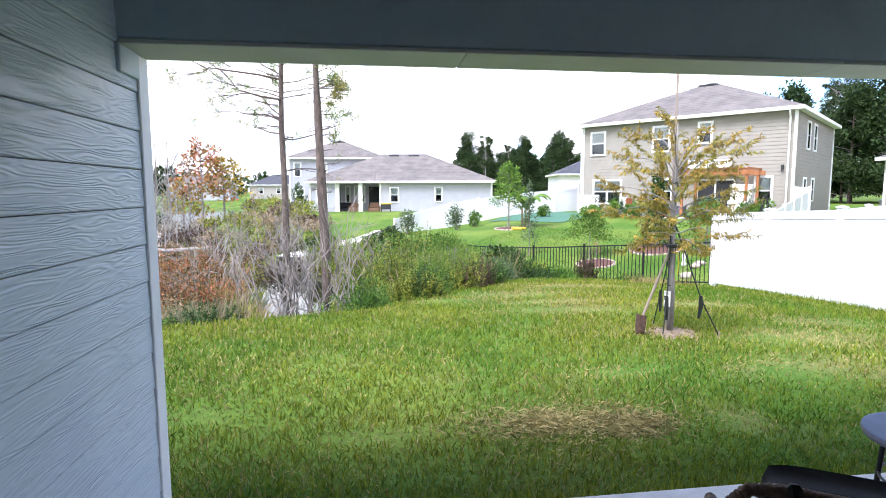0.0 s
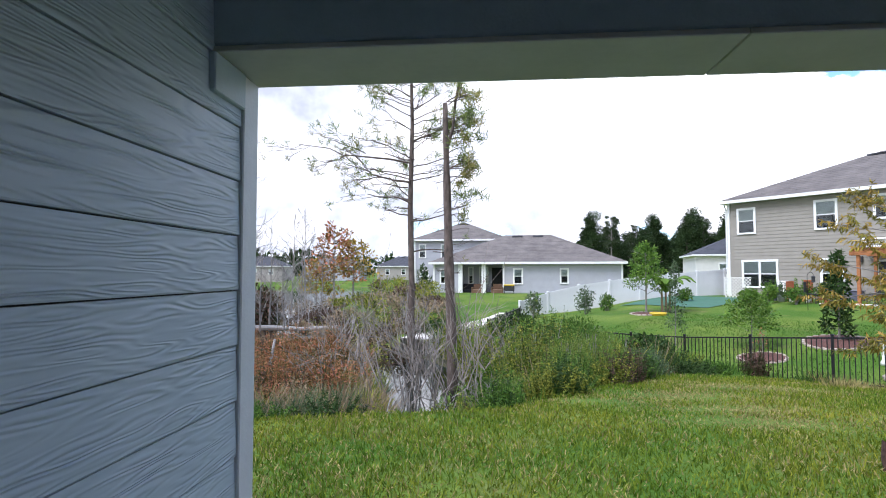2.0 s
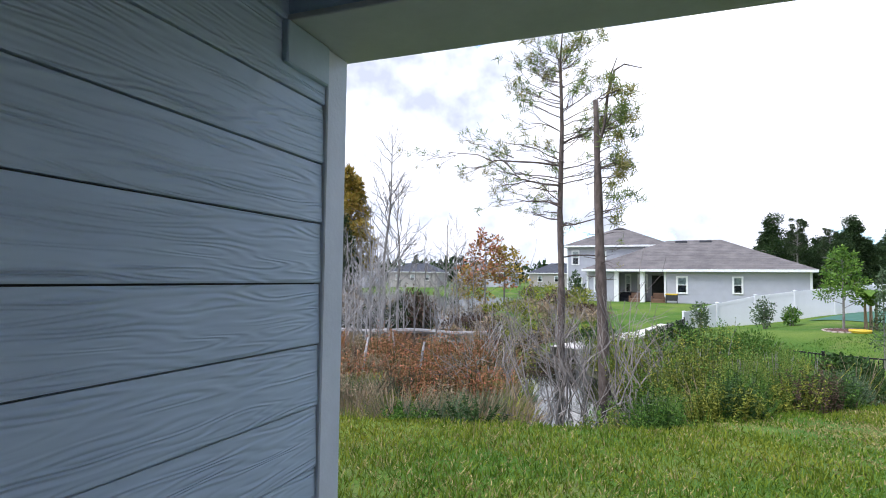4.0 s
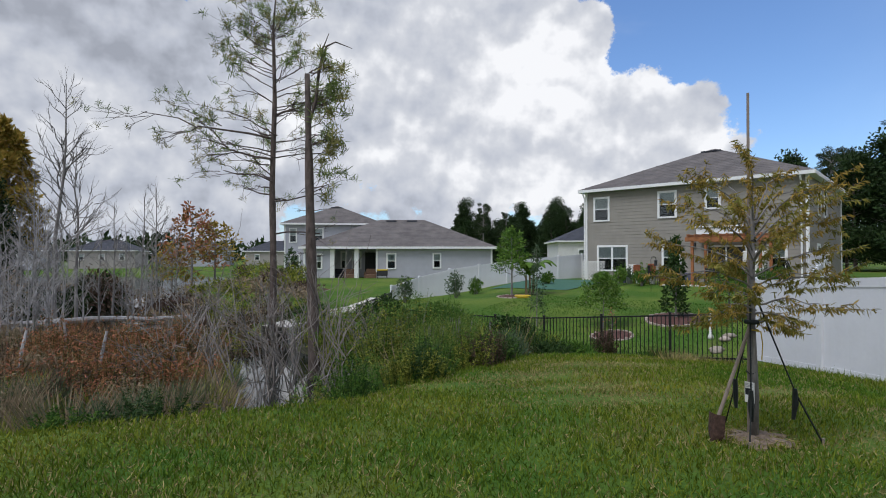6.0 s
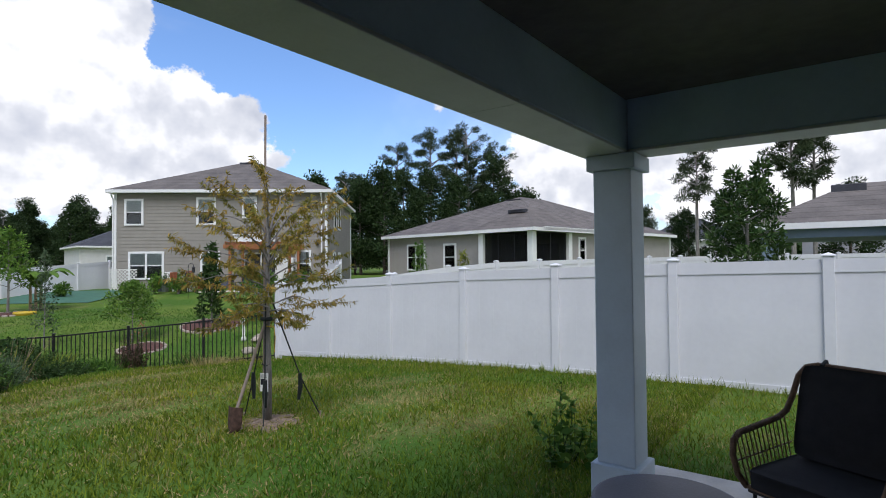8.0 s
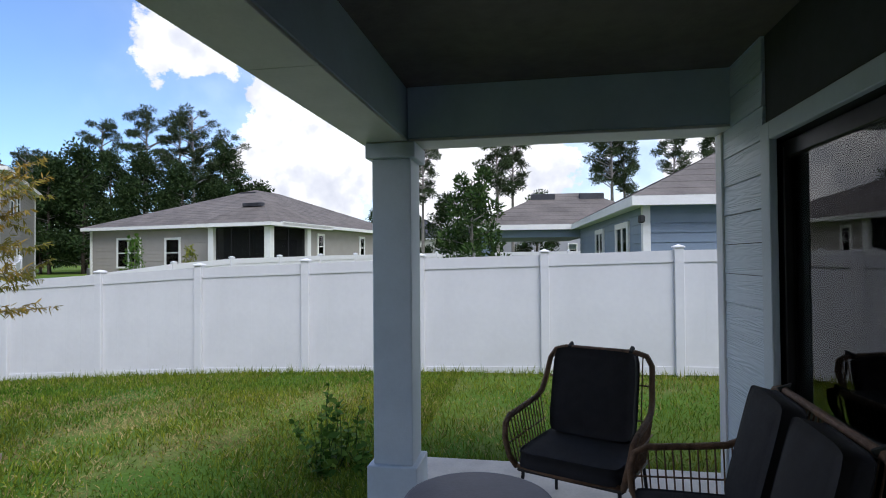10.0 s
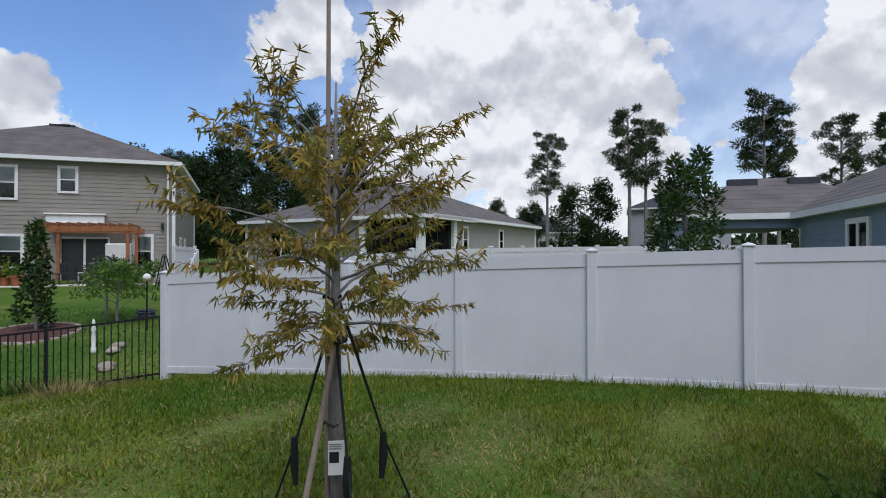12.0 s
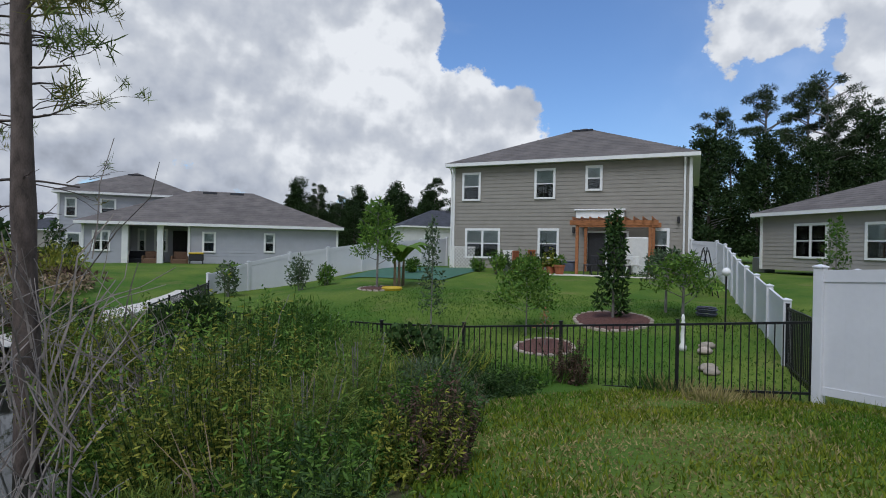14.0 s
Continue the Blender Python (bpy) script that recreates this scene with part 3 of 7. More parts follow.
    m.box(-1.2, EAVE_X, BEAM_OUT, EAVE_Y, EAVE_Z + 0.086, EAVE_Z + 0.1)
    m.box(4.12, EAVE_X, -4, BEAM_OUT, EAVE_Z + 0.086, EAVE_Z + 0.1)
    part("soffit", m, CEILING_PAINT, eave, "off-white vented soffit panels")
    m = Mesh()
    m.soft(-9.0, EAVE_X, EAVE_Y - 0.02, EAVE_Y, EAVE_Z, EAVE_Z + 0.16, 0.003)
    m.soft(EAVE_X - 0.02, EAVE_X, -11.2, EAVE_Y - 0.022, EAVE_Z, EAVE_Z + 0.16, 0.003)
    m.soft(-9.0, EAVE_X - 0.022, EAVE_Y - 0.09, EAVE_Y - 0.022, EAVE_Z, EAVE_Z + 0.018, 0.003)
    m.soft(EAVE_X - 0.09, EAVE_X - 0.022, -11.2, EAVE_Y - 0.092, EAVE_Z, EAVE_Z + 0.018, 0.003)
    part("fascia", m, WHITE_TRIM, eave, "white fascia board")
    m = Mesh()
    m.soft(-9.0, EAVE_X + 0.03, EAVE_Y + 0.001, EAVE_Y + 0.03, EAVE_Z + 0.11, EAVE_Z + 0.175, 0.004)
    m.soft(EAVE_X + 0.001, EAVE_X + 0.03, -11.2, EAVE_Y, EAVE_Z + 0.11, EAVE_Z + 0.175, 0.004)
    part("drip_edge", m, WHITE_TRIM, eave)

    # roof above
    m = Mesh()
    x0, x1, y0, y1, ze = -9.05, EAVE_X + 0.03, -11.25, EAVE_Y + 0.03, EAVE_Z + 0.17
    hh = (x1 - x0) / 2 * 0.45
    cx = (x0 + x1) / 2
    m.add([(x0, y0, ze), (x1, y0, ze), (x1, y1, ze), (x0, y1, ze), (cx, y0 + 6.8, ze + hh), (cx, y1 - 6.8, ze + hh)],
          [(0, 1, 4), (1, 2, 5, 4), (2, 3, 5), (3, 0, 4, 5), (3, 2, 1, 0)])
    tagged(make("roof", m, SHINGLE), "brown-grey shingled hip roof", "roof", kind="structure")

    # back wall of the patio with the sliding door that the walk starts from
    # same shadow-dark backing here, left bare above the door
    m = Mesh()
    m.box(3.40, 4.08, BACK - 0.16, BACK - 0.012, SLAB, CEIL + 0.15)
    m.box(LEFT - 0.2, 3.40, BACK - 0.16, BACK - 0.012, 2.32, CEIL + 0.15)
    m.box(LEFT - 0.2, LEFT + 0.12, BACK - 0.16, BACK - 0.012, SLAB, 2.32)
    back = tagged(make("wall_back", m, SHADE_BACKING), "blue-grey siding wall beside the patio door", "wall", kind="structure")
    ln = 0.62
    m = Mesh()
    t = h - 0.0045
    m.add([(0, 0, 0), (0, 0.0195, 0), (0, 0.0135, t), (0, 0, t), (ln, 0, 0), (ln, 0.0195, 0), (ln, 0.0135, t), (ln, 0, t)],
          [(3, 2, 1, 0), (5, 6, 7, 4), (2, 6, 5, 1), (1, 5, 4, 0), (7, 6, 2, 3), (4, 7, 3, 0)])
    first = None
    for k in range(-3, 13):
        z = 2.333 - 0.1705 * k
        at = pose(3.40, BACK - 0.010, z)
        if first is None:
            first = part("siding_plank", m, SIDING, back)
            first.matrix_basis = at
        else:
            repeat(first, at, back)
    m = Mesh()
    m.soft(3.995, 4.105, BACK - 0.02, BACK + 0.02, SLAB + 0.002, BEAM_Z - 0.002, 0.004)
    m.soft(4.08, 4.105, BACK - 0.12, BACK - 0.0205, SLAB + 0.002, BEAM_Z - 0.002, 0.004)
    tagged(make("corner_board", m, CORNER_PAINT), "pale painted corner board at the end of the siding", "trim", kind="structure")
    door = empty("door_1", pose(0, 0, 0), "dark glazed sliding patio door standing open", "door", kind="structure")
    m = Mesh()
    for x in (1.02, 2.2, 3.31):
        m.soft(x, x + 0.07, BACK - 0.10, BACK - 0.05, SLAB + 0.03, 2.28, 0.005)
    m.soft(1.02, 3.38, BACK - 0.095, BACK - 0.055, SLAB + 0.002, SLAB + 0.09, 0.005)
    m.soft(1.02, 3.38, BACK - 0.095, BACK - 0.055, 2.22, 2.30, 0.005)
    m.soft(1.02, 3.38, BACK - 0.095, BACK - 0.055, 1.03, 1.08, 0.005)
    part("door_frame", m, BLACK_METAL, door, "dark bronze door frame")
    m = Mesh()
    m.box(1.08, 3.33, BACK - 0.078, BACK - 0.072, SLAB + 0.08, 2.24)
    g = part("pane", m, GLASS, door)
    g.visible_shadow = False
    m = Mesh()
    m.soft(3.30, 3.41, BACK - 0.02, BACK + 0.016, SLAB, 2.40, 0.004)
    m.soft(LEFT + 0.1, 3.30, BACK - 0.02, BACK + 0.016, 2.31, 2.40, 0.004)
    part("door_trim", m, COLUMN_PAINT, door, "pale door surround")

    # the rest of the house, closed
    m = Mesh()
    m.box(-8.9, -8.7, -11, 2.78, SLAB, CEIL + 0.1)
    m.box(-8.7, LEFT - 0.201, 2.58, 2.78, SLAB, CEIL + 0.1)
    m.box(-8.9, 4.08, -11, -10.8, SLAB, CEIL + 0.1)
    m.box(3.9, 4.08, -10.8, BACK - 0.161, SLAB, CEIL + 0.1)
    tagged(make("wall_outer", m, WALL_BLUE), "blue-grey siding house wall", "wall", kind="structure")
    m = Mesh()
    m.box(-3.1, -3.0, -5, BACK - 0.161, SLAB, CEIL)
    m.box(-3.0, 3.899, -5.1, -5.0, SLAB, CEIL)
    tagged(make("wall_inside", m, WALL_INSIDE), "plain pale inside wall", "wall", kind="structure")
    m = Mesh()
    m.box(-8.7, 3.899, -10.8, BACK - 0.161, CEIL + 0.101, CEIL + 0.12)
    tagged(make("ceiling_inside", m, WALL_INSIDE), "plain pale inside ceiling", "ceiling", kind="structure")


build_patio()

# ---------- white vinyl fences ----------
FENCE_X = 8.57


def build_fence(name, pts, label, height=1.76, step=1.83):
    """pts: (x, y, ground) along the fence; posts a step apart, panels racked between them."""
    fence = empty(name, pose(pts[0][0], pts[0][1], pts[0][2]), label, "fence")
    base = Vector(pts[0])
    P = [Vector(p) for p in pts]
    dist = [0]
    for a, b in zip(P, P[1:]):
        dist.append(dist[-1] + (b - a).xy.length)
    n = max(1, round(dist[-1] / step))
    posts = []
    for i in range(n + 1):
        d = dist[-1] * i / n
        posts.append(Vector([float(np.interp(d, dist, [p[k] for p in P])) for k in range(3)]))
    pm = Mesh()
    pm.soft(-0.0635, 0.0635, -0.0635, 0.0635, -0.3, height + 0.03, 0.006)
    cm = Mesh()
    cm.soft(-0.076, 0.076, -0.076, 0.076, height + 0.031, height + 0.055, 0.005)
    cm.add([(-0.07, -0.07, height + 0.055), (0.07, -0.07, height + 0.055), (0.07, 0.07, height + 0.055), (-0.07, 0.07, height + 0.055), (0, 0, height + 0.085)],
           [(0, 1, 4), (1, 2, 4), (2, 3, 4), (3, 0, 4)])
    post = cap = None
    for i, p in enumerate(posts):
        q = posts[min(i + 1, n)] - posts[max(i - 1, 0)]
        at = Matrix.Translation(p - base) @ Matrix.Rotation(math.atan2(q.y, q.x), 4, "Z")
        if post is None:
            post = part("post", pm, VINYL, fence)
            post.matrix_basis = at
            cap = part("cap", cm, VINYL, post)
        else:
            c = repeat(post, at, fence)
            repeat(cap, Matrix(), c)
    for a, b in zip(posts, posts[1:]):
        d = (b - a)
        ln, rise = d.xy.length, d.z
        turn = Matrix.Translation(a - base) @ Matrix.Rotation(math.atan2(d.y, d.x), 4, "Z")

        def racked(y, z0, z1, lo=0.055):
            hi = ln - 0.055
            return [(x, s * y, z + rise * x / ln) for x in (lo, hi) for s in (-1, 1) for z in (z0, z1)]
        faces = [(0, 1, 3, 2), (4, 6, 7, 5), (0, 4, 5, 1), (2, 3, 7, 6), (0, 2, 6, 4), (1, 5, 7, 3)]
        for nm, y, z0, z1 in (("rail", 0.0225, height - 0.165, height), ("rail", 0.0225, 0.03, 0.145)):
            m = Mesh()
            m.add(racked(y, z0, z1), faces)
            part(nm, m, VINYL, fence).matrix_basis = turn
        m = Mesh()
        boards = 6
        w = (ln - 0.128) / boards
        for k in range(boards):
            x0, x1 = 0.064 + k * w + 0.0007, 0.064 + (k + 1) * w - 0.0007
            m.add([(x, s * 0.011, z + rise * x / ln) for x in (x0, x1) for s in (-1, 1) for z in (0.146, height - 0.172)], faces)
        m.add([(x, s * 0.0095, z + rise * x / ln) for x in (0.055, ln - 0.055) for s in (-1, 1) for z in (0.145, height - 0.165)], faces)
        tagged(part("panel", m, VINYL, fence), kind="stuff").matrix_basis = turn
    return fence


def fence_ground(x, y):
    return (x, y, gz(x, y) - 0.02)


build_fence("vinyl_fence", [(FENCE_X, 12.70, -0.43), (FENCE_X, 10.89, -0.33), (FENCE_X, 9.1, -0.235), (FENCE_X, 7.3, -0.13), (FENCE_X, 5.43, -0.07), (FENCE_X, 3.57, -0.01), (FENCE_X, 1.69, 0.035), (FENCE_X, -0.12, 0.08), (FENCE_X, -9.3, 0.15)],
            "white vinyl privacy fence with capped posts along the lawn")
build_fence("vinyl_fence", [(10.35, 14.3, -1.1), (15.6, 19.1, -0.5), (20.95, 23.8, 0.2), (21.6, 25.9, 0.3)], "white vinyl privacy fence beside the taupe house", 1.78)
build_fence("vinyl_fence", [(1.6, 32.2, -1.5), (3.2, 33.2, -1.05), (5.2, 33.8, -0.6), (9, 34.8, -0.1), (14.3, 36.4, 0.3)], "white vinyl privacy fence below the pale grey house", 1.78)
build_fence("vinyl_fence", [(11.2, 13.6, -0.55), (15.5, 11.6, 0.0), (20, 9.6, 0.12), (28, 6.0, 0.25), (30, -1.5, 0.3)], "white vinyl privacy fence behind the grey bungalow", 1.78)


# ---------- black iron fence ----------
def build_iron_fence():
    fence = empty("iron_fence", pose(8.45, 12.85, -0.55), "black metal picket fence along the yard boundary", "fence")
    base = Vector((8.45, 12.85, -0.55))
    start, way = Vector((8.58, 12.7, 0)), Vector((-0.598, 0.801, 0))
    tops = [0.62, 0.44, 0.27, 0.10, 0.0, -0.03, -0.06, -0.08, -0.10]
    corner = start + way * 1.83 * 8
    runs = [(start + way * (1.83 * i), start + way * (1.83 * (i + 1)), tops[i], tops[i + 1]) for i in range(8)]
    out = (Vector((1.6, 32.0, 0)) - corner)
    for i in range(4):
        runs.append((corner + out * i / 4, corner + out * (i + 1) / 4, -0.10 + 0.02 * i, -0.08 + 0.02 * i))
    runs.append((Vector((8.75, 12.85, 0)), Vector((10.3, 14.25, 0)), 0.62, 0.6))
    pm, bm, cm = Mesh(), Mesh(), Mesh()
    pm.soft(-0.026, 0.026, -0.026, 0.026, -1.25, 0.05, 0.004)
    pm.soft(-0.034, 0.034, -0.034, 0.034, 0.05, 0.068, 0.004)
    bm.box(-0.0085, 0.0085, -0.0085, 0.0085, -1.12, -0.02)
    post = picket = None
    for a, b, za, zb in runs:
        d = b - a
        ln = d.length
        turn = Matrix.Rotation(math.atan2(d.y, d.x), 4, "Z")
        for p, z in ((a, za),) + (((b, zb),) if (a, b) in ((runs[-1][0], runs[-1][1]), (runs[-2][0], runs[-2][1])) else ()):
            at = Matrix.Translation(Vector((p.x, p.y, z)) - base) @ turn
            if post is None:
                post = part("post", pm, BLACK_METAL, fence)
                post.matrix_basis = at
            else:
                repeat(post, at, fence)
        for k in range(1, 17):
            f = k / 17
            at = Matrix.Translation(Vector((a.x + d.x * f, a.y + d.y * f, za + (zb - za) * f)) - base) @ turn
            if picket is None:
                picket = part("picket", bm, BLACK_METAL, fence)
                picket.matrix_basis = at
            else:
                repeat(picket, at, fence)
        for drop in (0.0, -1.0):
            m = Mesh()
            m.add([(x, s * 0.013, z + drop + (zb - za) * x / ln) for x in (0, ln) for s in (-1, 1) for z in (-0.035, 0)],
                  [(0, 1, 3, 2), (4, 6, 7, 5), (0, 4, 5, 1), (2, 3, 7, 6), (0, 2, 6, 4), (1, 5, 7, 3)])
            part("rail", m, BLACK_METAL, fence).matrix_basis = Matrix.Translation(Vector((a.x, a.y, za)) - base) @ turn


build_iron_fence()


# ---------- houses ----------
def add_window(house, x, z0, z1, w, face=0.0, turn=None, double=False, sill=True):
    """A white-trimmed sash window on a wall; x is the middle; blinds behind the upper pane, a dark sheet as room shade
    behind the lower.
    """
    turn = turn or Matrix()
    win = empty("window")
    win.parent = house
    win.matrix_basis = turn @ pose(x, face, 0)
    a, t = w / 2, 0.125
    m = Mesh()
    m.soft(-a, -a + t, -0.062, 0.02, z0, z1, 0.006)
    m.soft(a - t, a, -0.062, 0.02, z0, z1, 0.006)
    m.soft(-a + t, a - t, -0.062, 0.02, z1 - t, z1, 0.006)
    m.soft(-a + t, a - t, -0.07, 0.02, z0, z0 + t * 0.8, 0.006)
    mid = (z0 + z1) / 2
    m.box(-a + t, a - t, -0.046, 0.0, mid - 0.025, mid + 0.025)
    if double:
        m.box(-0.06, 0.06, -0.048, 0.0, z0 + t * 0.8, z1 - t)
    part("window_frame", m, WHITE_TRIM, win, "white window trim")
    # dark sheet on the solid wall, painting the unlit room behind the lower pane
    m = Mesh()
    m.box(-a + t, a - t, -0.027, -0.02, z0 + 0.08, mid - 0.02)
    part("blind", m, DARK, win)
    # the real slatted blind, upper half
    m = Mesh()
    z = mid - 0.02
    while z < z1 - t:
        m.box(-a + t, a - t, -0.029, -0.02, z, z + 0.045)
        z += 0.05
    part("blind", m, BLIND, win, "pale slatted blind")
    m = Mesh()
    m.box(-a + t, a - t, -0.038, -0.033, z0 + 0.08, z1 - t)
    g = part("pane", m, GLASS, win)
    return win


def lap_walls(house, w, d, z0, z1, mat, step=0.19, name="wall"):
    """Four walls of lapped boards, each board a real step."""
    m = Mesh()
    n = int((z1 - z0) / step)
    step = (z1 - z0) / n
    for k in range(n):
        a, b = z0 + k * step, z0 + (k + 1) * step
        lip, t = 0.014, 0.0
        lo = [(-lip, -lip, a), (w + lip, -lip, a), (w + lip, d + lip, a), (-lip, d + lip, a)]
        hi = [(t, t, b), (w, t, b), (w, d, b), (t, d, b)]
        m.add(lo + hi, [(0, 1, 5, 4), (1, 2, 6, 5), (2, 3, 7, 6), (3, 0, 4, 7), (3, 2, 1, 0), (4, 5, 6, 7)] if k in (0, n - 1) else [(0, 1, 5, 4), (1, 2, 6, 5), (2, 3, 7, 6), (3, 0, 4, 7)])
    return tagged(part(name, m, mat, house), kind="stuff")


def hip_roof(house, x0, x1, y0, y1, ze, rise, mat=None, name="roof", overhang=0.4):
    x0, x1, y0, y1 = x0 - overhang, x1 + overhang, y0 - overhang, y1 + overhang
    w, d = x1 - x0, y1 - y0
    r = min(w, d) / 2 * 0.985
    m = Mesh()
    n = max(6, int(r / 0.32))
    for k in range(n):
        # each course of shingles laps over the one below
        f0, f1 = k / n, (k + 1) / n
        a, b = r * f0, r * f1
        za, zb = ze + 0.02 + rise * f0, ze + 0.02 + rise * f1
        lo = [(x0 + a, y0 + a, za + 0.008), (x1 - a, y0 + a, za + 0.008), (x1 - a, y1 - a, za + 0.008), (x0 + a, y1 - a, za + 0.008)]
        hi = [(x0 + b, y0 + b, zb), (x1 - b, y0 + b, zb), (x1 - b, y1 - b, zb), (x0 + b, y1 - b, zb)]
        base = [(p[0], p[1], p[2] - 0.008) for p in lo]
        m.add(lo + hi + base, [(0, 1, 5, 4), (1, 2, 6, 5), (2, 3, 7, 6), (3, 0, 4, 7), (8, 9, 1, 0), (9, 10, 2, 1), (10, 11, 3, 2), (11, 8, 0, 3)])
    z = ze + 0.02 + rise
    m.add([(x0 + r, y0 + r, z), (x1 - r, y0 + r, z), (x1 - r, y1 - r, z), (x0 + r, y1 - r, z)], [(0, 1, 2, 3)])
    roof = tagged(part(name, m, mat or SHINGLE, house, "brown-grey shingled hip roof" if mat is None else "dark shingled hip roof"), kind="stuff")
    m = Mesh()
    m.box(x0 + 0.03, x1 - 0.03, y0 + 0.03, y1 - 0.03, ze - 0.14, ze - 0.12)
    for q in ((x0, x1, y0, y0 + 0.03), (x0, x1, y1 - 0.03, y1), (x0, x0 + 0.03, y0 + 0.031, y1 - 0.031), (x1 - 0.03, x1, y0 + 0.031, y1 - 0.031)):
        m.soft(*q, ze - 0.16, ze + 0.03, 0.006)
    part("eave_board", m, WHITE_TRIM, house, "white fascia and soffit")
    # ridge vents
    cx, cy, top = (x0 + x1) / 2, (y0 + y1) / 2, ze + rise
    for s in (-1, 1):
        m = Mesh()
        if w > d:
            m.soft(cx + s * 0.9 - 0.45, cx + s * 0.9 + 0.45, cy - 0.65, cy - 0.4, top - 0.3, top - 0.05, 0.02)
        else:
            m.soft(cx - 0.5 + s * 0.1, cx + 0.5 + s * 0.1, y0 + r - 0.75, y0 + r - 0.5, top - 0.36, top - 0.17, 0.02)
        part("roof_vent", m, SHINGLE_DARK, house, "dark roof vent")
    return roof


def corner_trim(house, corners, z0, z1):
    for x, y in corners:
        m = Mesh()
        m.soft(x - 0.07, x + 0.07, y - 0.07, y + 0.07, z0, z1, 0.006)
        part("corner_trim", m, WHITE_TRIM, house, "white corner board")


def downspout(house, x, y, z0, z1):
    m = Mesh()
    m.tube([(x, y - 0.35, z1 + 0.05), (x, y - 0.3, z1 - 0.15), (x, y - 0.1, z1 - 0.4), (x, y - 0.1, z0 + 0.1)], 0.045, 8)
    part("downspout", m, WHITE_TRIM, house)


def build_house_a():
    h = empty("house", pose(14.18, 35.35, 0, 0, 0, -50), "two-storey taupe house with white-trimmed windows", "house")
    W, D, Z0, Z1 = 11.93, 12.0, 0.5, 6.0
    lap_walls(h, W, D, Z0, Z1, WALL_TAUPE)
    hip_roof(h, 0, W, 0, D, Z1 + 0.12, 2.75)
    corner_trim(h, ((0, 0), (W, 0), (W, D), (0, D)), Z0, Z1 - 0.02)
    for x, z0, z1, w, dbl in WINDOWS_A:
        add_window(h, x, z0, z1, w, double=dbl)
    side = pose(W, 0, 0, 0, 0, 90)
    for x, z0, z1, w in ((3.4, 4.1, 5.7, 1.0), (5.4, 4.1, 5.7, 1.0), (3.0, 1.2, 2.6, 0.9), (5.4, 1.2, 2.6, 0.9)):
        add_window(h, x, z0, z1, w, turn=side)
    downspout(h, W - 0.25, 0, Z0, Z1)
    downspout(h, -0.1, 0, Z0, Z1)
    # patio door, awning box
    m = Mesh()
    m.box(7.22, 9.19, -0.02, 0.05, Z0, 2.45)
    part("patio_door", m, DARK, h, "dark glazed patio door")
    m = Mesh()
    for x in (7.2, 8.16, 9.14):
        m.soft(x, x + 0.09, -0.05, 0.0, Z0, 2.5, 0.005)
    m.soft(7.2, 9.23, -0.05, 0.0, 2.42, 2.52, 0.005)
    part("door_frame", m, WHITE_TRIM, h)
    m = Mesh()
    m.soft(6.72, 9.03, -0.26, -0.02, 3.12, 3.20, 0.02)
    m.soft(6.72, 9.03, -0.22, -0.02, 3.2, 3.5, 0.02)
    m.soft(6.65, 9.09, -0.30, -0.02, 3.5, 3.58, 0.02)
    part("awning_box", m, WHITE_TRIM, h, "white rolled awning box")
    for x, z in ((6.6, 2.6), (11.44, 3.1)):
        m = Mesh()
        m.soft(x - 0.06, x + 0.06, -0.16, -0.01, z - 0.2, z + 0.1, 0.02)
        part("wall_lamp", m, DARK, h, "small dark wall lamp")


WINDOWS_A = [(1.03, 4.11, 5.65, 1.08, False), (5.08, 4.13, 5.72, 1.1, False), (7.54, 4.5, 5.76, 0.83, False), (1.72, 1.01, 2.62, 2.0, True), (5.31, 1.06, 2.63, 1.11, False), (10.6, 1.05, 2.65, 0.93, False)]


def build_house_b():
    h = empty("house", pose(-4.6, 46.4, 0, 0, 0, -6.7), "single-storey pale grey house with a covered porch", "house")
    W, D, Z0, Z1 = 14.8, 11, 0.1, 2.6
    # porch recess between x 2.6 and 6.2
    for x0, x1, y0 in ((0, 2.1, 0), (5.7, W, 0), (2.1, 5.7, 2.4)):
        m = Mesh()
        n = 12
        for k in range(n):
            a, b = Z0 + (Z1 - Z0) * k / n, Z0 + (Z1 - Z0) * (k + 1) / n
            m.add([(x0, y0 - 0.014, a), (x1, y0 - 0.014, a), (x1, y0, b), (x0, y0, b), (x0, y0 + 0.01, a), (x1, y0 + 0.01, a)], [(0, 1, 2, 3), (4, 5, 1, 0)])
        m.box(x0, x1, y0 + 0.002, D, Z0, Z1)
        tagged(part("wall", m, WALL_PALE, h), kind="stuff")
    hip_roof(h, 0, W, 0, D, Z1 + 0.12, 2.5)
    for x in (2.2, 4.1):
        m = Mesh()
        m.soft(x - 0.17, x + 0.17, -0.1, 0.24, Z0, Z1 - 0.02, 0.01)
        part("porch_column", m, WHITE_TRIM, h, "white square porch column")
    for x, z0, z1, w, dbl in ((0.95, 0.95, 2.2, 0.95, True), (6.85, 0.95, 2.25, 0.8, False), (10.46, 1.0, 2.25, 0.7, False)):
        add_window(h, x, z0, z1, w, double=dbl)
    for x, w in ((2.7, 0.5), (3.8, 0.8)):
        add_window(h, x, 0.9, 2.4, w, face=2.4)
    m = Mesh()
    m.box(4.5, 5.65, 2.36, 2.42, Z0, 2.3)
    part("patio_door", m, DARK, h, "dark glazed patio door")
    corner_trim(h, ((0, 0), (W, 0), (5.7, 0)), Z0, Z1 - 0.02)
    m = Mesh()
    m.soft(1.7, 6.2, -0.6, 2.4, Z0 - 0.3, Z0 + 0.02, 0.02)
    part("porch_slab", m, CONCRETE, h)


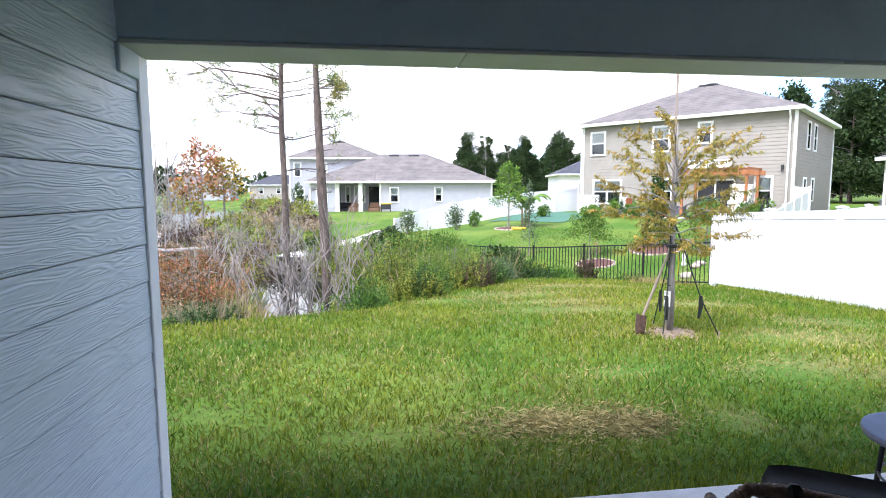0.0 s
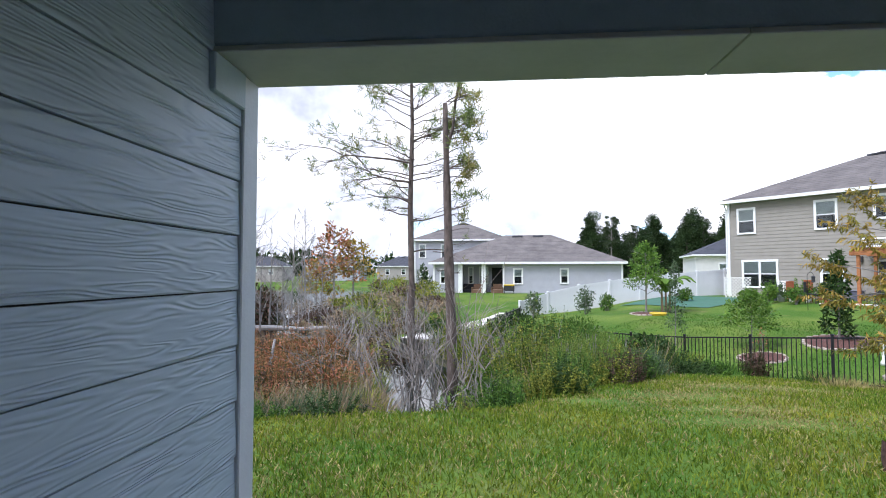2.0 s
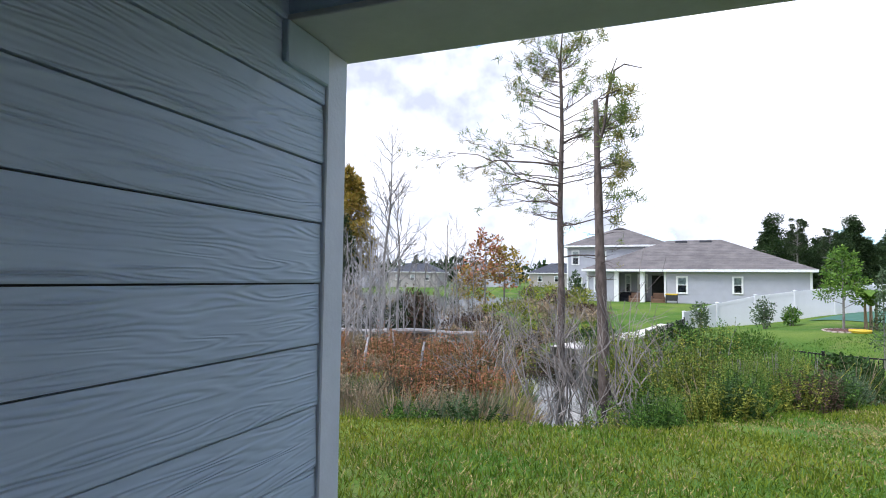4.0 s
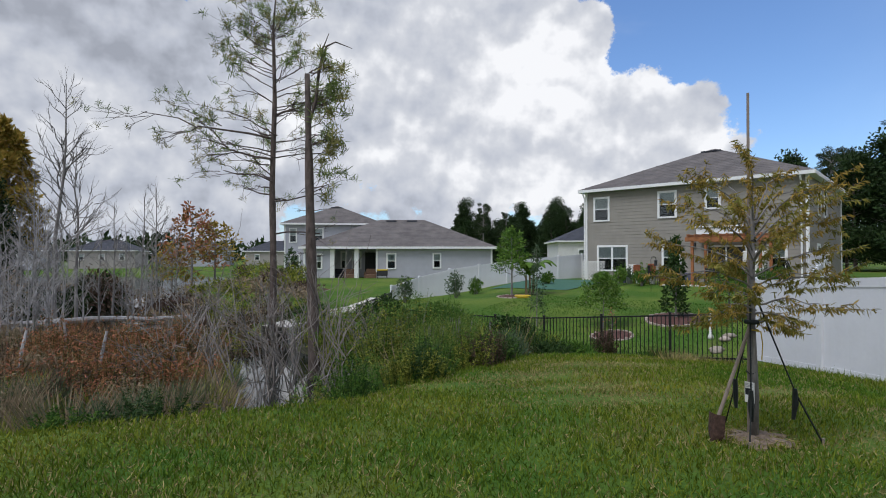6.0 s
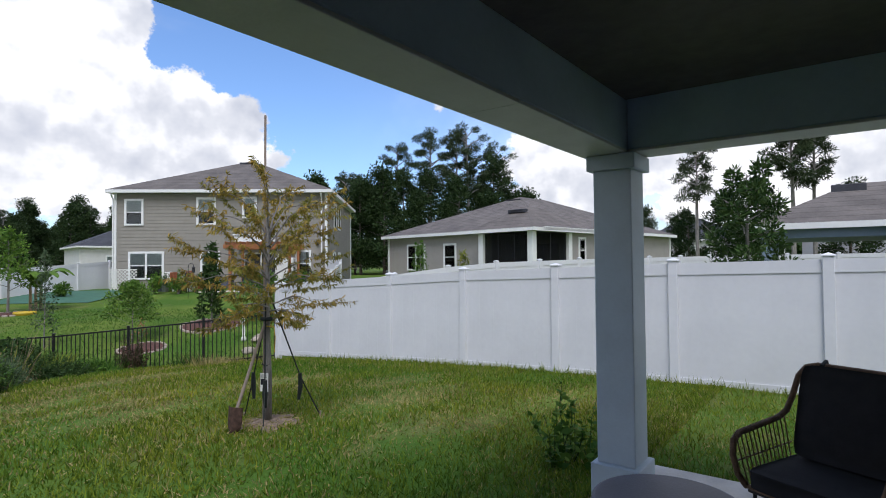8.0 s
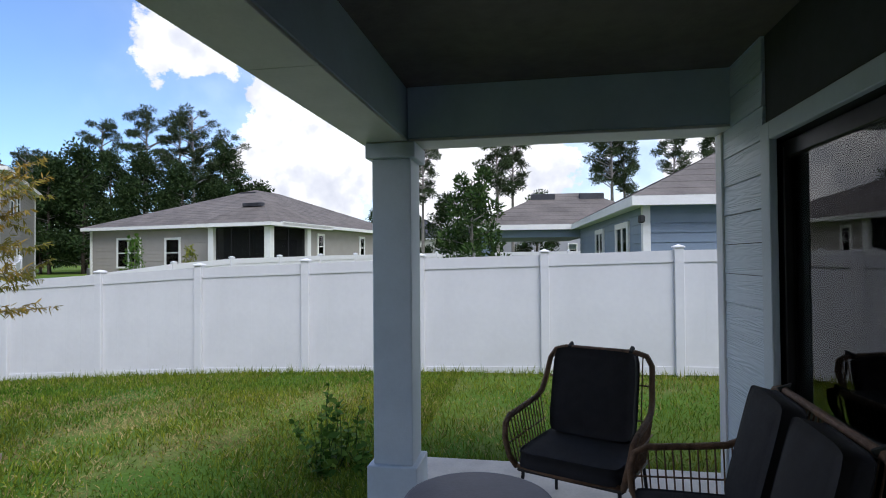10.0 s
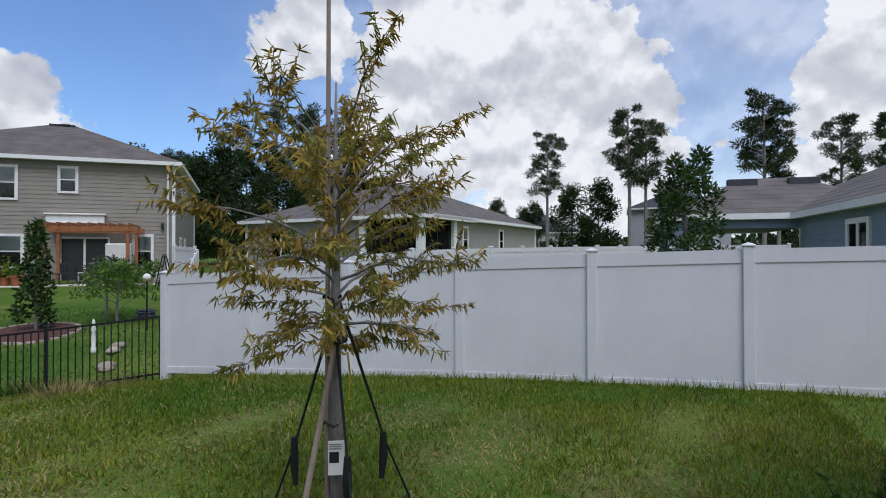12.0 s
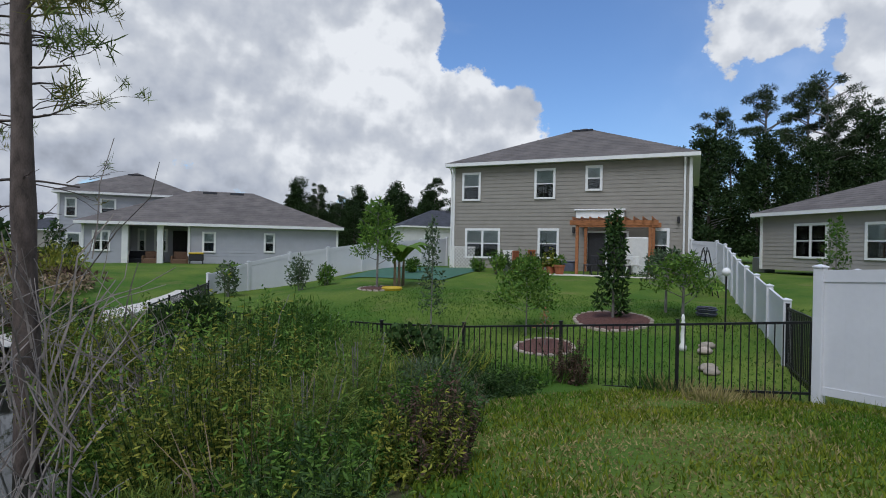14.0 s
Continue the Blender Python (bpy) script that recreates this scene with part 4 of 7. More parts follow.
def build_house_e():
    h = empty("house", pose(-7.9, 59.2, 0, 0, 0, -2), "two-storey pale grey house beyond the bungalow", "house")
    W, D, Z0, Z1 = 9.6, 10, 0.0, 5.25
    lap_walls(h, W, D, Z0, Z1, WALL_PALE, 0.3)
    hip_roof(h, 0, W, 0, D, Z1 + 0.12, 2.2)
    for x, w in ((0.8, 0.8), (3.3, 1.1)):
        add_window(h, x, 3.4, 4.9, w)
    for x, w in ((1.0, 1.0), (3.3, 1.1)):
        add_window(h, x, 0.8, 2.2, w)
    corner_trim(h, ((0, 0), (W, 0)), Z0, Z1 - 0.02)


def build_house_c():
    h = empty("house", pose(28.1, 27.0, 0, 0, 0, -99), "single-storey warm grey house with a screened corner porch", "house")
    W, D, Z0, Z1 = 12.7, 15, 0.75, 3.5
    for x0, x1, y0 in ((0, 9.25, 0), (9.25, W, 2.5)):
        m = Mesh()
        n = 14
        for k in range(n):
            a, b = Z0 + (Z1 - Z0) * k / n, Z0 + (Z1 - Z0) * (k + 1) / n
            m.add([(x0, y0 - 0.014, a), (x1, y0 - 0.014, a), (x1, y0, b), (x0, y0, b), (x0, y0 + 0.01, a), (x1, y0 + 0.01, a)], [(0, 1, 2, 3), (4, 5, 1, 0)])
        m.box(x0, x1, y0 + 0.002, D, Z0, Z1)
        tagged(part("wall", m, WALL_GREY, h), kind="stuff")
    hip_roof(h, 0, W, 0, D, Z1 + 0.12, 2.6)
    hip_roof(h, 9.1, W, -0.9, 4, Z1 + 0.06, 1.3, name="porch_roof")
    for x, z0, z1, w, dbl in WINDOWS_C:
        add_window(h, x, z0, z1, w, double=dbl)
    for x, y in ((9.3, -0.85), (W - 0.05, -0.85), (W - 0.05, 2.4)):
        m = Mesh()
        m.soft(x - 0.17, x + 0.17, y - 0.17, y + 0.17, Z0, Z1 - 0.1, 0.01)
        part("porch_column", m, WHITE_TRIM, h, "white square porch column")
    m = Mesh()
    for x in (10.4, 11.5):
        m.box(x, x + 0.05, -0.86, -0.82, Z0, Z1 - 0.15)
    m.box(9.45, W - 0.2, -0.86, -0.82, Z0 + 0.9, Z0 + 0.95)
    m.box(W - 0.07, W - 0.03, 0.7, 0.75, Z0, Z1 - 0.15)
    part("screen_frame", m, BLACK_METAL, h, "black screen frame")
    for q in ((9.48, W - 0.23, -0.845, -0.835, Z0 + 0.02, Z1 - 0.1), (W - 0.055, W - 0.045, -0.66, 2.2, Z0 + 0.02, Z1 - 0.1)):
        m = Mesh()
        m.box(*q)
        part("screen", m, SCREEN, h, "black insect screen")
    m = Mesh()
    m.box(9.9, 12.0, 2.44, 2.49, Z0, Z0 + 2.1)
    part("patio_door", m, DARK, h, "dark glazed patio door")
    m = Mesh()
    m.soft(9.1, W + 0.1, -1.0, 2.5, Z0 - 0.6, Z0 + 0.02, 0.02)
    part("porch_slab", m, CONCRETE, h)
    side = pose(W, 0, 0, 0, 0, 90)
    add_window(h, 3.7, 1.75, 3.2, 0.75, turn=side)
    add_window(h, 8.7, 1.75, 3.2, 0.75, turn=side)
    corner_trim(h, ((0, 0), (W, 2.5), (W, D)), Z0, Z1 - 0.02)
    m = Mesh()
    m.soft(-1.2, -0.4, 0.6, 1.4, 0.5, 1.35, 0.05)
    ac = tagged(make("air_conditioner", m, STEEL), "grey outdoor air conditioning unit", "air conditioner")
    ac.matrix_world = pose(28.1, 27.0, 0, 0, 0, -99)


WINDOWS_C = [(2.8, 1.35, 3.05, 1.75, True), (5.9, 1.35, 3.0, 1.1, False)]


def build_house_d():
    h = empty("house", pose(11.3, -0.2, 0, 0, 0, -86), "single-storey blue-grey house with a brown shingled roof", "house")
    W, D, Z0, Z1 = 13.0, 8.5, 0.2, 2.75
    lap_walls(h, W, D, Z0, Z1, WALL_BLUE, 0.178)
    hip_roof(h, 0, W, 0, 13, Z1 + 0.1, 3.3, overhang=0.32)
    corner_trim(h, ((0, 0),), Z0, Z1 - 0.02)
    side = pose(0, 0, 0, 0, 0, 90)
    for x, w in ((1.9, 1.3), (4.7, 1.2)):
        add_window(h, x, 0.9, 2.5, w, turn=side @ pose(0, 0, 0, 0, 0, 180) @ pose(-2 * x, 0, 0), double=True)
    m = Mesh()
    m.box(-3.4, 0.2, 8.5, 13.5, 2.45, 2.75)
    for x, y in ((-3.4, 8.5), (-3.4, 13.2)):
        m.box(x, x + 0.3, y, y + 0.3, Z0, 2.45)
    part("porch_frame", m, WALL_BLUE, h, "blue-grey porch beam and columns")
    hip_roof(h, -3.4, 3, 8.6, 13.5, 2.86, 1.35, name="porch_roof", overhang=0.3)
    m = Mesh()
    m.soft(-0.16, -0.06, -0.22, -0.06, 2.38, 2.52, 0.02)
    part("wall_lamp", m, DARK, h, "small dark corner lamp")


for f in (build_house_a, build_house_b, build_house_e, build_house_c, build_house_d):
    f()


# ---------- plants ----------
def ball(n, center, radii, shell=0.5):
    """Points in an ellipsoid, more of them near its skin."""
    d = rng.normal(size=(n, 3))
    d /= np.linalg.norm(d, axis=1, keepdims=True)
    r = (shell + (1 - shell) * rng.random(n)) ** 0.6
    return np.asarray(center) + d * r[:, None] * np.asarray(radii), d


def leaf_cloud(m, n, center, radii, length, width, droop=0.0, shell=0.4, up=0.2):
    p, d = ball(n, center, radii, shell)
    way = d + rng.normal(size=(n, 3)) * 0.7 + np.array((0, 0, up - droop))
    m.blades(p, way, length * (0.6 + 0.8 * rng.random(n)), width * (0.6 + 0.8 * rng.random(n)))


def wobble_path(a, b, n, amount):
    a, b = np.asarray(a, float), np.asarray(b, float)
    t = np.linspace(0, 1, n)
    p = a + (b - a) * t[:, None]
    off = np.cumsum(rng.normal(size=(n, 3)), 0) * amount
    off -= t[:, None] * off[-1]
    return p + off


def branch_out(m, tips, start, way, length, radius, depth, spread=0.6, lift=0.15, kids=(2, 4), sides=4, thin=0.55):
    """A limb that splits into thinner ones; tips collects the ends of the thinnest."""
    way = np.asarray(way, float) / np.linalg.norm(way)
    end = np.asarray(start) + way * length
    pts = wobble_path(start, end, 4, length * 0.045)
    m.tube([tuple(p) for p in pts], [radius, radius * 0.85, radius * 0.7, radius * 0.5], sides, caps=False)
    if depth == 0:
        tips.append((pts[1], end))
        return
    for _ in range(rng.integers(*kids)):
        f = rng.uniform(0.35, 1.0)
        at = pts[0] + (pts[-1] - pts[0]) * f
        w = way + rng.normal(size=3) * spread + np.array((0, 0, lift))
        branch_out(m, tips, at, w, length * rng.uniform(0.45, 0.75), radius * thin, depth - 1, spread, lift, kids, 3, thin)


def bare_tree(x, y, height, label, mat=None, radius=None, kids=(2, 4), upright=True, z=None):
    z = gz(x, y) - 0.1 if z is None else z
    t = empty("bare_tree", pose(x, y, z), label, "tree", group="dead trees in the pond")
    r = radius or height * 0.011
    m = Mesh()
    lean = rng.normal(size=2) * height * 0.025
    trunk = wobble_path((0, 0, 0), (lean[0], lean[1], height), 9, height * 0.006)
    m.tube([tuple(p) for p in trunk], list(np.linspace(r, r * 0.15, 9)), 6)
    part("trunk", m, mat or BARK_GREY, t)
    m, tips = Mesh(), []
    for k in range(int(10 + height * 1.6)):
        f = rng.uniform(0.22, 0.97)
        at = trunk[0] + (trunk[-1] - trunk[0]) * f
        a = rng.random() * 6.28
        w = np.array((math.cos(a), math.sin(a), 1.1 if upright else 0.4))
        branch_out(m, tips, at, w, height * 0.2 * (1.1 - f * 0.7), r * 0.42 * (1.1 - f * 0.6), 2, 0.45, 0.25, kids, 3)
    tagged(part("branch", m, mat or BARK_GREY, t), kind="stuff")
    return t


def thicket(x, y, n, spread, height, label, mat, name="dead_shrub", arch=0.6, depth=2):
    """Many stems from one foot."""
    z = gz(x, y) - 0.1
    t = empty(name, pose(x, y, z), label, "shrub")
    m, tips = Mesh(), []
    for k in range(n):
        a = rng.random() * 6.28
        out = rng.random() ** 0.7 * spread
        foot = (math.cos(a) * out * 0.3, math.sin(a) * out * 0.3, 0)
        w = np.array((math.cos(a) * out, math.sin(a) * out, height * (0.55 + 0.5 * rng.random())))
        branch_out(m, tips, foot, w, np.linalg.norm(w) * 0.72, rng.uniform(0.012, 0.026), depth, 0.45, 0.05, (2, 4), 4, 0.6)
    tagged(part("stem", m, mat, t), kind="stuff")
    return t, tips


def needles(m, at, size, n):
    """A tuft of long pine needles."""
    d = rng.normal(size=(n, 3)) + np.array((0, 0, 0.35))
    p = np.asarray(at) + rng.normal(size=(n, 3)) * size * 0.25
    m.blades(p, d, size * (0.6 + 0.6 * rng.random(n)), np.full(n, size * 0.085))


def pine_trunk(t, pts, radii):
    m = Mesh()
    dense = []
    rr = []
    P = np.array(pts, float)
    for i in range(len(P) - 1):
        for k in range(4):
            f = k / 4
            dense.append(P[i] * (1 - f) + P[i + 1] * f)
            rr.append((radii[i] * (1 - f) + radii[i + 1] * f) * (1 + 0.06 * rng.normal()))
    dense.append(P[-1])
    rr.append(radii[-1])
    m.tube([tuple(p) for p in dense], rr, 12)
    part("trunk", m, BARK, t, smooth=True)


def build_tall_pine():
    x, y = -3.0, 21.3
    z = -1.7
    t = empty("pine_tree", pose(x, y, z), "tall slender pine with thin airy needle tufts", "tree")
    H = 12.9
    pts = [(0, 0, 0), (0.05, 0, 3), (-0.02, 0.05, 6), (0.06, 0, 9), (0.0, 0, 11.5), (0.1, 0, H)]
    pine_trunk(t, pts, [0.145, 0.12, 0.10, 0.075, 0.045, 0.015])
    limbs, green, pale = Mesh(), Mesh(), Mesh()
    for k in range(58):
        h = 4.2 + (H - 5.4) * rng.random() ** 0.6
        f = (h - 5.2) / (H - 5.2)
        a = rng.random() * 6.28
        ln = (1.45 * (1 - f) ** 0.6 + 0.65) * rng.uniform(0.6, 1.0)
        w = np.array((math.cos(a), math.sin(a) * 0.8, 0.1 + 0.6 * f))
        tips = []
        base = np.array([float(np.interp(h, [p[2] for p in pts], [p[i] for p in pts])) for i in range(3)])
        branch_out(limbs, tips, base, w, ln * 0.95, 0.026 * (1.15 - f * 0.7), 2, 0.38, 0.16, (2, 4), 4, 0.5)
        for s, e in tips:
            if rng.random() < 0.66 + 0.3 * f:
                needles(green if rng.random() < 0.68 else pale, e, 0.23, 22)
            elif rng.random() < 0.3:
                needles(pale, e, 0.18, 14)
    # the long low limb that reaches over the pond
    for zz, reach in ((7.6, 3.2), (6.9, 2.2), (8.4, -1.2)):
        tips = []
        branch_out(limbs, tips, (0, 0, zz), (-reach, 0.2, 0.55), abs(reach) * 0.8, 0.045, 3, 0.3, 0.05, (3, 5), 5, 0.55)
        for s, e in tips:
            if rng.random() < 0.6:
                needles(pale if rng.random() < 0.5 else green, e, 0.22, 20)
    tagged(part("limb", limbs, BARK, t), kind="stuff")
    tagged(part("crown", green, NEEDLE, t, "green needle tufts"), kind="stuff")
    tagged(part("faded_crown", pale, NEEDLE_YELLOW, t, "yellowing needle tufts"), kind="stuff")


def build_broken_pine():
    x, y = -1.23, 16.3
    z = -1.6
    t = empty("pine_tree", pose(x, y, z), "thick pine trunk with a broken top and few live tufts", "tree")
    H = 8.2
    pts = [(0.12, 0, 0), (0.07, 0, 2), (0.0, 0, 4), (-0.05, 0, 6), (-0.1, 0, H)]
    pine_trunk(t, pts, [0.165, 0.145, 0.125, 0.10, 0.07])
    m = Mesh()
    m.tube([(-0.05, 0, 6.9), (0.12, 0, 7.5), (0.2, 0, 8.3), (0.38, 0, 8.95), (0.62, 0.05, 9.1), (1.05, 0.05, 8.95)], [0.05, 0.045, 0.04, 0.03, 0.018, 0.008], 6)
    m.tube([(0.2, 0, 8.3), (0.3, 0, 8.9), (0.45, 0, 9.3)], [0.03, 0.02, 0.008], 5)
    part("dead_snag", m, BARK, t, "bare curved dead branch")
    limbs, green, pale = Mesh(), Mesh(), Mesh()
    for k in range(17):
        h = rng.uniform(5.0, 8.3)
        a = rng.uniform(-0.9, 0.9)
        tips = []
        branch_out(limbs, tips, (-0.05, 0, h), (math.cos(a), math.sin(a), 0.25), rng.uniform(0.4, 0.75), 0.018, 2, 0.4, 0.12, (2, 4), 4)
        for s, e in tips:
            if rng.random() < 0.75:
                needles(green if rng.random() < 0.5 else pale, e, 0.23, 26)
    for k in range(10):
        h = rng.uniform(2.5, 6.5)
        a = rng.random() * 6.28
        tips = []
        branch_out(limbs, tips, (0, 0, h), (math.cos(a), math.sin(a), 0.1), rng.uniform(0.3, 0.6), 0.012, 1, 0.5, -0.05)
    tagged(part("limb", limbs, BARK, t), kind="stuff")
    tagged(part("crown", green, NEEDLE, t, "green needle tufts"), kind="stuff")
    tagged(part("faded_crown", pale, NEEDLE_YELLOW, t, "yellowing needle tufts"), kind="stuff")


def build_sapling():
    """Staked young cypress on the lawn."""
    x, y = 3.78, 6.38
    z = gz(x, y)
    t = empty("cypress_sapling", pose(x, y, z - 0.03), "young cypress with sparse gold-green feathery leaves", "tree")
    m = Mesh()
    m.tube([(0, 0, 0), (0.01, 0, 0.5), (-0.01, 0, 1.1), (0.0, 0, 1.8), (0.01, 0.01, 2.3), (0.0, 0, 2.6)], [0.042, 0.036, 0.03, 0.022, 0.012, 0.006], 10)
    part("trunk", m, BARK_GREY, t, smooth=True)
    twigs, gold, green = Mesh(), Mesh(), Mesh()
    for k in range(30):
        f = k / 29
        h = 1.12 + 0.98 * f
        a = k * 2.4 + rng.normal() * 0.3
        ln = (0.62 + 0.2 * math.sin(3.1 * min(1, f * 1.1)) + 0.12 * f) * rng.uniform(0.72, 1.08)
        rise = -0.02 + 0.95 * f ** 1.2
        w = np.array((math.cos(a), math.sin(a), rise))
        w /= np.linalg.norm(w)
        end = np.array((0, 0, h)) + w * ln
        pts = wobble_path((0, 0, h), end, 8, 0.012)
        pts[:, 2] += 0.10 * np.sin(np.linspace(0, math.pi, 8)) * (0.4 + f) - 0.10 * (1 - f) * np.linspace(0, 1, 8) ** 2
        twigs.tube([tuple(p) for p in pts], list(np.linspace(0.010, 0.0022, 8)), 5, caps=False)
        lines = [pts]
        for j in range(9):
            q = pts[rng.integers(2, 8)]
            d = w * 0.8 + rng.normal(size=3) * (0.5, 0.5, 0.3)
            sub = wobble_path(q, q + d * rng.uniform(0.1, 0.26), 5, 0.008)
            twigs.tube([tuple(p) for p in sub], list(np.linspace(0.003, 0.0012, 5)), 3, caps=False)
            lines.append(sub)
        for line in lines:
            L = line[-1] - line[0]
            n = int(np.linalg.norm(L) * 150)
            if n < 2:
                continue
            u = rng.uniform(0.22 if line is pts else 0.05, 1.0, n)
            p = line[0] + L * u[:, None] + rng.normal(size=(n, 3)) * 0.006
            d = rng.normal(size=(n, 3)) * 0.45 + L / np.linalg.norm(L) * 0.35 + np.array((0, 0, -0.55))
            dst = gold if rng.random() < 0.6 else green
            dst.blades(p, d, rng.uniform(0.035, 0.08, n), rng.uniform(0.007, 0.014, n))
    tagged(part("twig", twigs, BARK_GREY, t), kind="stuff")
    tagged(part("crown", green, LEAF_CYPRESS, t, "olive-green feathery leaves"), kind="stuff")
    tagged(part("turning_leaves", gold, LEAF_GOLD, t, "leaves turning gold"), kind="stuff")
    # ring of bare soil
    m = Mesh()
    n = 40
    ring = [(0.31 * (1 + 0.18 * math.sin(5 * a) + 0.1 * math.sin(9 * a + 1)), a) for a in [2 * math.pi * k / n for k in range(n)]]
    verts = [(x, y, gz(x, y) + 0.05)]
    for f, up in ((0.35, 0.05), (0.75, 0.03), (1.0, 0.006)):
        verts += [(x + r * f * math.cos(a), y + r * f * math.sin(a), gz(x + r * f * math.cos(a), y + r * f * math.sin(a)) + up + 0.008 * rng.normal()) for r, a in ring]
    faces = [(0, 1 + k, 1 + (k + 1) % n) for k in range(n)]
    for j in range(2):
        faces += [(1 + j * n + k, 1 + (j + 1) * n + k, 1 + (j + 1) * n + (k + 1) % n, 1 + j * n + (k + 1) % n) for k in range(n)]
    m.add(verts, faces)
    tagged(make("soil_ring", m, BARE_SOIL, smooth=True), "ring of bare brown soil under the sapling", "soil", kind="structure")
    # stake
    st = empty("tree_stake", pose(x - 0.01, y + 0.055, z), "long weathered grey pole tied to the sapling", "stake")
    m = Mesh()
    m.tube([(0, 0, -0.2), (0.012, 0, 1.6), (0.02, 0, 3.27)], [0.017, 0.015, 0.012], 8)
    part("pole", m, STAKE, st)
    for h in (0.62, 1.34, 1.86):
        m = Mesh()
        m.tube([(0.01 + 0.034 * math.cos(a), -0.028 + 0.056 * math.sin(a), h + 0.012 * math.sin(3 * a)) for a in [0.524 * k for k in range(13)]], 0.006, 5)
        part("tie", m, STRAP, st, "black tie round pole and trunk")
    # straps to ground pegs
    for k, (ax, ay) in enumerate(((0.5, -0.25), (-0.24, -0.26), (0.05, 0.5))):
        s = empty("tree_strap", pose(x, y, z), "black webbing strap tied from trunk to ground", "strap", group="sapling straps")
        gx = gz(x + ax, y + ay) - z
        for name, off in (("webbing", 0.0), ("webbing", 0.022)):
            m = Mesh()
            a, b = Vector((0.03 * (1 if ax > 0 else -1) + off, off, 1.33)), Vector((ax * 0.62, ay * 0.62, 0.33 * 1.33 + gx * 0.6))
            m.tube([a, (a + b) / 2, b], 0.008, 4)
            part(name, m, STRAP, s)
        m = Mesh()
        m.tube([(ax * 0.62, ay * 0.62, 0.44 + gx * 0.6), (ax, ay, gx)], 0.008, 4)
        part("cord", m, STRAP, s)
        m = Mesh()
        m.tube([(ax * 0.6, ay * 0.6, 0.5), (ax * 0.61, ay * 0.6, 0.36), (ax * 0.57, ay * 0.58, 0.22)], [0.02, 0.028, 0.016], 5)
        part("loose_end", m, STRAP, s)
        m = Mesh()
        m.tube([(ax * 0.99, ay * 0.99, gx + 0.06), (ax, ay, gx - 0.1)], 0.012, 5)
        part("peg", m, STAKE, s)
    m = Mesh()
    m.tube([(x + 0.05 * math.cos(a), y + 0.05 * math.sin(a), z + 1.02 + 0.01 * math.sin(2 * a)) for a in [0.63 * k for k in range(11)]], 0.007, 5)
    m.tube([(x + 0.04, y - 0.05, z + 1.02), (x + 0.05, y - 0.06, z + 0.9), (x + 0.04, y - 0.06, z + 0.75)], 0.006, 4)
    tagged(make("tree_tie", m, YELLOW), "yellow cord tied round the trunk", "cord")
    # plant label hanging on the trunk
    tag = empty("plant_tag", pose(x - 0.075, y - 0.045, z + 0.46, 0, 0, -65), "white printed nursery tag on the trunk", "tag")
    m = Mesh()
    m.soft(-0.045, 0.045, -0.002, 0.002, -0.1, 0.09, 0.001)
    part("card", m, PLASTIC_WHITE, tag)
    m = Mesh()
    m.box(-0.038, 0.015, -0.0045, -0.0025, -0.03, 0.03)
    part("picture", m, CUSHION, tag, "dark printed picture")
    m = Mesh()
    for k in range(3):
        m.box(-0.038, 0.03, -0.0045, -0.0025, 0.045 + k * 0.012, 0.05 + k * 0.012)
    part("print_lines", m, STEEL, tag)
    # shovel leaning on the sapling
    s = empty("shovel", pose(3.38, 6.36, gz(3.38, 6.36)), "rusty shovel leaning against the sapling", "shovel")
    m = Mesh()
    m.tube([(0.02, 0, 0.22), (0.13, 0.0, 0.5), (0.36, 0.0, 1.08)], [0.018, 0.016, 0.016], 8)
    part("handle", m, STAKE, s, "worn wooden handle")
    m = Mesh()
    m.soft(0.32, 0.42, -0.05, 0.05, 1.08, 1.12, 0.012)
    part("grip", m, STRAP, s)
    m = Mesh()
    rows = []
    for i in range(7):
        f = i / 6
        w = 0.115 * (1 - max(0, f - 0.55) ** 2 * 3.6)
        rows.append([(-0.03 - 0.02 * f + 0.05 * (k / 3 - 1) ** 2, w * (k / 3 - 1), 0.27 - 0.27 * f) for k in range(7)])
    V = [p for r in rows for p in r] + [(p[0] - 0.006, p[1], p[2]) for r in rows for p in r]
    F = []
    for i in range(6):
        for k in range(6):
            a = i * 7 + k
            F += [(a, a + 1, a + 8, a + 7), (a + 49, a + 56, a + 57, a + 50)]
    m.add(V, F)
    part("blade", m, RUST, s, "rust-brown blade")


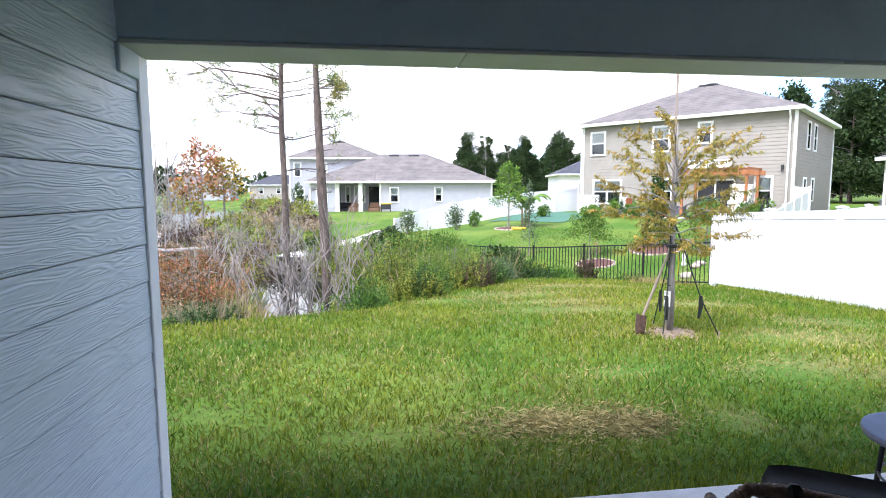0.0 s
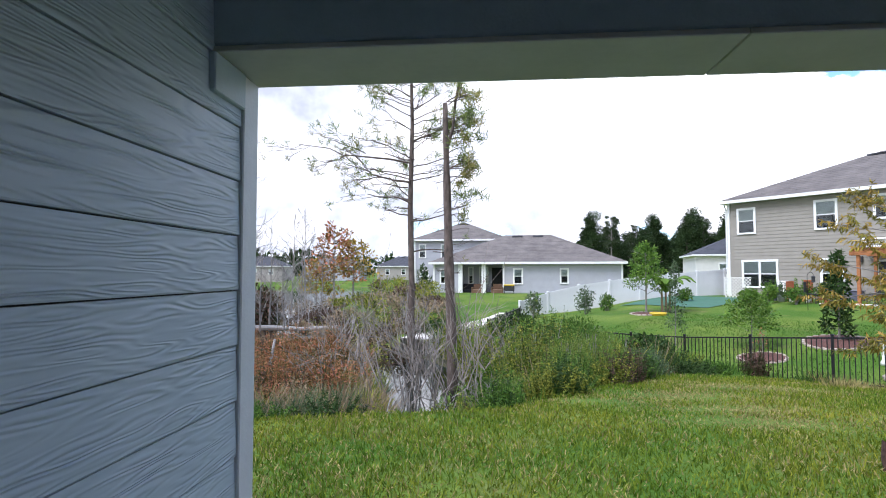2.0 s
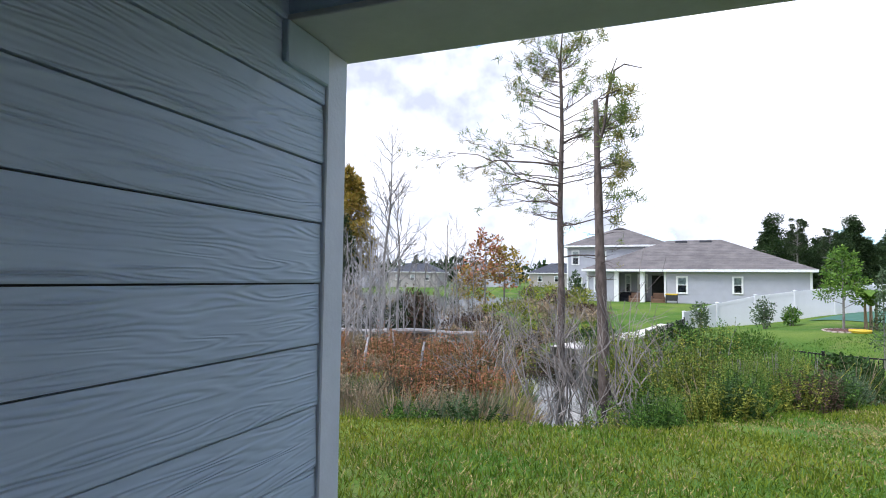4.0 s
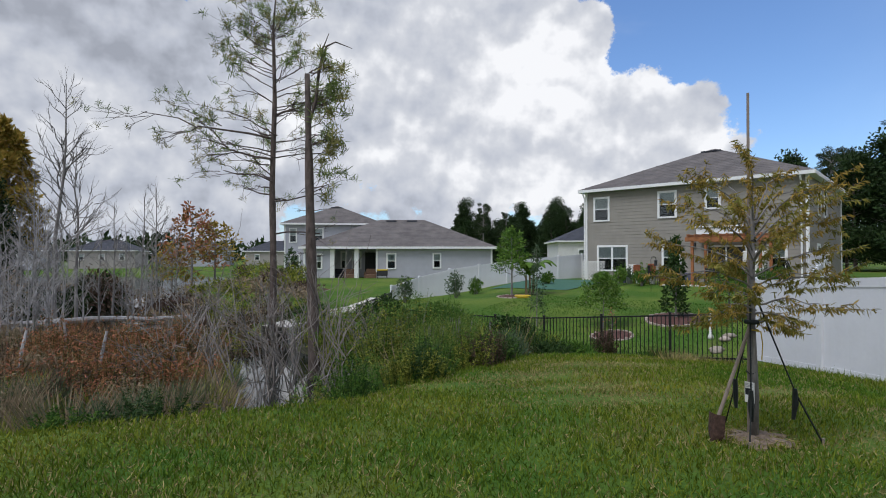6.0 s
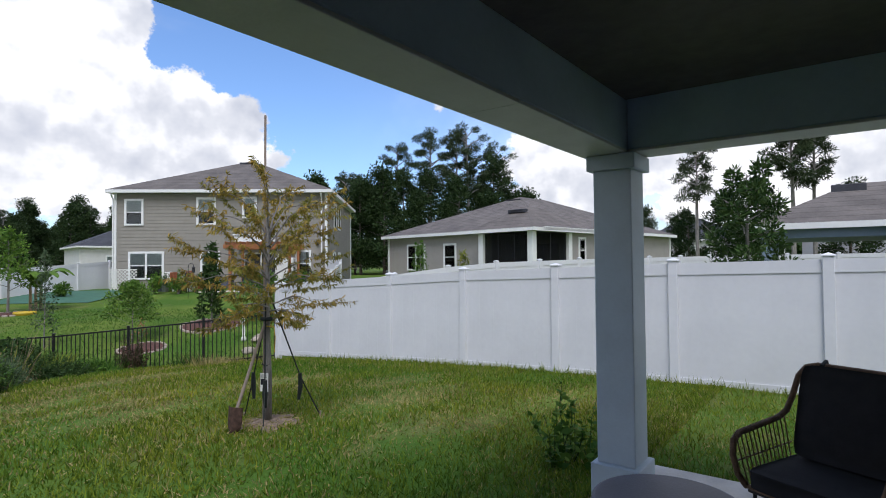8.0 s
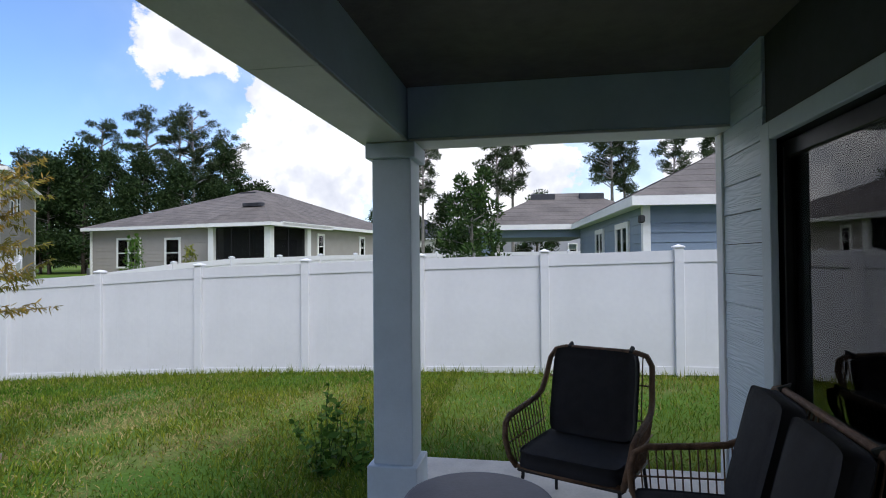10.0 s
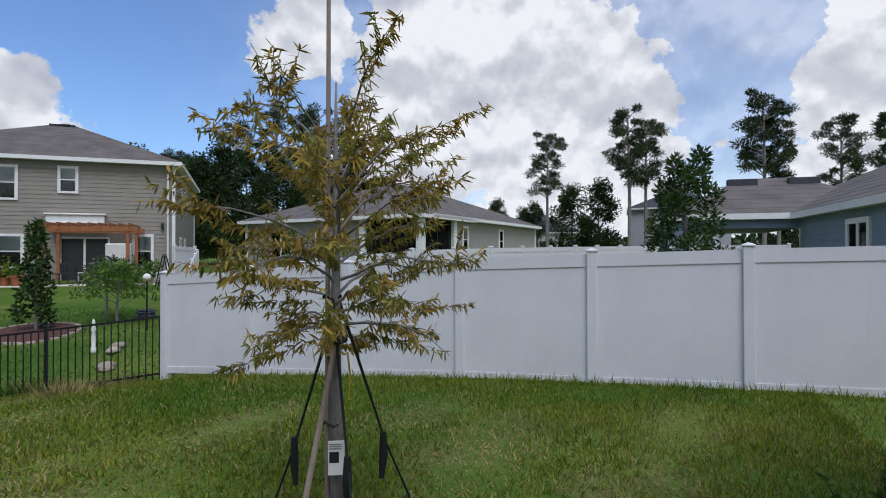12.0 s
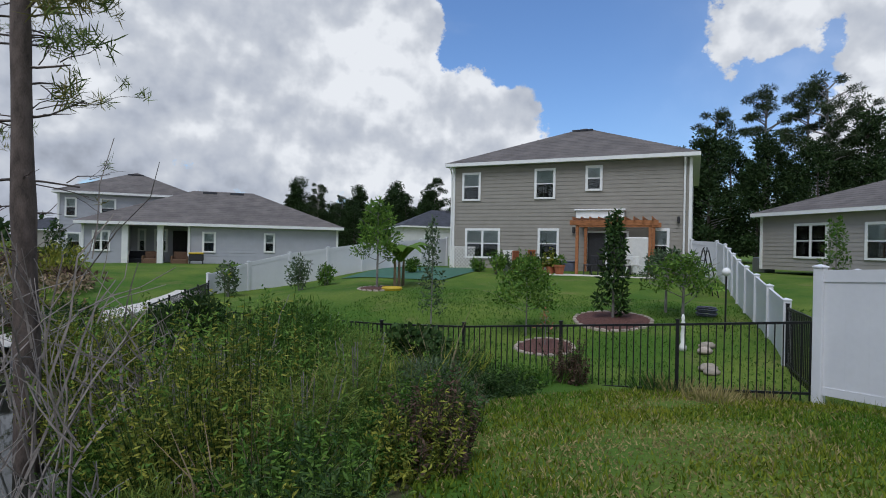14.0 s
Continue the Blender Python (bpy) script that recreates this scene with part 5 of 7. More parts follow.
def weeds(name, x, y, r, h, mat, label, n=110, leaves=42, length=0.085, width=0.026, spike=None, group=""):
    """Upright leafy stalks crowded into one clump; spike is a paler tip."""
    z = gz(x, y) - 0.05
    t = empty(name, pose(x, y, z), label, "bush", group=group)
    stems, leaf, tip = Mesh(), Mesh(), Mesh()
    for k in range(n):
        a, q = rng.random() * 6.28, math.sqrt(rng.random())
        foot = np.array((math.cos(a) * q * r * 0.75, math.sin(a) * q * r * 0.75, 0))
        up = h * (1.0 - 0.45 * q ** 2) * rng.uniform(0.6, 1.08)
        top = foot + np.array((math.cos(a) * q * r * 0.35, math.sin(a) * q * r * 0.35, up)) + rng.normal(size=3) * (0.09, 0.09, 0.0)
        pts = wobble_path(foot, top, 4, 0.02)
        stems.tube([tuple(p) for p in pts], [0.006, 0.005, 0.004, 0.002], 3, caps=False)
        u = rng.uniform(0.12, 1.0, leaves)
        p = foot + (top - foot) * u[:, None]
        ang = rng.random(leaves) * 6.28
        way = np.stack([np.cos(ang), np.sin(ang), rng.normal(0.35, 0.45, leaves)], 1)
        s = (1.25 - 0.6 * u) * rng.uniform(0.7, 1.3, leaves)
        leaf.blades(p, way, length * s, width * s)
        if spike and rng.random() < 0.5:
            m2 = 14
            p = top + rng.normal(size=(m2, 3)) * (0.035, 0.035, 0.05)
            tip.blades(p, rng.normal(size=(m2, 3)) + np.array((0, 0, 0.8)), rng.uniform(0.03, 0.07, m2), rng.uniform(0.012, 0.022, m2))
    tagged(part("stem", stems, LEAF_DARKGREEN, t), kind="stuff")
    tagged(part("foliage", leaf, mat, t), kind="stuff")
    if spike:
        tagged(part("seed_head", tip, spike, t, "paler seed heads"), kind="stuff")
    return t


LEAF_CYPRESS = material("cypress_leaf", (0.235, 0.215, 0.045), 0.6, 0.3, 1.0, per_island=0.4, through=0.3)


def bush(name, x, y, r, h, mat, label, n=1600, length=0.08, width=0.03, clumps=9, category="bush", z=None, stems=True, group=""):
    z = gz(x, y) - 0.05 if z is None else z
    t = empty(name, pose(x, y, z), label, category, group=group)
    m = Mesh()
    for k in range(clumps):
        a, q = rng.random() * 6.28, rng.random() ** 0.6 * r * 0.65
        hh = h * (0.35 + 0.45 * rng.random() * (1.1 - q / r))
        leaf_cloud(m, n // clumps, (math.cos(a) * q, math.sin(a) * q, hh), (r * 0.45, r * 0.45, h * 0.32), length, width, shell=0.25)
    tagged(part("foliage", m, mat, t), kind="stuff")
    if stems:
        m = Mesh()
        for k in range(8):
            a, q = rng.random() * 6.28, rng.random() * r * 0.7
            m.tube([(0.05 * math.cos(a), 0.05 * math.sin(a), 0), (q * math.cos(a) * 0.6, q * math.sin(a) * 0.6, h * 0.4), (q * math.cos(a), q * math.sin(a), h * 0.85)], [0.014, 0.01, 0.004], 4)
        tagged(part("stem", m, BARK_GREY, t), kind="stuff")
    return t


def tall_grass(name, x, y, r, h, mat, label, n=700, width=0.016, group="", lean=0.25, z=None):
    z = gz(x, y) - 0.05 if z is None else z
    t = empty(name, pose(x, y, z), label, "grass", group=group)
    m = Mesh()
    a, q = rng.random(n) * 6.28, np.sqrt(rng.random(n)) * r
    roots = np.stack([np.cos(a) * q, np.sin(a) * q, np.zeros(n)], 1)
    way = np.stack([np.cos(a) * lean * q / r, np.sin(a) * lean * q / r, np.ones(n)], 1) + rng.normal(size=(n, 3)) * 0.16
    ln = h * (0.5 + 0.55 * rng.random(n))
    bend = np.stack([np.cos(a), np.sin(a), -0.6 * np.ones(n)], 1) * (ln * 0.16)[:, None]
    m.blades(roots, way, ln, np.full(n, width), bend)
    tagged(part("blade", m, mat, t), kind="stuff")
    return t


def small_tree(name, x, y, h, r, mat, label, trunk=0.03, low=0.35, n=1500, length=0.09, width=0.035, bark=None, squash=1.0):
    z = gz(x, y) - 0.04
    t = empty(name, pose(x, y, z), label, "tree")
    m, tips = Mesh(), []
    m.tube([(0, 0, 0), (0.02, 0.01, h * 0.5), (0, 0, h * 0.95)], [trunk, trunk * 0.7, trunk * 0.2], 8)
    part("trunk", m, bark or BARK_GREY, t)
    m, lv = Mesh(), Mesh()
    for k in range(16):
        f = low + (0.92 - low) * k / 15
        a = k * 2.4
        reach = r * (1.05 - 0.75 * ((f - low) / (1 - low)) ** 1.3) * rng.uniform(0.7, 1.0)
        tips = []
        branch_out(m, tips, (0, 0, h * f), (math.cos(a), math.sin(a), 0.5), reach, trunk * 0.3, 1, 0.4, 0.1, (2, 4), 4)
        e = np.array((math.cos(a) * reach * 0.75, math.sin(a) * reach * 0.75, h * f + reach * 0.35))
        leaf_cloud(lv, n // 16, e, (reach * 0.5, reach * 0.5, h * 0.085 * squash), length, width, shell=0.15)
    tagged(part("limb", m, bark or BARK_GREY, t), kind="stuff")
    tagged(part("crown", lv, mat, t), kind="stuff")
    return t


def forest_tree(h, r, mat, n=1500, tall=False):
    """Broad dark tree, or a tall bare-stemmed pine, for the woods."""
    t = empty("forest_tree", pose(0, 0, 0), "dark green tall pine above the woods" if tall else "dense dark green woodland tree", "tree", group="woods")
    m = Mesh()
    m.tube([(0, 0, -0.5), (0.1, 0, h * 0.4), (0, 0.1, h * 0.93)], [h * 0.014, h * 0.011, h * 0.003], 7)
    part("trunk", m, BARK_GREY if tall else BARK, t)
    m, lv = Mesh(), Mesh()
    k0 = 34 if tall else 40
    for k in range(k0):
        f = (0.55 + 0.45 * k / k0) if tall else (0.12 + 0.85 * k / k0)
        a = rng.random() * 6.28
        prof = math.sin(math.pi * min(1, 0.25 + 0.75 * ((f - 0.5) * 2 if tall else f)) ** 0.9) if not tall else 0.55 + 0.45 * math.sin(math.pi * (f - 0.5) * 2)
        q = r * max(0.25, prof) * rng.uniform(0.35, 0.85)
        c = (math.cos(a) * q, math.sin(a) * q, h * f)
        m.tube([(0, 0, h * (f - 0.05)), (c[0] * 0.6, c[1] * 0.6, c[2] - 0.2), c], [h * 0.004, h * 0.003, h * 0.001], 4)
        rr = r * rng.uniform(0.2, 0.42) * (0.7 if tall else 0.9)
        leaf_cloud(lv, n // k0, c, (rr, rr, rr * (0.5 if tall else 0.75)), 0.34 if tall else 0.3, 0.06 if tall else 0.13, shell=0.05)
    tagged(part("limb", m, BARK_GREY, t), kind="stuff")
    tagged(part("crown", lv, mat, t), kind="stuff")
    return t


def build_woods():
    protos = [forest_tree(13, 4.2, LEAF_DARK, 9000), forest_tree(11, 3.8, LEAF_DARK, 8000), forest_tree(15, 4.0, LEAF_DARK, 9000), forest_tree(19, 3.3, NEEDLE_DARK, 7500, True), forest_tree(15, 2.6, NEEDLE_DARK, 6500, True)]
    spots = []
    # the wood right of the taupe house
    for px, py, k in ((55, 45, 2), (58, 41, 3), (60, 44, 3), (54, 39.5, 0), (61, 39, 2), (57, 36.5, 1), (63, 37.5, 1), (52, 44, 1), (50, 48, 0), (56, 50, 2), (62, 50, 3), (49, 52, 1), (53, 55, 0), (60, 57, 2), (66, 60, 3), (50, 60, 0), (57, 64, 1), (64, 70, 4), (70, 66, 2), (72, 78, 3), (80, 84, 3), (76, 90, 4), (56, 72, 0), (66, 80, 0), (58, 80, 1), (46, 55, 1), (47, 62, 1), (52, 68, 0), (48, 50, 1), (45, 59, 1), (66, 45, 0), (68, 38, 1), (67, 42, 3), (70, 52, 0)):
        spots.append((px, py, k, rng.uniform(0.9, 1.08)))
    # behind the houses, and pines on the far side
    for px, py, k, s in ((58, 14, 4, 0.92), (57, 6, 4, 1.0), (58.5, 4.5, 4, 0.95), (55, -5, 4, 1.0), (57, -6.5, 4, 0.9), (56, -11, 4, 0.84), (57, -15, 4, 0.86), (60, 9, 1, 0.8), (61, 2, 1, 0.75), (62, 12, 1, 0.8), (63, 16, 0, 0.55), (64, 21, 0, 0.6), (66, 18, 1, 0.62), (70, -3, 1, 0.7), (70, -10, 1, 0.65)):
        spots.append((px, py, k, s))
    for k in range(64):
        b = radians(rng.uniform(9, 27))
        d = rng.uniform(105, 150)
        spots.append((d * math.sin(b), d * math.cos(b), int(rng.choice([0, 0, 1, 2, 4])), rng.uniform(0.6, 0.95)))
    for k in range(44):
        b = radians(rng.uniform(-46, -30))
        d = rng.uniform(46, 75)
        spots.append((d * math.sin(b), d * math.cos(b), int(rng.choice([0, 1, 1])), rng.uniform(0.66, 0.92)))
    used = set()
    for px, py, k, s in spots:
        at = pose(px, py, gz(px, py) - 0.2, 0, 0, rng.uniform(0, 360))
        if k not in used:
            used.add(k)
            ob = protos[k]
            ob.matrix_basis = at
        else:
            ob = copy_thing(protos[k], at)
        ob.scale = (s, s, s)
    # low woods along the horizon
    m = Mesh()
    for k in range(900):
        b = radians(rng.uniform(-75, 130))
        d = rng.uniform(240, 330)
        hh = rng.uniform(7, 12)
        leaf_cloud(m, 22, (d * math.sin(b), d * math.cos(b), hh * 0.5), (5.5, 5.5, hh * 0.5), 2.6, 1.8, shell=0.3)
    tagged(make("far_woods", m, LEAF_DARK), "dark green line of distant woods", "woods", kind="stuff")


NEEDLE_DARK = material("dark_pine_needle", (0.045, 0.066, 0.03), 0.7, 0.3, 0.6, per_island=0.4, through=0.15)


def build_pond_plants():
    def place(px, d, t=(0.128, 1.575), yaw=-6.0):
        b = radians(yaw) + math.atan((px - 784) / 978.6)
        return t[0] + d * math.sin(b), t[1] + d * math.cos(b)

    for px, d, h in ((410, 32, 12), (440, 34, 9.5), (385, 30, 7.5), (255, 38, 13), (205, 36, 12.5), (180, 34, 12), (490, 36, 6.8), (530, 40, 7.6), (555, 38, 8.0), (470, 30, 5.2), (515, 28, 4.8), (340, 28, 6.0), (230, 30, 7.0), (545, 33, 5.5), (580, 36, 5)):
        x, y = place(px, d)
        bare_tree(x, y, h, "leafless grey tree standing in the pond", radius=h * 0.010)
    for px, d, h in ((310, 26, 4.8), (330, 24, 4.2), (355, 27, 5.2), (375, 25, 4.6), (400, 26, 5.0), (425, 28, 4.6), (450, 27, 3.8), (300, 29, 4.0), (365, 30, 5.4), (320, 27, 5.6), (340, 26, 5.0), (385, 28, 5.8), (405, 25, 4.4), (415, 29, 5.2), (350, 24, 4.0), (372, 27, 6.0), (395, 30, 6.2)):
        x, y = place(px, d)
        bare_tree(x, y, h, "bleached leafless young tree in the pond", TWIG_PALE, radius=0.045)
    x, y = place(345, 60)
    small_tree("gold_cypress", x, y, 15.5, 2.6, LEAF_GOLD, "tall cypress with gold autumn foliage", 0.2, 0.3, 5200, 0.45, 0.2, squash=0.8)
    for px, d, h, r in ((605, 44, 6.8, 2.4), (640, 46, 5.0, 2.2), (575, 47, 4.5, 2.0)):
        x, y = place(px, d)
        small_tree("autumn_tree", x, y, h, r, LEAF_RUST if px == 605 else LEAF_GOLD, "small tree with sparse rust and gold leaves", 0.09, 0.3, 900, 0.25, 0.13)
    # reeds
    for k in range(130):
        px, d = rng.uniform(120, 640), rng.uniform(13.5, 27)
        x, y = place(px, d)
        if bank(x, y) < 3.2:
            continue
        mat, lab = ((LEAF_RUST, "rust-brown dry reeds in the pond"), (LEAF_TAN, "tan dry reeds in the pond"), (LEAF_BROWN, "dark brown dry reeds in the pond"))[int(rng.choice([0, 1, 2], p=[0.5, 0.25, 0.25] if 430 < px < 600 or 250 < px < 330 else [0.12, 0.35, 0.53]))]
        tall_grass("reeds", x, y, rng.uniform(0.2, 0.6), rng.uniform(0.35, 1.0) + 0.5 * rng.random() ** 3, mat, lab, 200, 0.022, "pond reeds", z=WATER_Z - 0.1)
    for k in range(40):
        px, d = rng.uniform(120, 640), rng.uniform(11.0, 15.0)
        x, y = place(px, d)
        if bank(x, y) > 2.3:
            tall_grass("reeds", x, y, rng.uniform(0.4, 0.7), rng.uniform(0.6, 1.2), (LEAF_OLIVE, LEAF_GREYGREEN, LEAF_TAN)[k % 3], "mixed dry and green reeds at the pond edge", 320, 0.016, "pond edge reeds", z=WATER_Z - 0.1)
    # twiggy rust and brown shrubs standing in the shallows
    for k in range(64):
        px, d = rng.uniform(150, 640), rng.uniform(12.5, 21)
        x, y = place(px, d)
        if bank(x, y) < 2.6:
            continue
        rusty = rng.random() < (0.7 if 390 < px < 620 else 0.45)
        mat, lab = (LEAF_RUST, "rust-red twiggy shrub standing in the pond") if rusty else ((LEAF_BROWN, "dark brown twiggy shrub standing in the pond") if k % 2 else (LEAF_TAN, "dry tan twiggy shrub standing in the pond"))
        t = weeds("pond_shrub", x, y, rng.uniform(0.45, 0.85), rng.uniform(1.0, 1.75) * (1.0 if rusty else 0.85), mat, lab, 46, 26, 0.1, 0.03, group="pond shrubs")
        t.location.z = WATER_Z - 0.1
    # grey tangles near the two pines and along the bank
    for x, y, n, s, h in ((-1.5, 13.4, 9, 1.9, 3.4), (-2.3, 14.4, 7, 1.8, 3.2), (-0.8, 14.6, 8, 1.5, 2.8), (-3.6, 15.5, 9, 2.0, 2.2), (-0.3, 13.2, 6, 1.0, 1.7), (-1.9, 17.5, 10, 2.0, 2.8), (-4.8, 17.5, 9, 2.0, 2.4), (0.2, 14.6, 10, 1.3, 1.8)):
        thicket(x, y, n, s, h, "tangled leafless grey shrub at the pond bank", TWIG_GREY if y < 15 else BARK_GREY)
    for k in range(30):
        px, d = rng.uniform(610, 800), rng.uniform(18, 30)
        x, y = place(px, d)
        weeds("pond_scrub", x, y, rng.uniform(0.5, 0.95), rng.uniform(0.7, 1.5), (LEAF_TAN, LEAF_BROWN, LEAF_OLIVE)[k % 3], ("dry tan scrub on the pond shore", "brown scrub on the pond shore", "olive scrub on the pond shore")[k % 3], 40, 22, 0.13, 0.04, group="shore scrub")
    for x, y, n, sp, h in ((-4.2, 20.5, 7, 1.6, 3.2), (-3.4, 23.0, 7, 1.6, 3.0), (-5.6, 21.8, 8, 1.8, 3.4), (-2.4, 19.6, 7, 1.5, 2.6)):
        thicket(x, y, n, sp, h, "tangled leafless grey shrub on the pond shore", BARK_GREY)
    # fallen logs across the water
    for k, (px0, d0, px1, d1, r) in enumerate(((100, 33.5, 420, 32, 0.2), (380, 31.5, 700, 30, 0.16), (120, 32, 330, 31, 0.12))):
        a, b = place(px0, d0), place(px1, d1)
        m = Mesh()
        pts = wobble_path((a[0], a[1], WATER_Z + 0.12), (b[0], b[1], WATER_Z + 0.2), 9, 0.06)
        m.tube([tuple(p) for p in pts], list(np.linspace(r, r * 0.5, 9)), 8)
        tagged(make("fallen_log", m, TWIG_PALE), "bleached fallen trunk lying across the pond", "log", group="fallen logs")
    for px, d in ((310, 15), (360, 17), (220, 16), (470, 16), (430, 19)):
        x, y = place(px, d)
        m = Mesh()
        lean = rng.normal(size=2) * 0.35
        m.tube([(x, y, WATER_Z - 0.2), (x + lean[0] * 0.5, y + lean[1] * 0.5, WATER_Z + 0.7), (x + lean[0], y + lean[1], WATER_Z + 1.3)], [0.05, 0.045, 0.03], 6)
        tagged(make("dead_stump", m, TWIG_PALE), "pale broken dead stem in the pond", "stump", group="dead stems")


    # more of the same dead trees, and dark undergrowth behind them
    made = [o for o in scene.objects if o.name.startswith("bare_tree")]
    for k in range(46):
        px, d = rng.uniform(120, 600), rng.uniform(28, 46)
        x, y = place(px, d)
        c = copy_thing(made[int(rng.integers(0, len(made)) if k % 2 else rng.integers(15, len(made)))], pose(x, y, gz(x, y) - 0.1, 0, 0, rng.uniform(0, 360)))
        q = rng.uniform(0.45, 0.8)
        c.scale = (q, q, q)
    for k in range(34):
        px, d = rng.uniform(100, 500), rng.uniform(36, 50)
        x, y = place(px, d)
        bush("undergrowth", x, y, rng.uniform(1.2, 2.2), rng.uniform(1.5, 3.4), (LEAF_BROWN, LEAF_DARK, LEAF_TAN)[k % 3], "brown and dark undergrowth beyond the pond", 620, 0.3, 0.1, 8, group="pond undergrowth", stems=False)


    for k in range(34):
        px, d = rng.uniform(540, 790), rng.uniform(31, 44)
        x, y = place(px, d)
        if -4.9 < x < -0.2 and y > 41:
            continue
        bush("shore_bush", x, y, rng.uniform(0.8, 1.5), rng.uniform(0.8, 1.9), (LEAF_BROWN, LEAF_TAN, LEAF_OLIVE)[k % 3], ("brown scrub beyond the pond", "dry tan scrub beyond the pond", "olive scrub beyond the pond")[k % 3], 480, 0.2, 0.06, 8, group="far shore scrub")


TWIG_GREY = material("grey_twig", (0.20, 0.175, 0.155), 0.9, 0.3, 6)
LEAF_PLUME = material("plume_leaf", (0.15, 0.215, 0.045), 0.6, 0.3, 1.0, per_island=0.4, through=0.3)
LEAF_BROWN = material("brown_reed", (0.105, 0.072, 0.05), 0.85, 0.35, 0.8, per_island=0.4, through=0.15)


def build_bank_plants():
    B = ((1.1, 13.6, 1.2, 1.8, LEAF_OLIVE, "yellow-green goldenrod clump on the bank", 4200, 0.07, 0.018),
         (2.0, 14.6, 0.9, 1.35, LEAF_LIGHT, "light green weedy shrub on the bank", 3200, 0.07, 0.02),
         (0.2, 15.8, 1.2, 1.7, LEAF_OLIVE, "olive weedy shrub on the bank", 3200, 0.07, 0.02),
         (1.7, 16.6, 1.3, 1.55, LEAF_MID, "green weedy shrub on the bank", 3400, 0.08, 0.022),
         (0.75, 18.6, 0.95, 1.6, LEAF_DARKGREEN, "dense dark green shrub by the iron fence", 4600, 0.07, 0.03),
         (2.6, 18.1, 1.3, 1.45, LEAF_MID, "rounded feathery green shrub by the iron fence", 6500, 0.10, 0.012),
         (4.3, 17.1, 0.75, 0.95, LEAF_DARKGREEN, "dark green broad-leaved shrub by the iron fence", 2200, 0.10, 0.05),
         (3.3, 16.2, 0.7, 0.8, LEAF_LIGHT, "light green weeds on the bank", 1800, 0.08, 0.025),
         (3.45, 14.5, 0.6, 0.75, LEAF_GREYGREEN, "feathery grey-green plant at the lawn edge", 2600, 0.09, 0.008),
         (-0.6, 12.3, 0.8, 0.95, LEAF_OLIVE, "brown-green weeds on the bank", 1900, 0.06, 0.02),
         (0.3, 14.5, 0.9, 1.2, LEAF_LIGHT, "light green weeds low on the bank", 1100, 0.08, 0.02),
         (2.9, 15.4, 0.8, 1.0, LEAF_OLIVE, "yellow-green weeds on the bank", 1100, 0.07, 0.02),
         (3.4, 17.4, 0.8, 1.0, LEAF_LIGHT, "light green weeds by the iron fence", 1100, 0.08, 0.02),
         (0.3, 11.4, 0.4, 0.62, LEAF_LIGHT, "bright green young plant at the lawn edge", 1100, 0.09, 0.02),
         (1.2, 12.1, 0.55, 0.85, LEAF_MID, "green weeds at the lawn edge", 1600, 0.07, 0.02),
         (-2.8, 11.2, 0.7, 0.7, LEAF_OLIVE, "low olive weeds at the pond edge", 1200, 0.06, 0.02),
         (-4.6, 11.3, 0.8, 0.75, LEAF_MID, "low green weeds at the pond edge", 1300, 0.07, 0.02),
         (-6.3, 10.9, 0.9, 0.8, LEAF_OLIVE, "low yellow-green weeds at the pond edge", 1300, 0.06, 0.02),
         (-0.9, 10.9, 0.5, 0.5, LEAF_LIGHT, "bright green weeds at the lawn edge", 900, 0.08, 0.02),
         (-1.0, 20.5, 1.2, 1.3, LEAF_OLIVE, "olive shrub by the water", 2000, 0.08, 0.025),
         (-2.0, 23.5, 1.2, 1.1, LEAF_DARKGREEN, "dark shrub by the water", 1800, 0.08, 0.025))
    for x, y, r, h, mat, label, n, ln, w in B:
        if w < 0.015 or mat is LEAF_DARKGREEN:
            bush("shrub", x, y, r, h, mat, label, int(n * 1.3), ln * 1.1, w * 1.5, 16, group="bank shrubs")
        else:
            weeds("weed_clump", x, y, r, h * 1.12, mat, label, int(60 + 105 * r * r), 44, ln * 1.05, w * 1.05, LEAF_LIGHT if mat is LEAF_OLIVE and h > 0.9 else None, "bank weeds")
    for k in range(120):
        x = rng.uniform(-3.2, 5.6)
        y = rng.uniform(10.5, 19)
        b = bank(x, y)
        if not 0.25 < b < 4.6 or (x - 8.58) * 0.8 + (y - 12.7) * 0.6 > -0.3:
            continue
        mat, label = ((LEAF_OLIVE, "yellow-green tall grass on the bank"), (LEAF_TAN, "dry tan tall grass on the bank"), (LEAF_MID, "green tall grass on the bank"), (LEAF_LIGHT, "light green tall grass on the bank"))[int(rng.choice([0, 0, 1, 2, 2, 3]))]
        tall_grass("tall_grass", x, y, rng.uniform(0.25, 0.5), rng.uniform(0.35, 0.95) * (0.55 + 0.45 * min(1, b)), mat, label, 170, 0.012, "bank grass")
    for k in range(90):
        x = rng.uniform(-7.5, 3.2)
        y = max(8.7 + 0.327 * (x + 0.5), 10.0 + 1.4286 * (x - 1.1)) + rng.uniform(0.25, 1.5)
        if x < -0.6 and rng.random() < 0.6:
            continue
        mat, label = ((LEAF_MID, "green weeds along the lawn's edge"), (LEAF_LIGHT, "light green weeds along the lawn's edge"), (LEAF_OLIVE, "olive weeds along the lawn's edge"), (LEAF_BROWN, "dry brown weeds along the lawn's edge"), (LEAF_DARKGREEN, "dark green weeds along the lawn's edge"))[int(rng.choice([0, 1, 2, 3, 4], p=[0.25, 0.15, 0.25, 0.15, 0.2]))]
        weeds("weed_clump", x, y, rng.uniform(0.25, 0.5), rng.uniform(0.35, 0.75) * (1.3 if x > 0 else 0.8), mat, label, 30, 46, 0.06, 0.017, group="edge weeds")
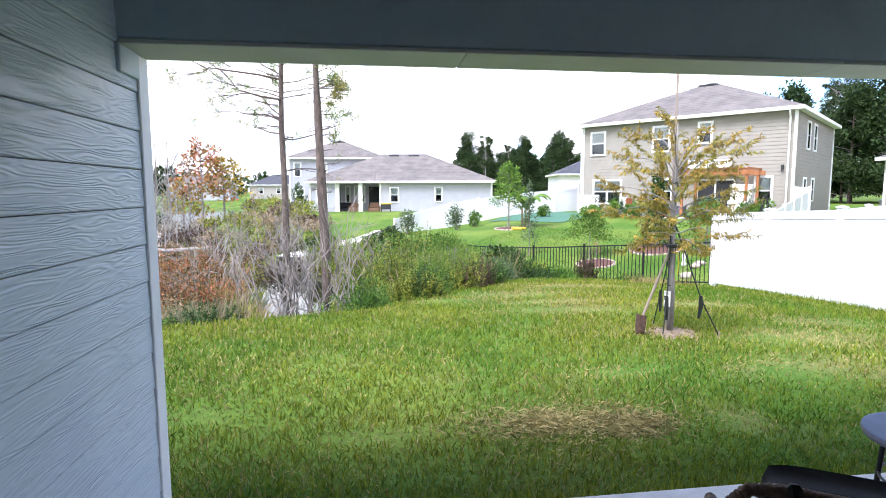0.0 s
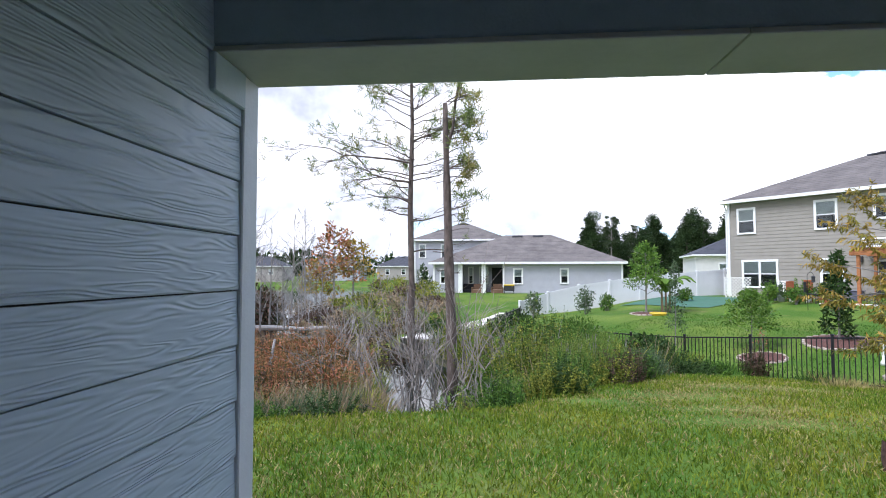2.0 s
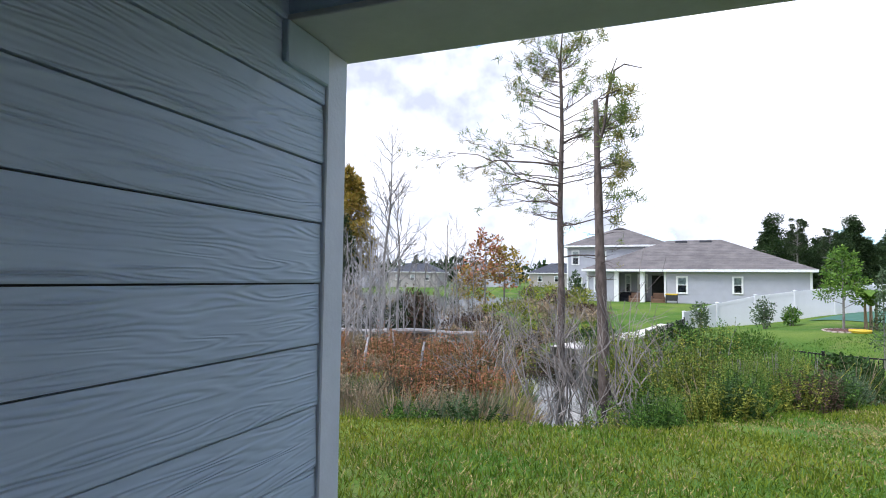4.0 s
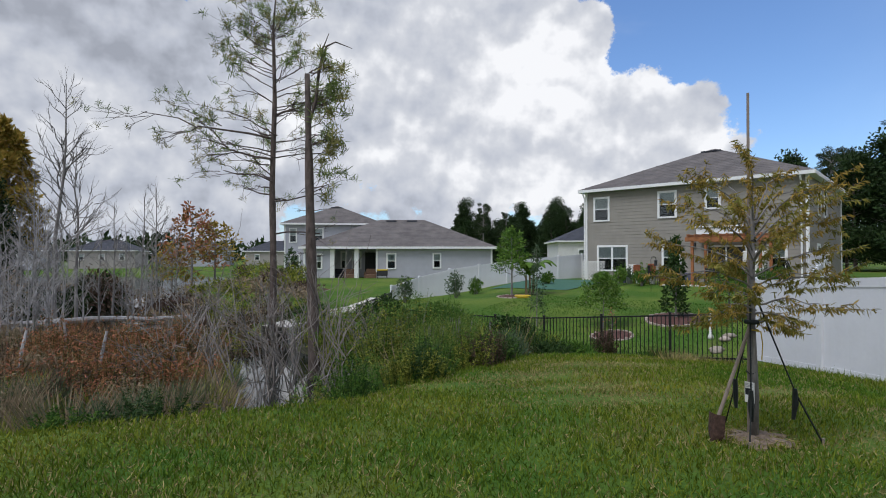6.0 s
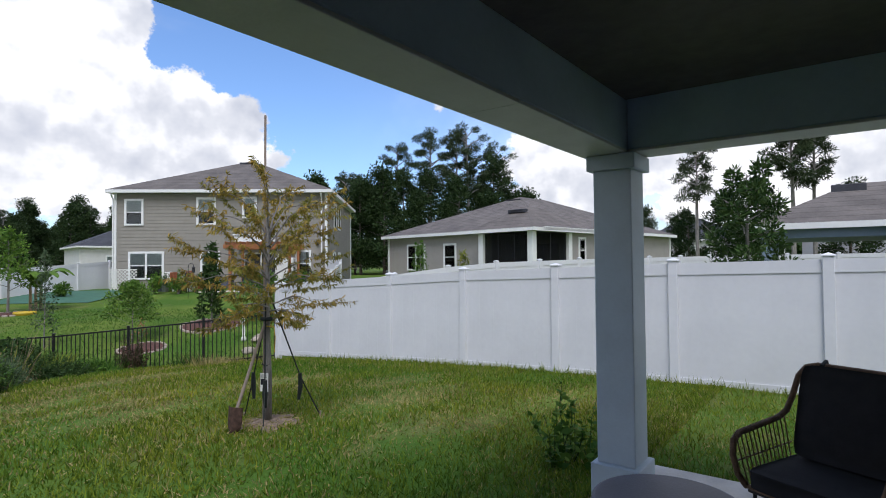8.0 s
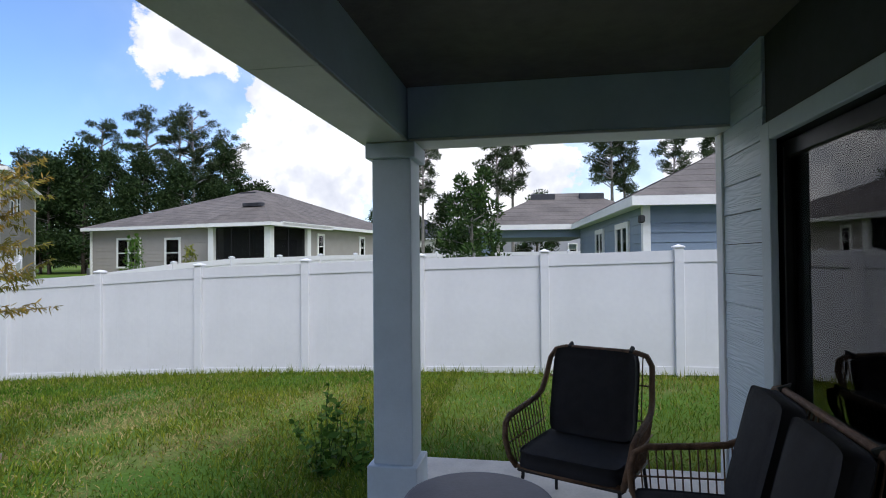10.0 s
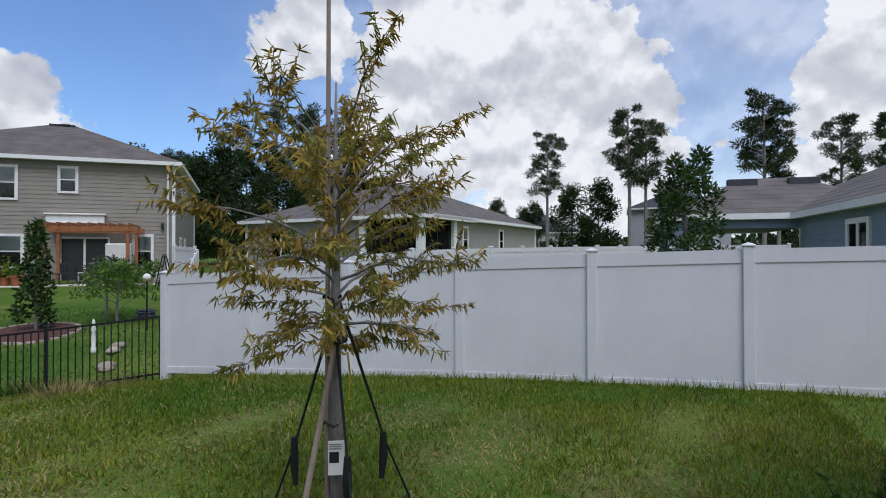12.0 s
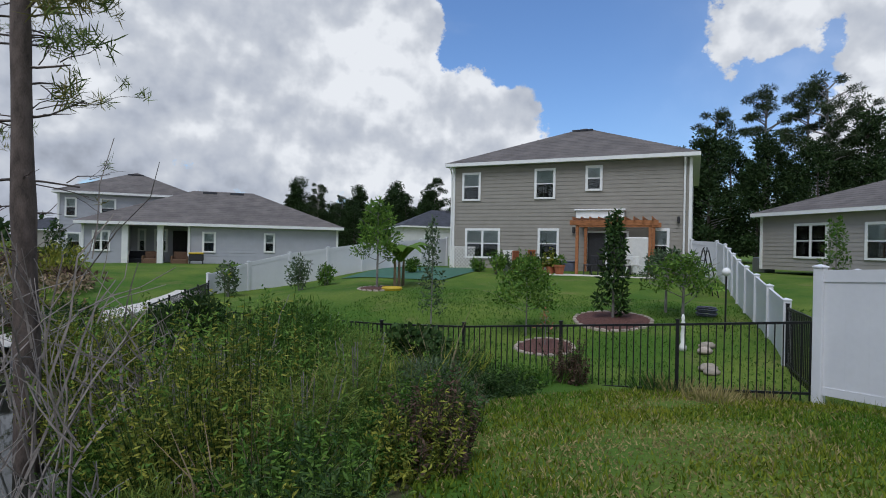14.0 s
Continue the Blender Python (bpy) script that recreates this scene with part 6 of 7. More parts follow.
    for x, y, r, h in ((1.5, 12.6, 0.5, 1.25), (2.3, 13.9, 0.6, 1.4), (0.6, 13.9, 0.6, 1.5), (1.0, 15.2, 0.7, 1.6), (2.9, 15.9, 0.6, 1.3), (0.3, 12.4, 0.45, 1.0), (3.3, 14.9, 0.45, 0.9)):
        bush("fennel_plume", x, y, r, h, LEAF_PLUME, "feathery bright green weed plume on the bank", 2600, 0.10, 0.007, 14, group="bank plumes")
    for k in range(26):
        x, y = rng.uniform(-0.6, 4.2), rng.uniform(11.5, 17.0)
        if not 0.6 < bank(x, y) < 4.5 or (x - 8.58) * 0.8 + (y - 12.7) * 0.6 > -0.6:
            continue
        tall_grass("dry_stalks", x, y, rng.uniform(0.15, 0.35), rng.uniform(1.0, 1.7), (LEAF_TAN, LEAF_OLIVE)[k % 2], ("pale dry stalks above the bank weeds", "yellow-green stalks above the bank weeds")[k % 2], 26, 0.011, "bank stalks")
    for k in range(46):
        f, off = rng.uniform(0.02, 1.0), rng.uniform(-0.9, 0.25) if k % 2 else rng.uniform(-0.35, 0.1)
        x, y = 8.5 - 8.75 * f + 0.8 * off, 12.75 + 11.7 * f + 0.6 * off
        if bank(x, y) > 4.5:
            continue
        mat, label = ((LEAF_MID, "green tall grass under the iron fence"), (LEAF_DARKGREEN, "dark tall grass under the iron fence"), (STRAW, "dry straw grass under the iron fence"))[int(rng.choice([0, 1, 2], p=[0.5, 0.2, 0.3]))]
        tall_grass("tall_grass", x, y, rng.uniform(0.25, 0.5), rng.uniform(0.18, 0.4) * (1 + 0.8 * f), mat, label, 150, 0.014, "fence grass")
    for x, y, r, h, mat, label in ((4.7, 14.7, 0.45, 0.45, LEAF_DARKGREEN, "dark leafy weeds at the iron fence"), (5.4, 15.3, 0.4, 0.4, LEAF_MID, "green leafy weeds at the iron fence"), (4.2, 15.5, 0.7, 0.9, LEAF_DARKGREEN, "dark leafy weeds on the bank"), (3.4, 14.1, 0.5, 0.6, LEAF_GREYGREEN, "grey-green feathery weeds at the lawn edge"), (2.6, 13.2, 0.5, 0.8, LEAF_MID, "green leafy weeds at the lawn edge"), (6.35, 15.3, 0.3, 0.8, LEAF_BROWN, "dry brown shrub against the iron fence"), (4.6, 16.9, 0.5, 0.8, LEAF_DARKGREEN, "dark broad-leaved shrub against the iron fence")):
        weeds("weed_clump", x, y, r, h, mat, label, int(50 + 110 * r * r), 48, 0.06, 0.018, group="fence weeds")
    for x, y, n, s, h in ((0.0, 12.9, 9, 0.9, 1.2), (-1.8, 12.3, 9, 1.0, 1.3), (0.9, 15.2, 8, 0.8, 1.4), (3.9, 16.6, 6, 0.5, 0.9)):
        thicket(x, y, n, s, h, "dry brown weed stalks on the bank", BARK_GREY, "dead_weeds")


LEAF_DARKGREEN = material("dark_green_leaf", (0.045, 0.085, 0.024), 0.5, 0.35, 1.0, per_island=0.4, through=0.2)


def build_grass():
    """Blades over the near lawn: green, and straw where the lawn is worn."""
    spots = ((1.45, 4.05, 0.75, 0.3), (2.05, 3.95, 0.45, 0.26), (0.1, 4.0, 0.55, 0.14), (-1.25, 4.5, 0.35, 0.2), (2.4, 5.0, 0.6, 0.16), (2.95, 3.9, 0.3, 0.2), (6.5, 6.9, 1.0, 0.5), (4.3, 4.9, 0.9, 0.4), (5.4, 6.0, 1.2, 0.5), (3.2, 8.3, 1.6, 0.5), (5.6, 8.6, 1.2, 0.5), (6.6, 4.4, 0.8, 0.35), (2.9, 10.4, 1.5, 0.7), (4.7, 11.7, 1.7, 0.7), (6.4, 13.2, 1.5, 0.35), (4.6, 14.6, 0.9, 0.4), (1.6, 9.7, 1.2, 0.35), (3.1, 12.6, 0.8, 0.3), (3.0, 9.2, 1.5, 0.4), (5.1, 4.6, 0.6, 0.3))
    n = 230000
    x = rng.uniform(-6.5, 8.5, n)
    y = 2.9 + 11.5 * rng.random(n) ** 1.35
    ok = (bank(x, y) < 0.25) & ((x - 8.58) * 0.8 + (y - 12.7) * 0.6 < 0.1) & ~((x > 3.7) & (x < 4.9) & (y < 3.0)) & (np.hypot(x - 3.78, y - 6.38) > 0.24 + 0.12 * rng.random(n))
    ok &= ~((x < LEFT) & (y < 3.2))
    x, y = x[ok], y[ok]
    n2 = 16000
    xr, yr = rng.uniform(4.75, 8.5, n2), rng.uniform(-1.5, 3.2, n2)
    x, y = np.concatenate([x, xr]), np.concatenate([y, yr])
    worn = np.zeros(len(x))
    for sx, sy, rx, ry in spots:
        q = np.hypot((x - sx) / rx, (y - sy) / ry)
        worn = np.maximum(worn, np.clip(1.25 - q, 0, 1))
    patch = 0.5 + 0.5 * np.sin(x * 1.7 + 2.1 * np.sin(y * 0.9)) * np.cos(y * 1.3 + 1.4 * np.sin(x * 0.7))
    straw = rng.random(len(x)) < 0.08 + 0.66 * worn + 0.30 * patch
    z = ground(x, y)
    for pick, name, mat, label in ((~straw, "lawn_grass", GRASS, "green coarse lawn grass"), (straw, "dry_grass", STRAW, "dry straw-coloured grass in worn lawn patches")):
        k = int(pick.sum())
        p = np.stack([x[pick], y[pick], z[pick] - 0.005], 1)
        far = np.clip((y[pick] - 3) / 9, 0, 1)
        way = rng.normal(size=(k, 3)) * 0.38 + np.array((0, 0, 1.0))
        tall = (0.032 + 0.04 * rng.random(k)) * (1.0 + 0.4 * patch[pick]) * (1 - 0.65 * worn[pick])
        if mat is STRAW:
            tall *= 0.75
            way[:, 2] = 0.6
        m = Mesh()
        m.blades(p, way, tall, 0.006 + 0.004 * rng.random(k) + 0.008 * far, rng.normal(size=(k, 3)) * 0.018)
        tagged(make(name, m, mat), label, "grass", kind="stuff")
    n = 2200
    m = Mesh()
    for sx, sy, rx, ry in spots[:2] + ((3.78, 6.38, 0.3, 0.3),):
        k = int(n * (1.0 if rx * ry > 0.1 else 0.5))
        q, a = np.abs(rng.normal(size=k)) * 0.6, rng.random(k) * 6.28
        x, y = sx + rx * q * np.cos(a) + rng.normal(size=k) * 0.04, sy + ry * q * np.sin(a) + rng.normal(size=k) * 0.04
        m.blades(np.stack([x, y, ground(x, y) + 0.012 + 0.03 * rng.random(k)], 1), rng.normal(size=(k, 3)) * np.array((1, 1, 0.22)), 0.04 + 0.05 * rng.random(k), 0.006 + 0.006 * rng.random(k))
    tagged(make("thatch", m, STRAW), "flat brown thatch in worn lawn patches", "grass", kind="stuff")
    n = 60000
    x, y = rng.uniform(-1, 16, n), rng.uniform(12.5, 28, n)
    iron = (x - 8.58) * 0.8 + (y - 12.7) * 0.6
    side = (x - 8.58) * 0.6 - (y - 12.7) * 0.8
    ok = (iron > 0.05) & (iron < 9) & (side < 0.9) & (side > -11.5) & (np.hypot(x - 10.29, y - 18.62) > 0.95) & (np.hypot(x - 7.75, y - 17.95) > 0.65)
    x, y = x[ok], y[ok]
    m = Mesh()
    m.blades(np.stack([x, y, ground(x, y) - 0.005], 1), rng.normal(size=(len(x), 3)) * 0.5 + np.array((0, 0, 1.0)), 0.025 + 0.045 * rng.random(len(x)), 0.012 + 0.012 * rng.random(len(x)), rng.normal(size=(len(x), 3)) * 0.02)
    tagged(make("yard_grass", m, LEAF_MID), "darker green grass in the fenced yard", "grass", kind="stuff")
    # a fringe of long grass along the fence foot, the slab and the house
    n = 5200
    x = np.concatenate([rng.uniform(8.28, 8.5, n // 2), rng.uniform(-0.9, 4.6, n // 4), rng.uniform(4.72, 4.9, n // 4)])
    y = np.concatenate([rng.uniform(-1.5, 12.6, n // 2), rng.uniform(2.9, 3.05, n // 4), rng.uniform(-1.0, 2.9, n // 4)])
    m = Mesh()
    m.blades(np.stack([x, y, ground(x, y) - 0.01], 1), rng.normal(size=(len(x), 3)) * 0.3 + np.array((0, 0, 1)), 0.06 + 0.12 * rng.random(len(x)) ** 2, np.full(len(x), 0.008), rng.normal(size=(len(x), 3)) * 0.02)
    tagged(make("edge_grass", m, GRASS), "long uncut grass at the fence foot", "grass", kind="stuff")


build_tall_pine()
build_broken_pine()
build_sapling()
build_pond_plants()
build_bank_plants()
build_woods()
build_grass()


# ---------- patio furniture ----------
def build_seat(name, x, y, turn, label, width=0.60, cushions=1, group=""):
    """Wicker armchair or bench: Y is forward, X to its side, Z up from the slab."""
    s = empty(name, pose(x, y, SLAB, 0, 0, turn), label, "chair" if cushions == 1 else "sofa", group=group)
    a = width / 2 + 0.03
    for sx in (-1, 1):
        for fy, by in ((0.27, 0.30), (-0.22, -0.27)):
            m = Mesh()
            m.tube([(sx * (a - 0.05), fy, 0.31), (sx * (a - 0.03), by, 0.0)], 0.011, 8)
            part("leg", m, BLACK_METAL, s, "black metal leg")
    m = Mesh()
    m.tube([(-a + 0.03, 0.29, 0.31), (a - 0.03, 0.29, 0.31), (a - 0.03, -0.25, 0.31), (-a + 0.03, -0.25, 0.31), (-a + 0.03, 0.29, 0.31)], 0.011, 8)
    for k in range(6):
        yy = -0.2 + 0.09 * k
        m.tube([(-a + 0.03, yy, 0.312), (a - 0.03, yy, 0.312)], 0.006, 5)
    part("seat_frame", m, BLACK_METAL, s)

    def side(sx):
        return [(sx * (a - 0.02), 0.30, 0.33), (sx * (a + 0.005), 0.34, 0.40), (sx * (a + 0.03), 0.345, 0.50), (sx * (a + 0.04), 0.32, 0.575), (sx * (a + 0.045), 0.26, 0.605),
                (sx * (a + 0.04), 0.05, 0.625), (sx * (a + 0.03), -0.10, 0.645), (sx * (a + 0.02), -0.17, 0.68), (sx * (a + 0.01), -0.215, 0.76), (sx * a, -0.27, 0.88), (sx * (a - 0.035), -0.292, 0.935), (sx * (a - 0.10), -0.30, 0.953)]
    loop = side(-1) + side(1)[::-1]
    m = Mesh()
    m.tube(loop, 0.0165, 10)
    for p, q in zip(loop, loop[1:]):
        p, q = Vector(p), Vector(q)
        n = max(1, int((q - p).length / 0.014))
        if (q - p).length > 0.4:
            n = 0
        for k in range(n):
            c = p + (q - p) * (k / n)
            d = (q - p).normalized() * 0.0035
            m.tube([c - d, c + d], 0.0182, 8, caps=False)
    m.tube([(-a + 0.02, 0.30, 0.335), (0, 0.325, 0.33), (a - 0.02, 0.30, 0.335)], 0.014, 8)
    part("wicker_rim", m, WICKER, s, "brown woven wicker rim", smooth=True)
    for sx in (-1, 1):
        m = Mesh()
        top = side(sx)
        ys = [p[1] for p in top[3:9]][::-1]
        zs = [p[2] for p in top[3:9]][::-1]
        for k in range(13):
            yy = 0.30 - 0.46 * k / 12
            zt = float(np.interp(yy, ys, zs))
            m.tube([(sx * (a - 0.02), yy * 0.95, 0.33), (sx * (a + 0.035), yy, zt)], 0.0042, 5, caps=False)
        m.tube([(sx * (a + 0.012), 0.33, 0.47), (sx * (a + 0.012), -0.2, 0.49)], 0.005, 5)
        tagged(part("side_strand", m, WICKER, s, "thin woven side strands"), kind="stuff")
    m = Mesh()
    n = int(width / 0.042)
    for k in range(n + 1):
        xx = -a + 0.06 + (2 * a - 0.12) * k / n
        m.tube([(xx, -0.25, 0.33), (xx, -0.235, 0.6), (xx, -0.297, 0.948)], 0.0042, 5, caps=False)
    for zz, yy in ((0.55, -0.232), (0.76, -0.262)):
        m.tube([(-a, yy, zz), (a, yy, zz)], 0.006, 5)
    tagged(part("back_strand", m, WICKER, s, "thin woven back strands"), kind="stuff")

    def pillow(w, d, h, name, mat_pose):
        m = Mesh()
        n = 10
        V, F = [], []
        for side_ in (1, -1):
            for i in range(n + 1):
                for j in range(n + 1):
                    u, v = i / n * 2 - 1, j / n * 2 - 1
                    edge = max(abs(u), abs(v))
                    round_ = 1 - 0.06 * (abs(u) ** 6) * (abs(v) ** 6)
                    z = h / 2 * (0.82 + 0.26 * (1 - u * u) * (1 - v * v)) if edge < 0.999 else h / 2 * 0.72
                    V.append((u * w / 2 * round_, v * d / 2 * round_, side_ * z))
        w1 = n + 1
        for s0 in (0, w1 * w1):
            for i in range(n):
                for j in range(n):
                    q = (s0 + i * w1 + j, s0 + (i + 1) * w1 + j, s0 + (i + 1) * w1 + j + 1, s0 + i * w1 + j + 1)
                    F.append(q if s0 == 0 else q[::-1])
        rim = [i * w1 for i in range(w1)] + [n * w1 + j for j in range(1, w1)] + [i * w1 + n for i in range(n - 1, -1, -1)] + [j for j in range(n - 1, 0, -1)]
        for k in range(len(rim)):
            p, q = rim[k], rim[(k + 1) % len(rim)]
            F.append((p, q, q + w1 * w1, p + w1 * w1))
        m.add(V, F)
        m.v = [mat_pose @ Vector(p) for p in m.v]
        c = part(name, m, CUSHION, s, "charcoal fabric cushion", smooth=True)
        ring = Mesh()
        pts = [mat_pose @ Vector((V[i][0] * 1.004, V[i][1] * 1.004, h * 0.36)) for i in rim] + [mat_pose @ Vector((V[rim[0]][0] * 1.004, V[rim[0]][1] * 1.004, h * 0.36))]
        ring.tube(pts, 0.004, 5)
        part("piping", ring, CUSHION, c)
        return c

    w = width / cushions
    for k in range(cushions):
        cx = -width / 2 + w * (k + 0.5)
        pillow(w - 0.012, 0.56, 0.125, "seat_cushion", pose(cx, 0.055, 0.385))
        pillow(w - 0.08, 0.53, 0.12, "back_cushion", pose(cx, -0.158, 0.705, 104, 0, 0))
    for sx in [-1, 1]:
        m = Mesh()
        m.tube([(sx * (a - 0.13), -0.275, 0.955), (sx * (a - 0.13), -0.32, 0.975), (sx * (a - 0.135), -0.33, 0.93), (sx * (a - 0.125), -0.325, 0.84)], [0.012, 0.016, 0.008, 0.005], 6)
        part("cushion_tie", m, STRAP, s, "black cushion tie")
    return s


build_seat("wicker_armchair", 3.86, 1.51, 66, "brown wicker armchair with charcoal cushions on the patio", group="patio chairs")
build_seat("wicker_armchair", 1.45, 1.38, -34, "brown wicker armchair with charcoal cushions facing the lawn", group="patio chairs")
build_seat("wicker_loveseat", 2.72, 1.03, -4, "brown wicker loveseat with two charcoal cushions by the wall", 1.02, 2)


def build_table():
    t = empty("side_table", pose(2.46, 2.0, SLAB), "round blue-grey metal side table on thin dark legs", "table")
    m = Mesh()
    m.lathe([(0.0, 0.63), (0.26, 0.63), (0.276, 0.636), (0.28, 0.648), (0.276, 0.66), (0.265, 0.663), (0.0, 0.663)], 48)
    part("tabletop", m, TABLE_TOP, t, smooth=False)
    for k in range(4):
        a = math.pi / 4 + k * math.pi / 2
        m = Mesh()
        m.tube([(0.19 * math.cos(a), 0.19 * math.sin(a), 0.63), (0.235 * math.cos(a), 0.235 * math.sin(a), 0.0)], 0.011, 8)
        part("leg", m, BLACK_METAL, t)
    m = Mesh()
    m.tube([(0.205 * math.cos(0.2618 * k), 0.205 * math.sin(0.2618 * k), 0.45) for k in range(25)], 0.006, 6)
    part("ring_brace", m, BLACK_METAL, t)


build_table()

# ---------- the lawn's own small plants ----------
weeds("rose_shrub", 4.62, 3.4, 0.30, 0.74, LEAF_MID, "small sparse leafy green shrub in bare soil", 12, 26, 0.08, 0.04)

# ---------- yard of the taupe house ----------
HOUSE_A = pose(14.18, 35.35, 0, 0, 0, -50) @ Matrix.Diagonal((0.935, 1, 1, 1))


def on_a(x, y, z=0.0):
    return HOUSE_A @ Vector((x, y, z))


def mulch_bed(x, y, r):
    z = gz(x, y)
    bed = empty("mulch_bed", pose(x, y, z), "round red mulch bed edged with pale stones", "flower bed")
    m = Mesh()
    n = 28
    V = [(0, 0, 0.07)] + [(r * math.cos(2 * math.pi * k / n), r * math.sin(2 * math.pi * k / n), gz(x + r * math.cos(2 * math.pi * k / n), y + r * math.sin(2 * math.pi * k / n)) - z + 0.03) for k in range(n)]
    m.add(V, [(0, 1 + k, 1 + (k + 1) % n) for k in range(n)])
    part("mulch", m, MULCH, bed)
    stone = Mesh()
    stone.soft(-0.095, 0.095, -0.045, 0.045, -0.04, 0.05, 0.02)
    first = None
    k = int(2 * math.pi * r / 0.23)
    for i in range(k):
        a = 2 * math.pi * i / k
        at = pose(r * math.cos(a), r * math.sin(a), gz(x + r * math.cos(a), y + r * math.sin(a)) - z, rng.normal() * 5, rng.normal() * 5, math.degrees(a) + 90 + rng.normal() * 8)
        if first is None:
            first = part("stone", stone, STONE, bed)
            first.matrix_basis = at
        else:
            repeat(first, at, bed)


mulch_bed(10.29, 18.62, 0.92)
mulch_bed(7.75, 17.95, 0.62)
mulch_bed(7.15, 27.5, 0.7)
small_tree("magnolia", 10.29, 18.62, 2.75, 0.42, LEAF_DARKGREEN, "young magnolia with dense dark glossy leaves", 0.035, 0.08, 1500, 0.13, 0.055)
small_tree("young_tree", 6.12, 20.4, 2.9, 0.34, LEAF_GREYGREEN, "thin upright young tree with small leaves", 0.02, 0.2, 700, 0.08, 0.04)
small_tree("young_tree", 7.15, 27.57, 3.3, 1.0, LEAF_LIGHT, "young tree with airy light green leaves", 0.05, 0.3, 2200, 0.12, 0.05)
small_tree("citrus_tree", 11.9, 17.9, 1.6, 0.95, LEAF_LIGHT, "small round-headed fruit tree with pale leaves", 0.04, 0.3, 1500, 0.10, 0.045)
small_tree("citrus_tree", 12.4, 18.9, 1.7, 0.7, LEAF_GREYGREEN, "small round-headed fruit tree with grey-green leaves", 0.04, 0.45, 1000, 0.10, 0.045)
small_tree("young_tree", 7.9, 18.9, 1.8, 0.85, LEAF_LIGHT, "loose yellow-green young tree", 0.02, 0.3, 2400, 0.09, 0.035)
small_tree("young_tree", 7.75, 17.95, 0.9, 0.2, LEAF_RUST, "tiny new sapling in a mulch bed", 0.012, 0.4, 60, 0.07, 0.03)
small_tree("evergreen_tree", 16.4, 3.7, 3.9, 1.2, LEAF_DARKGREEN, "dark green evergreen behind the white fence", 0.06, 0.12, 4200, 0.13, 0.05)
small_tree("young_tree", 24.6, 21.4, 2.6, 0.55, LEAF_MID, "young green tree beside the grey bungalow", 0.03, 0.15, 900, 0.11, 0.05)
small_tree("young_tree", 24.0, 18.0, 2.0, 0.4, LEAF_OLIVE, "young yellow-green tree beside the grey bungalow", 0.025, 0.15, 500, 0.11, 0.05)
small_tree("young_tree", -4.5, 38.0, 2.4, 0.75, LEAF_DARKGREEN, "small dark tree on the far lawn", 0.03, 0.12, 1000, 0.12, 0.05)
for bx, by, r, h, mat, lab in ((4.9, 30.4, 0.7, 1.5, LEAF_GREYGREEN, "loose grey-green shrub by the white fence"), (2.3, 31.6, 0.5, 1.7, LEAF_GREYGREEN, "weeping pale shrub over the fence corner"), (6.0, 30.6, 0.5, 1.1, LEAF_MID, "loose green shrub by the white fence"), (10.6, 32.3, 0.5, 0.8, LEAF_MID, "low green plant near the house")):
    bush("shrub", bx, by, r, h, mat, lab, 700, 0.12, 0.05, 10, group="yard shrubs")


def build_banana():
    x, y = 8.15, 27.8
    t = empty("banana_plant", pose(x, y, gz(x, y)), "banana plant with broad arching bright green leaves", "plant")
    m = Mesh()
    for k in range(3):
        m.tube([(0.2 * k - 0.2, 0.1 * k, 0), (0.22 * k - 0.22, 0.1 * k, 1.1)], [0.07, 0.04], 8)
    part("stem", m, LEAF_TAN, t)
    for k in range(10):
        a, ln = k * 0.68 + 0.3, rng.uniform(1.3, 1.8)
        m = Mesh()
        V, F = [], []
        for i in range(9):
            f = i / 8
            q = ln * f
            cz = 1.0 + 0.75 * math.sin(f * 2.2) * ln * 0.75 - 0.25 * f
            w = 0.26 * math.sin(math.pi * min(1, f * 0.92 + 0.06)) + 0.01
            cx, cy = math.cos(a) * q * 0.85, math.sin(a) * q * 0.85
            nx, ny = -math.sin(a) * w, math.cos(a) * w
            V += [(cx - nx, cy - ny, cz - 0.06), (cx, cy, cz), (cx + nx, cy + ny, cz - 0.06)]
        for i in range(8):
            F += [(3 * i, 3 * i + 1, 3 * i + 4, 3 * i + 3), (3 * i + 1, 3 * i + 2, 3 * i + 5, 3 * i + 4)]
        m.add(V, F)
        part("leaf", m, LEAF_LIGHT, t)


build_banana()


def build_pergola():
    p = empty("pergola", HOUSE_A @ pose(0, 0, 0), "reddish cedar pergola over the back door", "pergola")
    for x in (7.75, 11.1):
        for y in (-2.5, -0.3):
            m = Mesh()
            m.soft(x - 0.07, x + 0.07, y - 0.07, y + 0.07, 0.42, 2.85, 0.008)
            part("post", m, CEDAR, p)
    for y in (-2.5, -0.3):
        m = Mesh()
        m.soft(7.4, 11.45, y - 0.12, y - 0.075, 2.68, 2.9, 0.008)
        m.soft(7.4, 11.45, y + 0.075, y + 0.12, 2.68, 2.9, 0.008)
        part("beam", m, CEDAR, p)
    for k in range(10):
        x = 7.6 + 0.4 * k
        m = Mesh()
        m.soft(x - 0.02, x + 0.02, -2.9, -0.05, 2.902, 3.05, 0.006)
        part("rafter", m, CEDAR, p)
    s = Mesh()
    s.soft(6.4, 12.4, -3.6, -0.02, 0.2, 0.45, 0.02)
    slab = tagged(make("patio_slab", s, CONCRETE), "pale concrete patio behind the taupe house", "slab", kind="structure")
    slab.matrix_world = HOUSE_A.copy()


build_pergola()


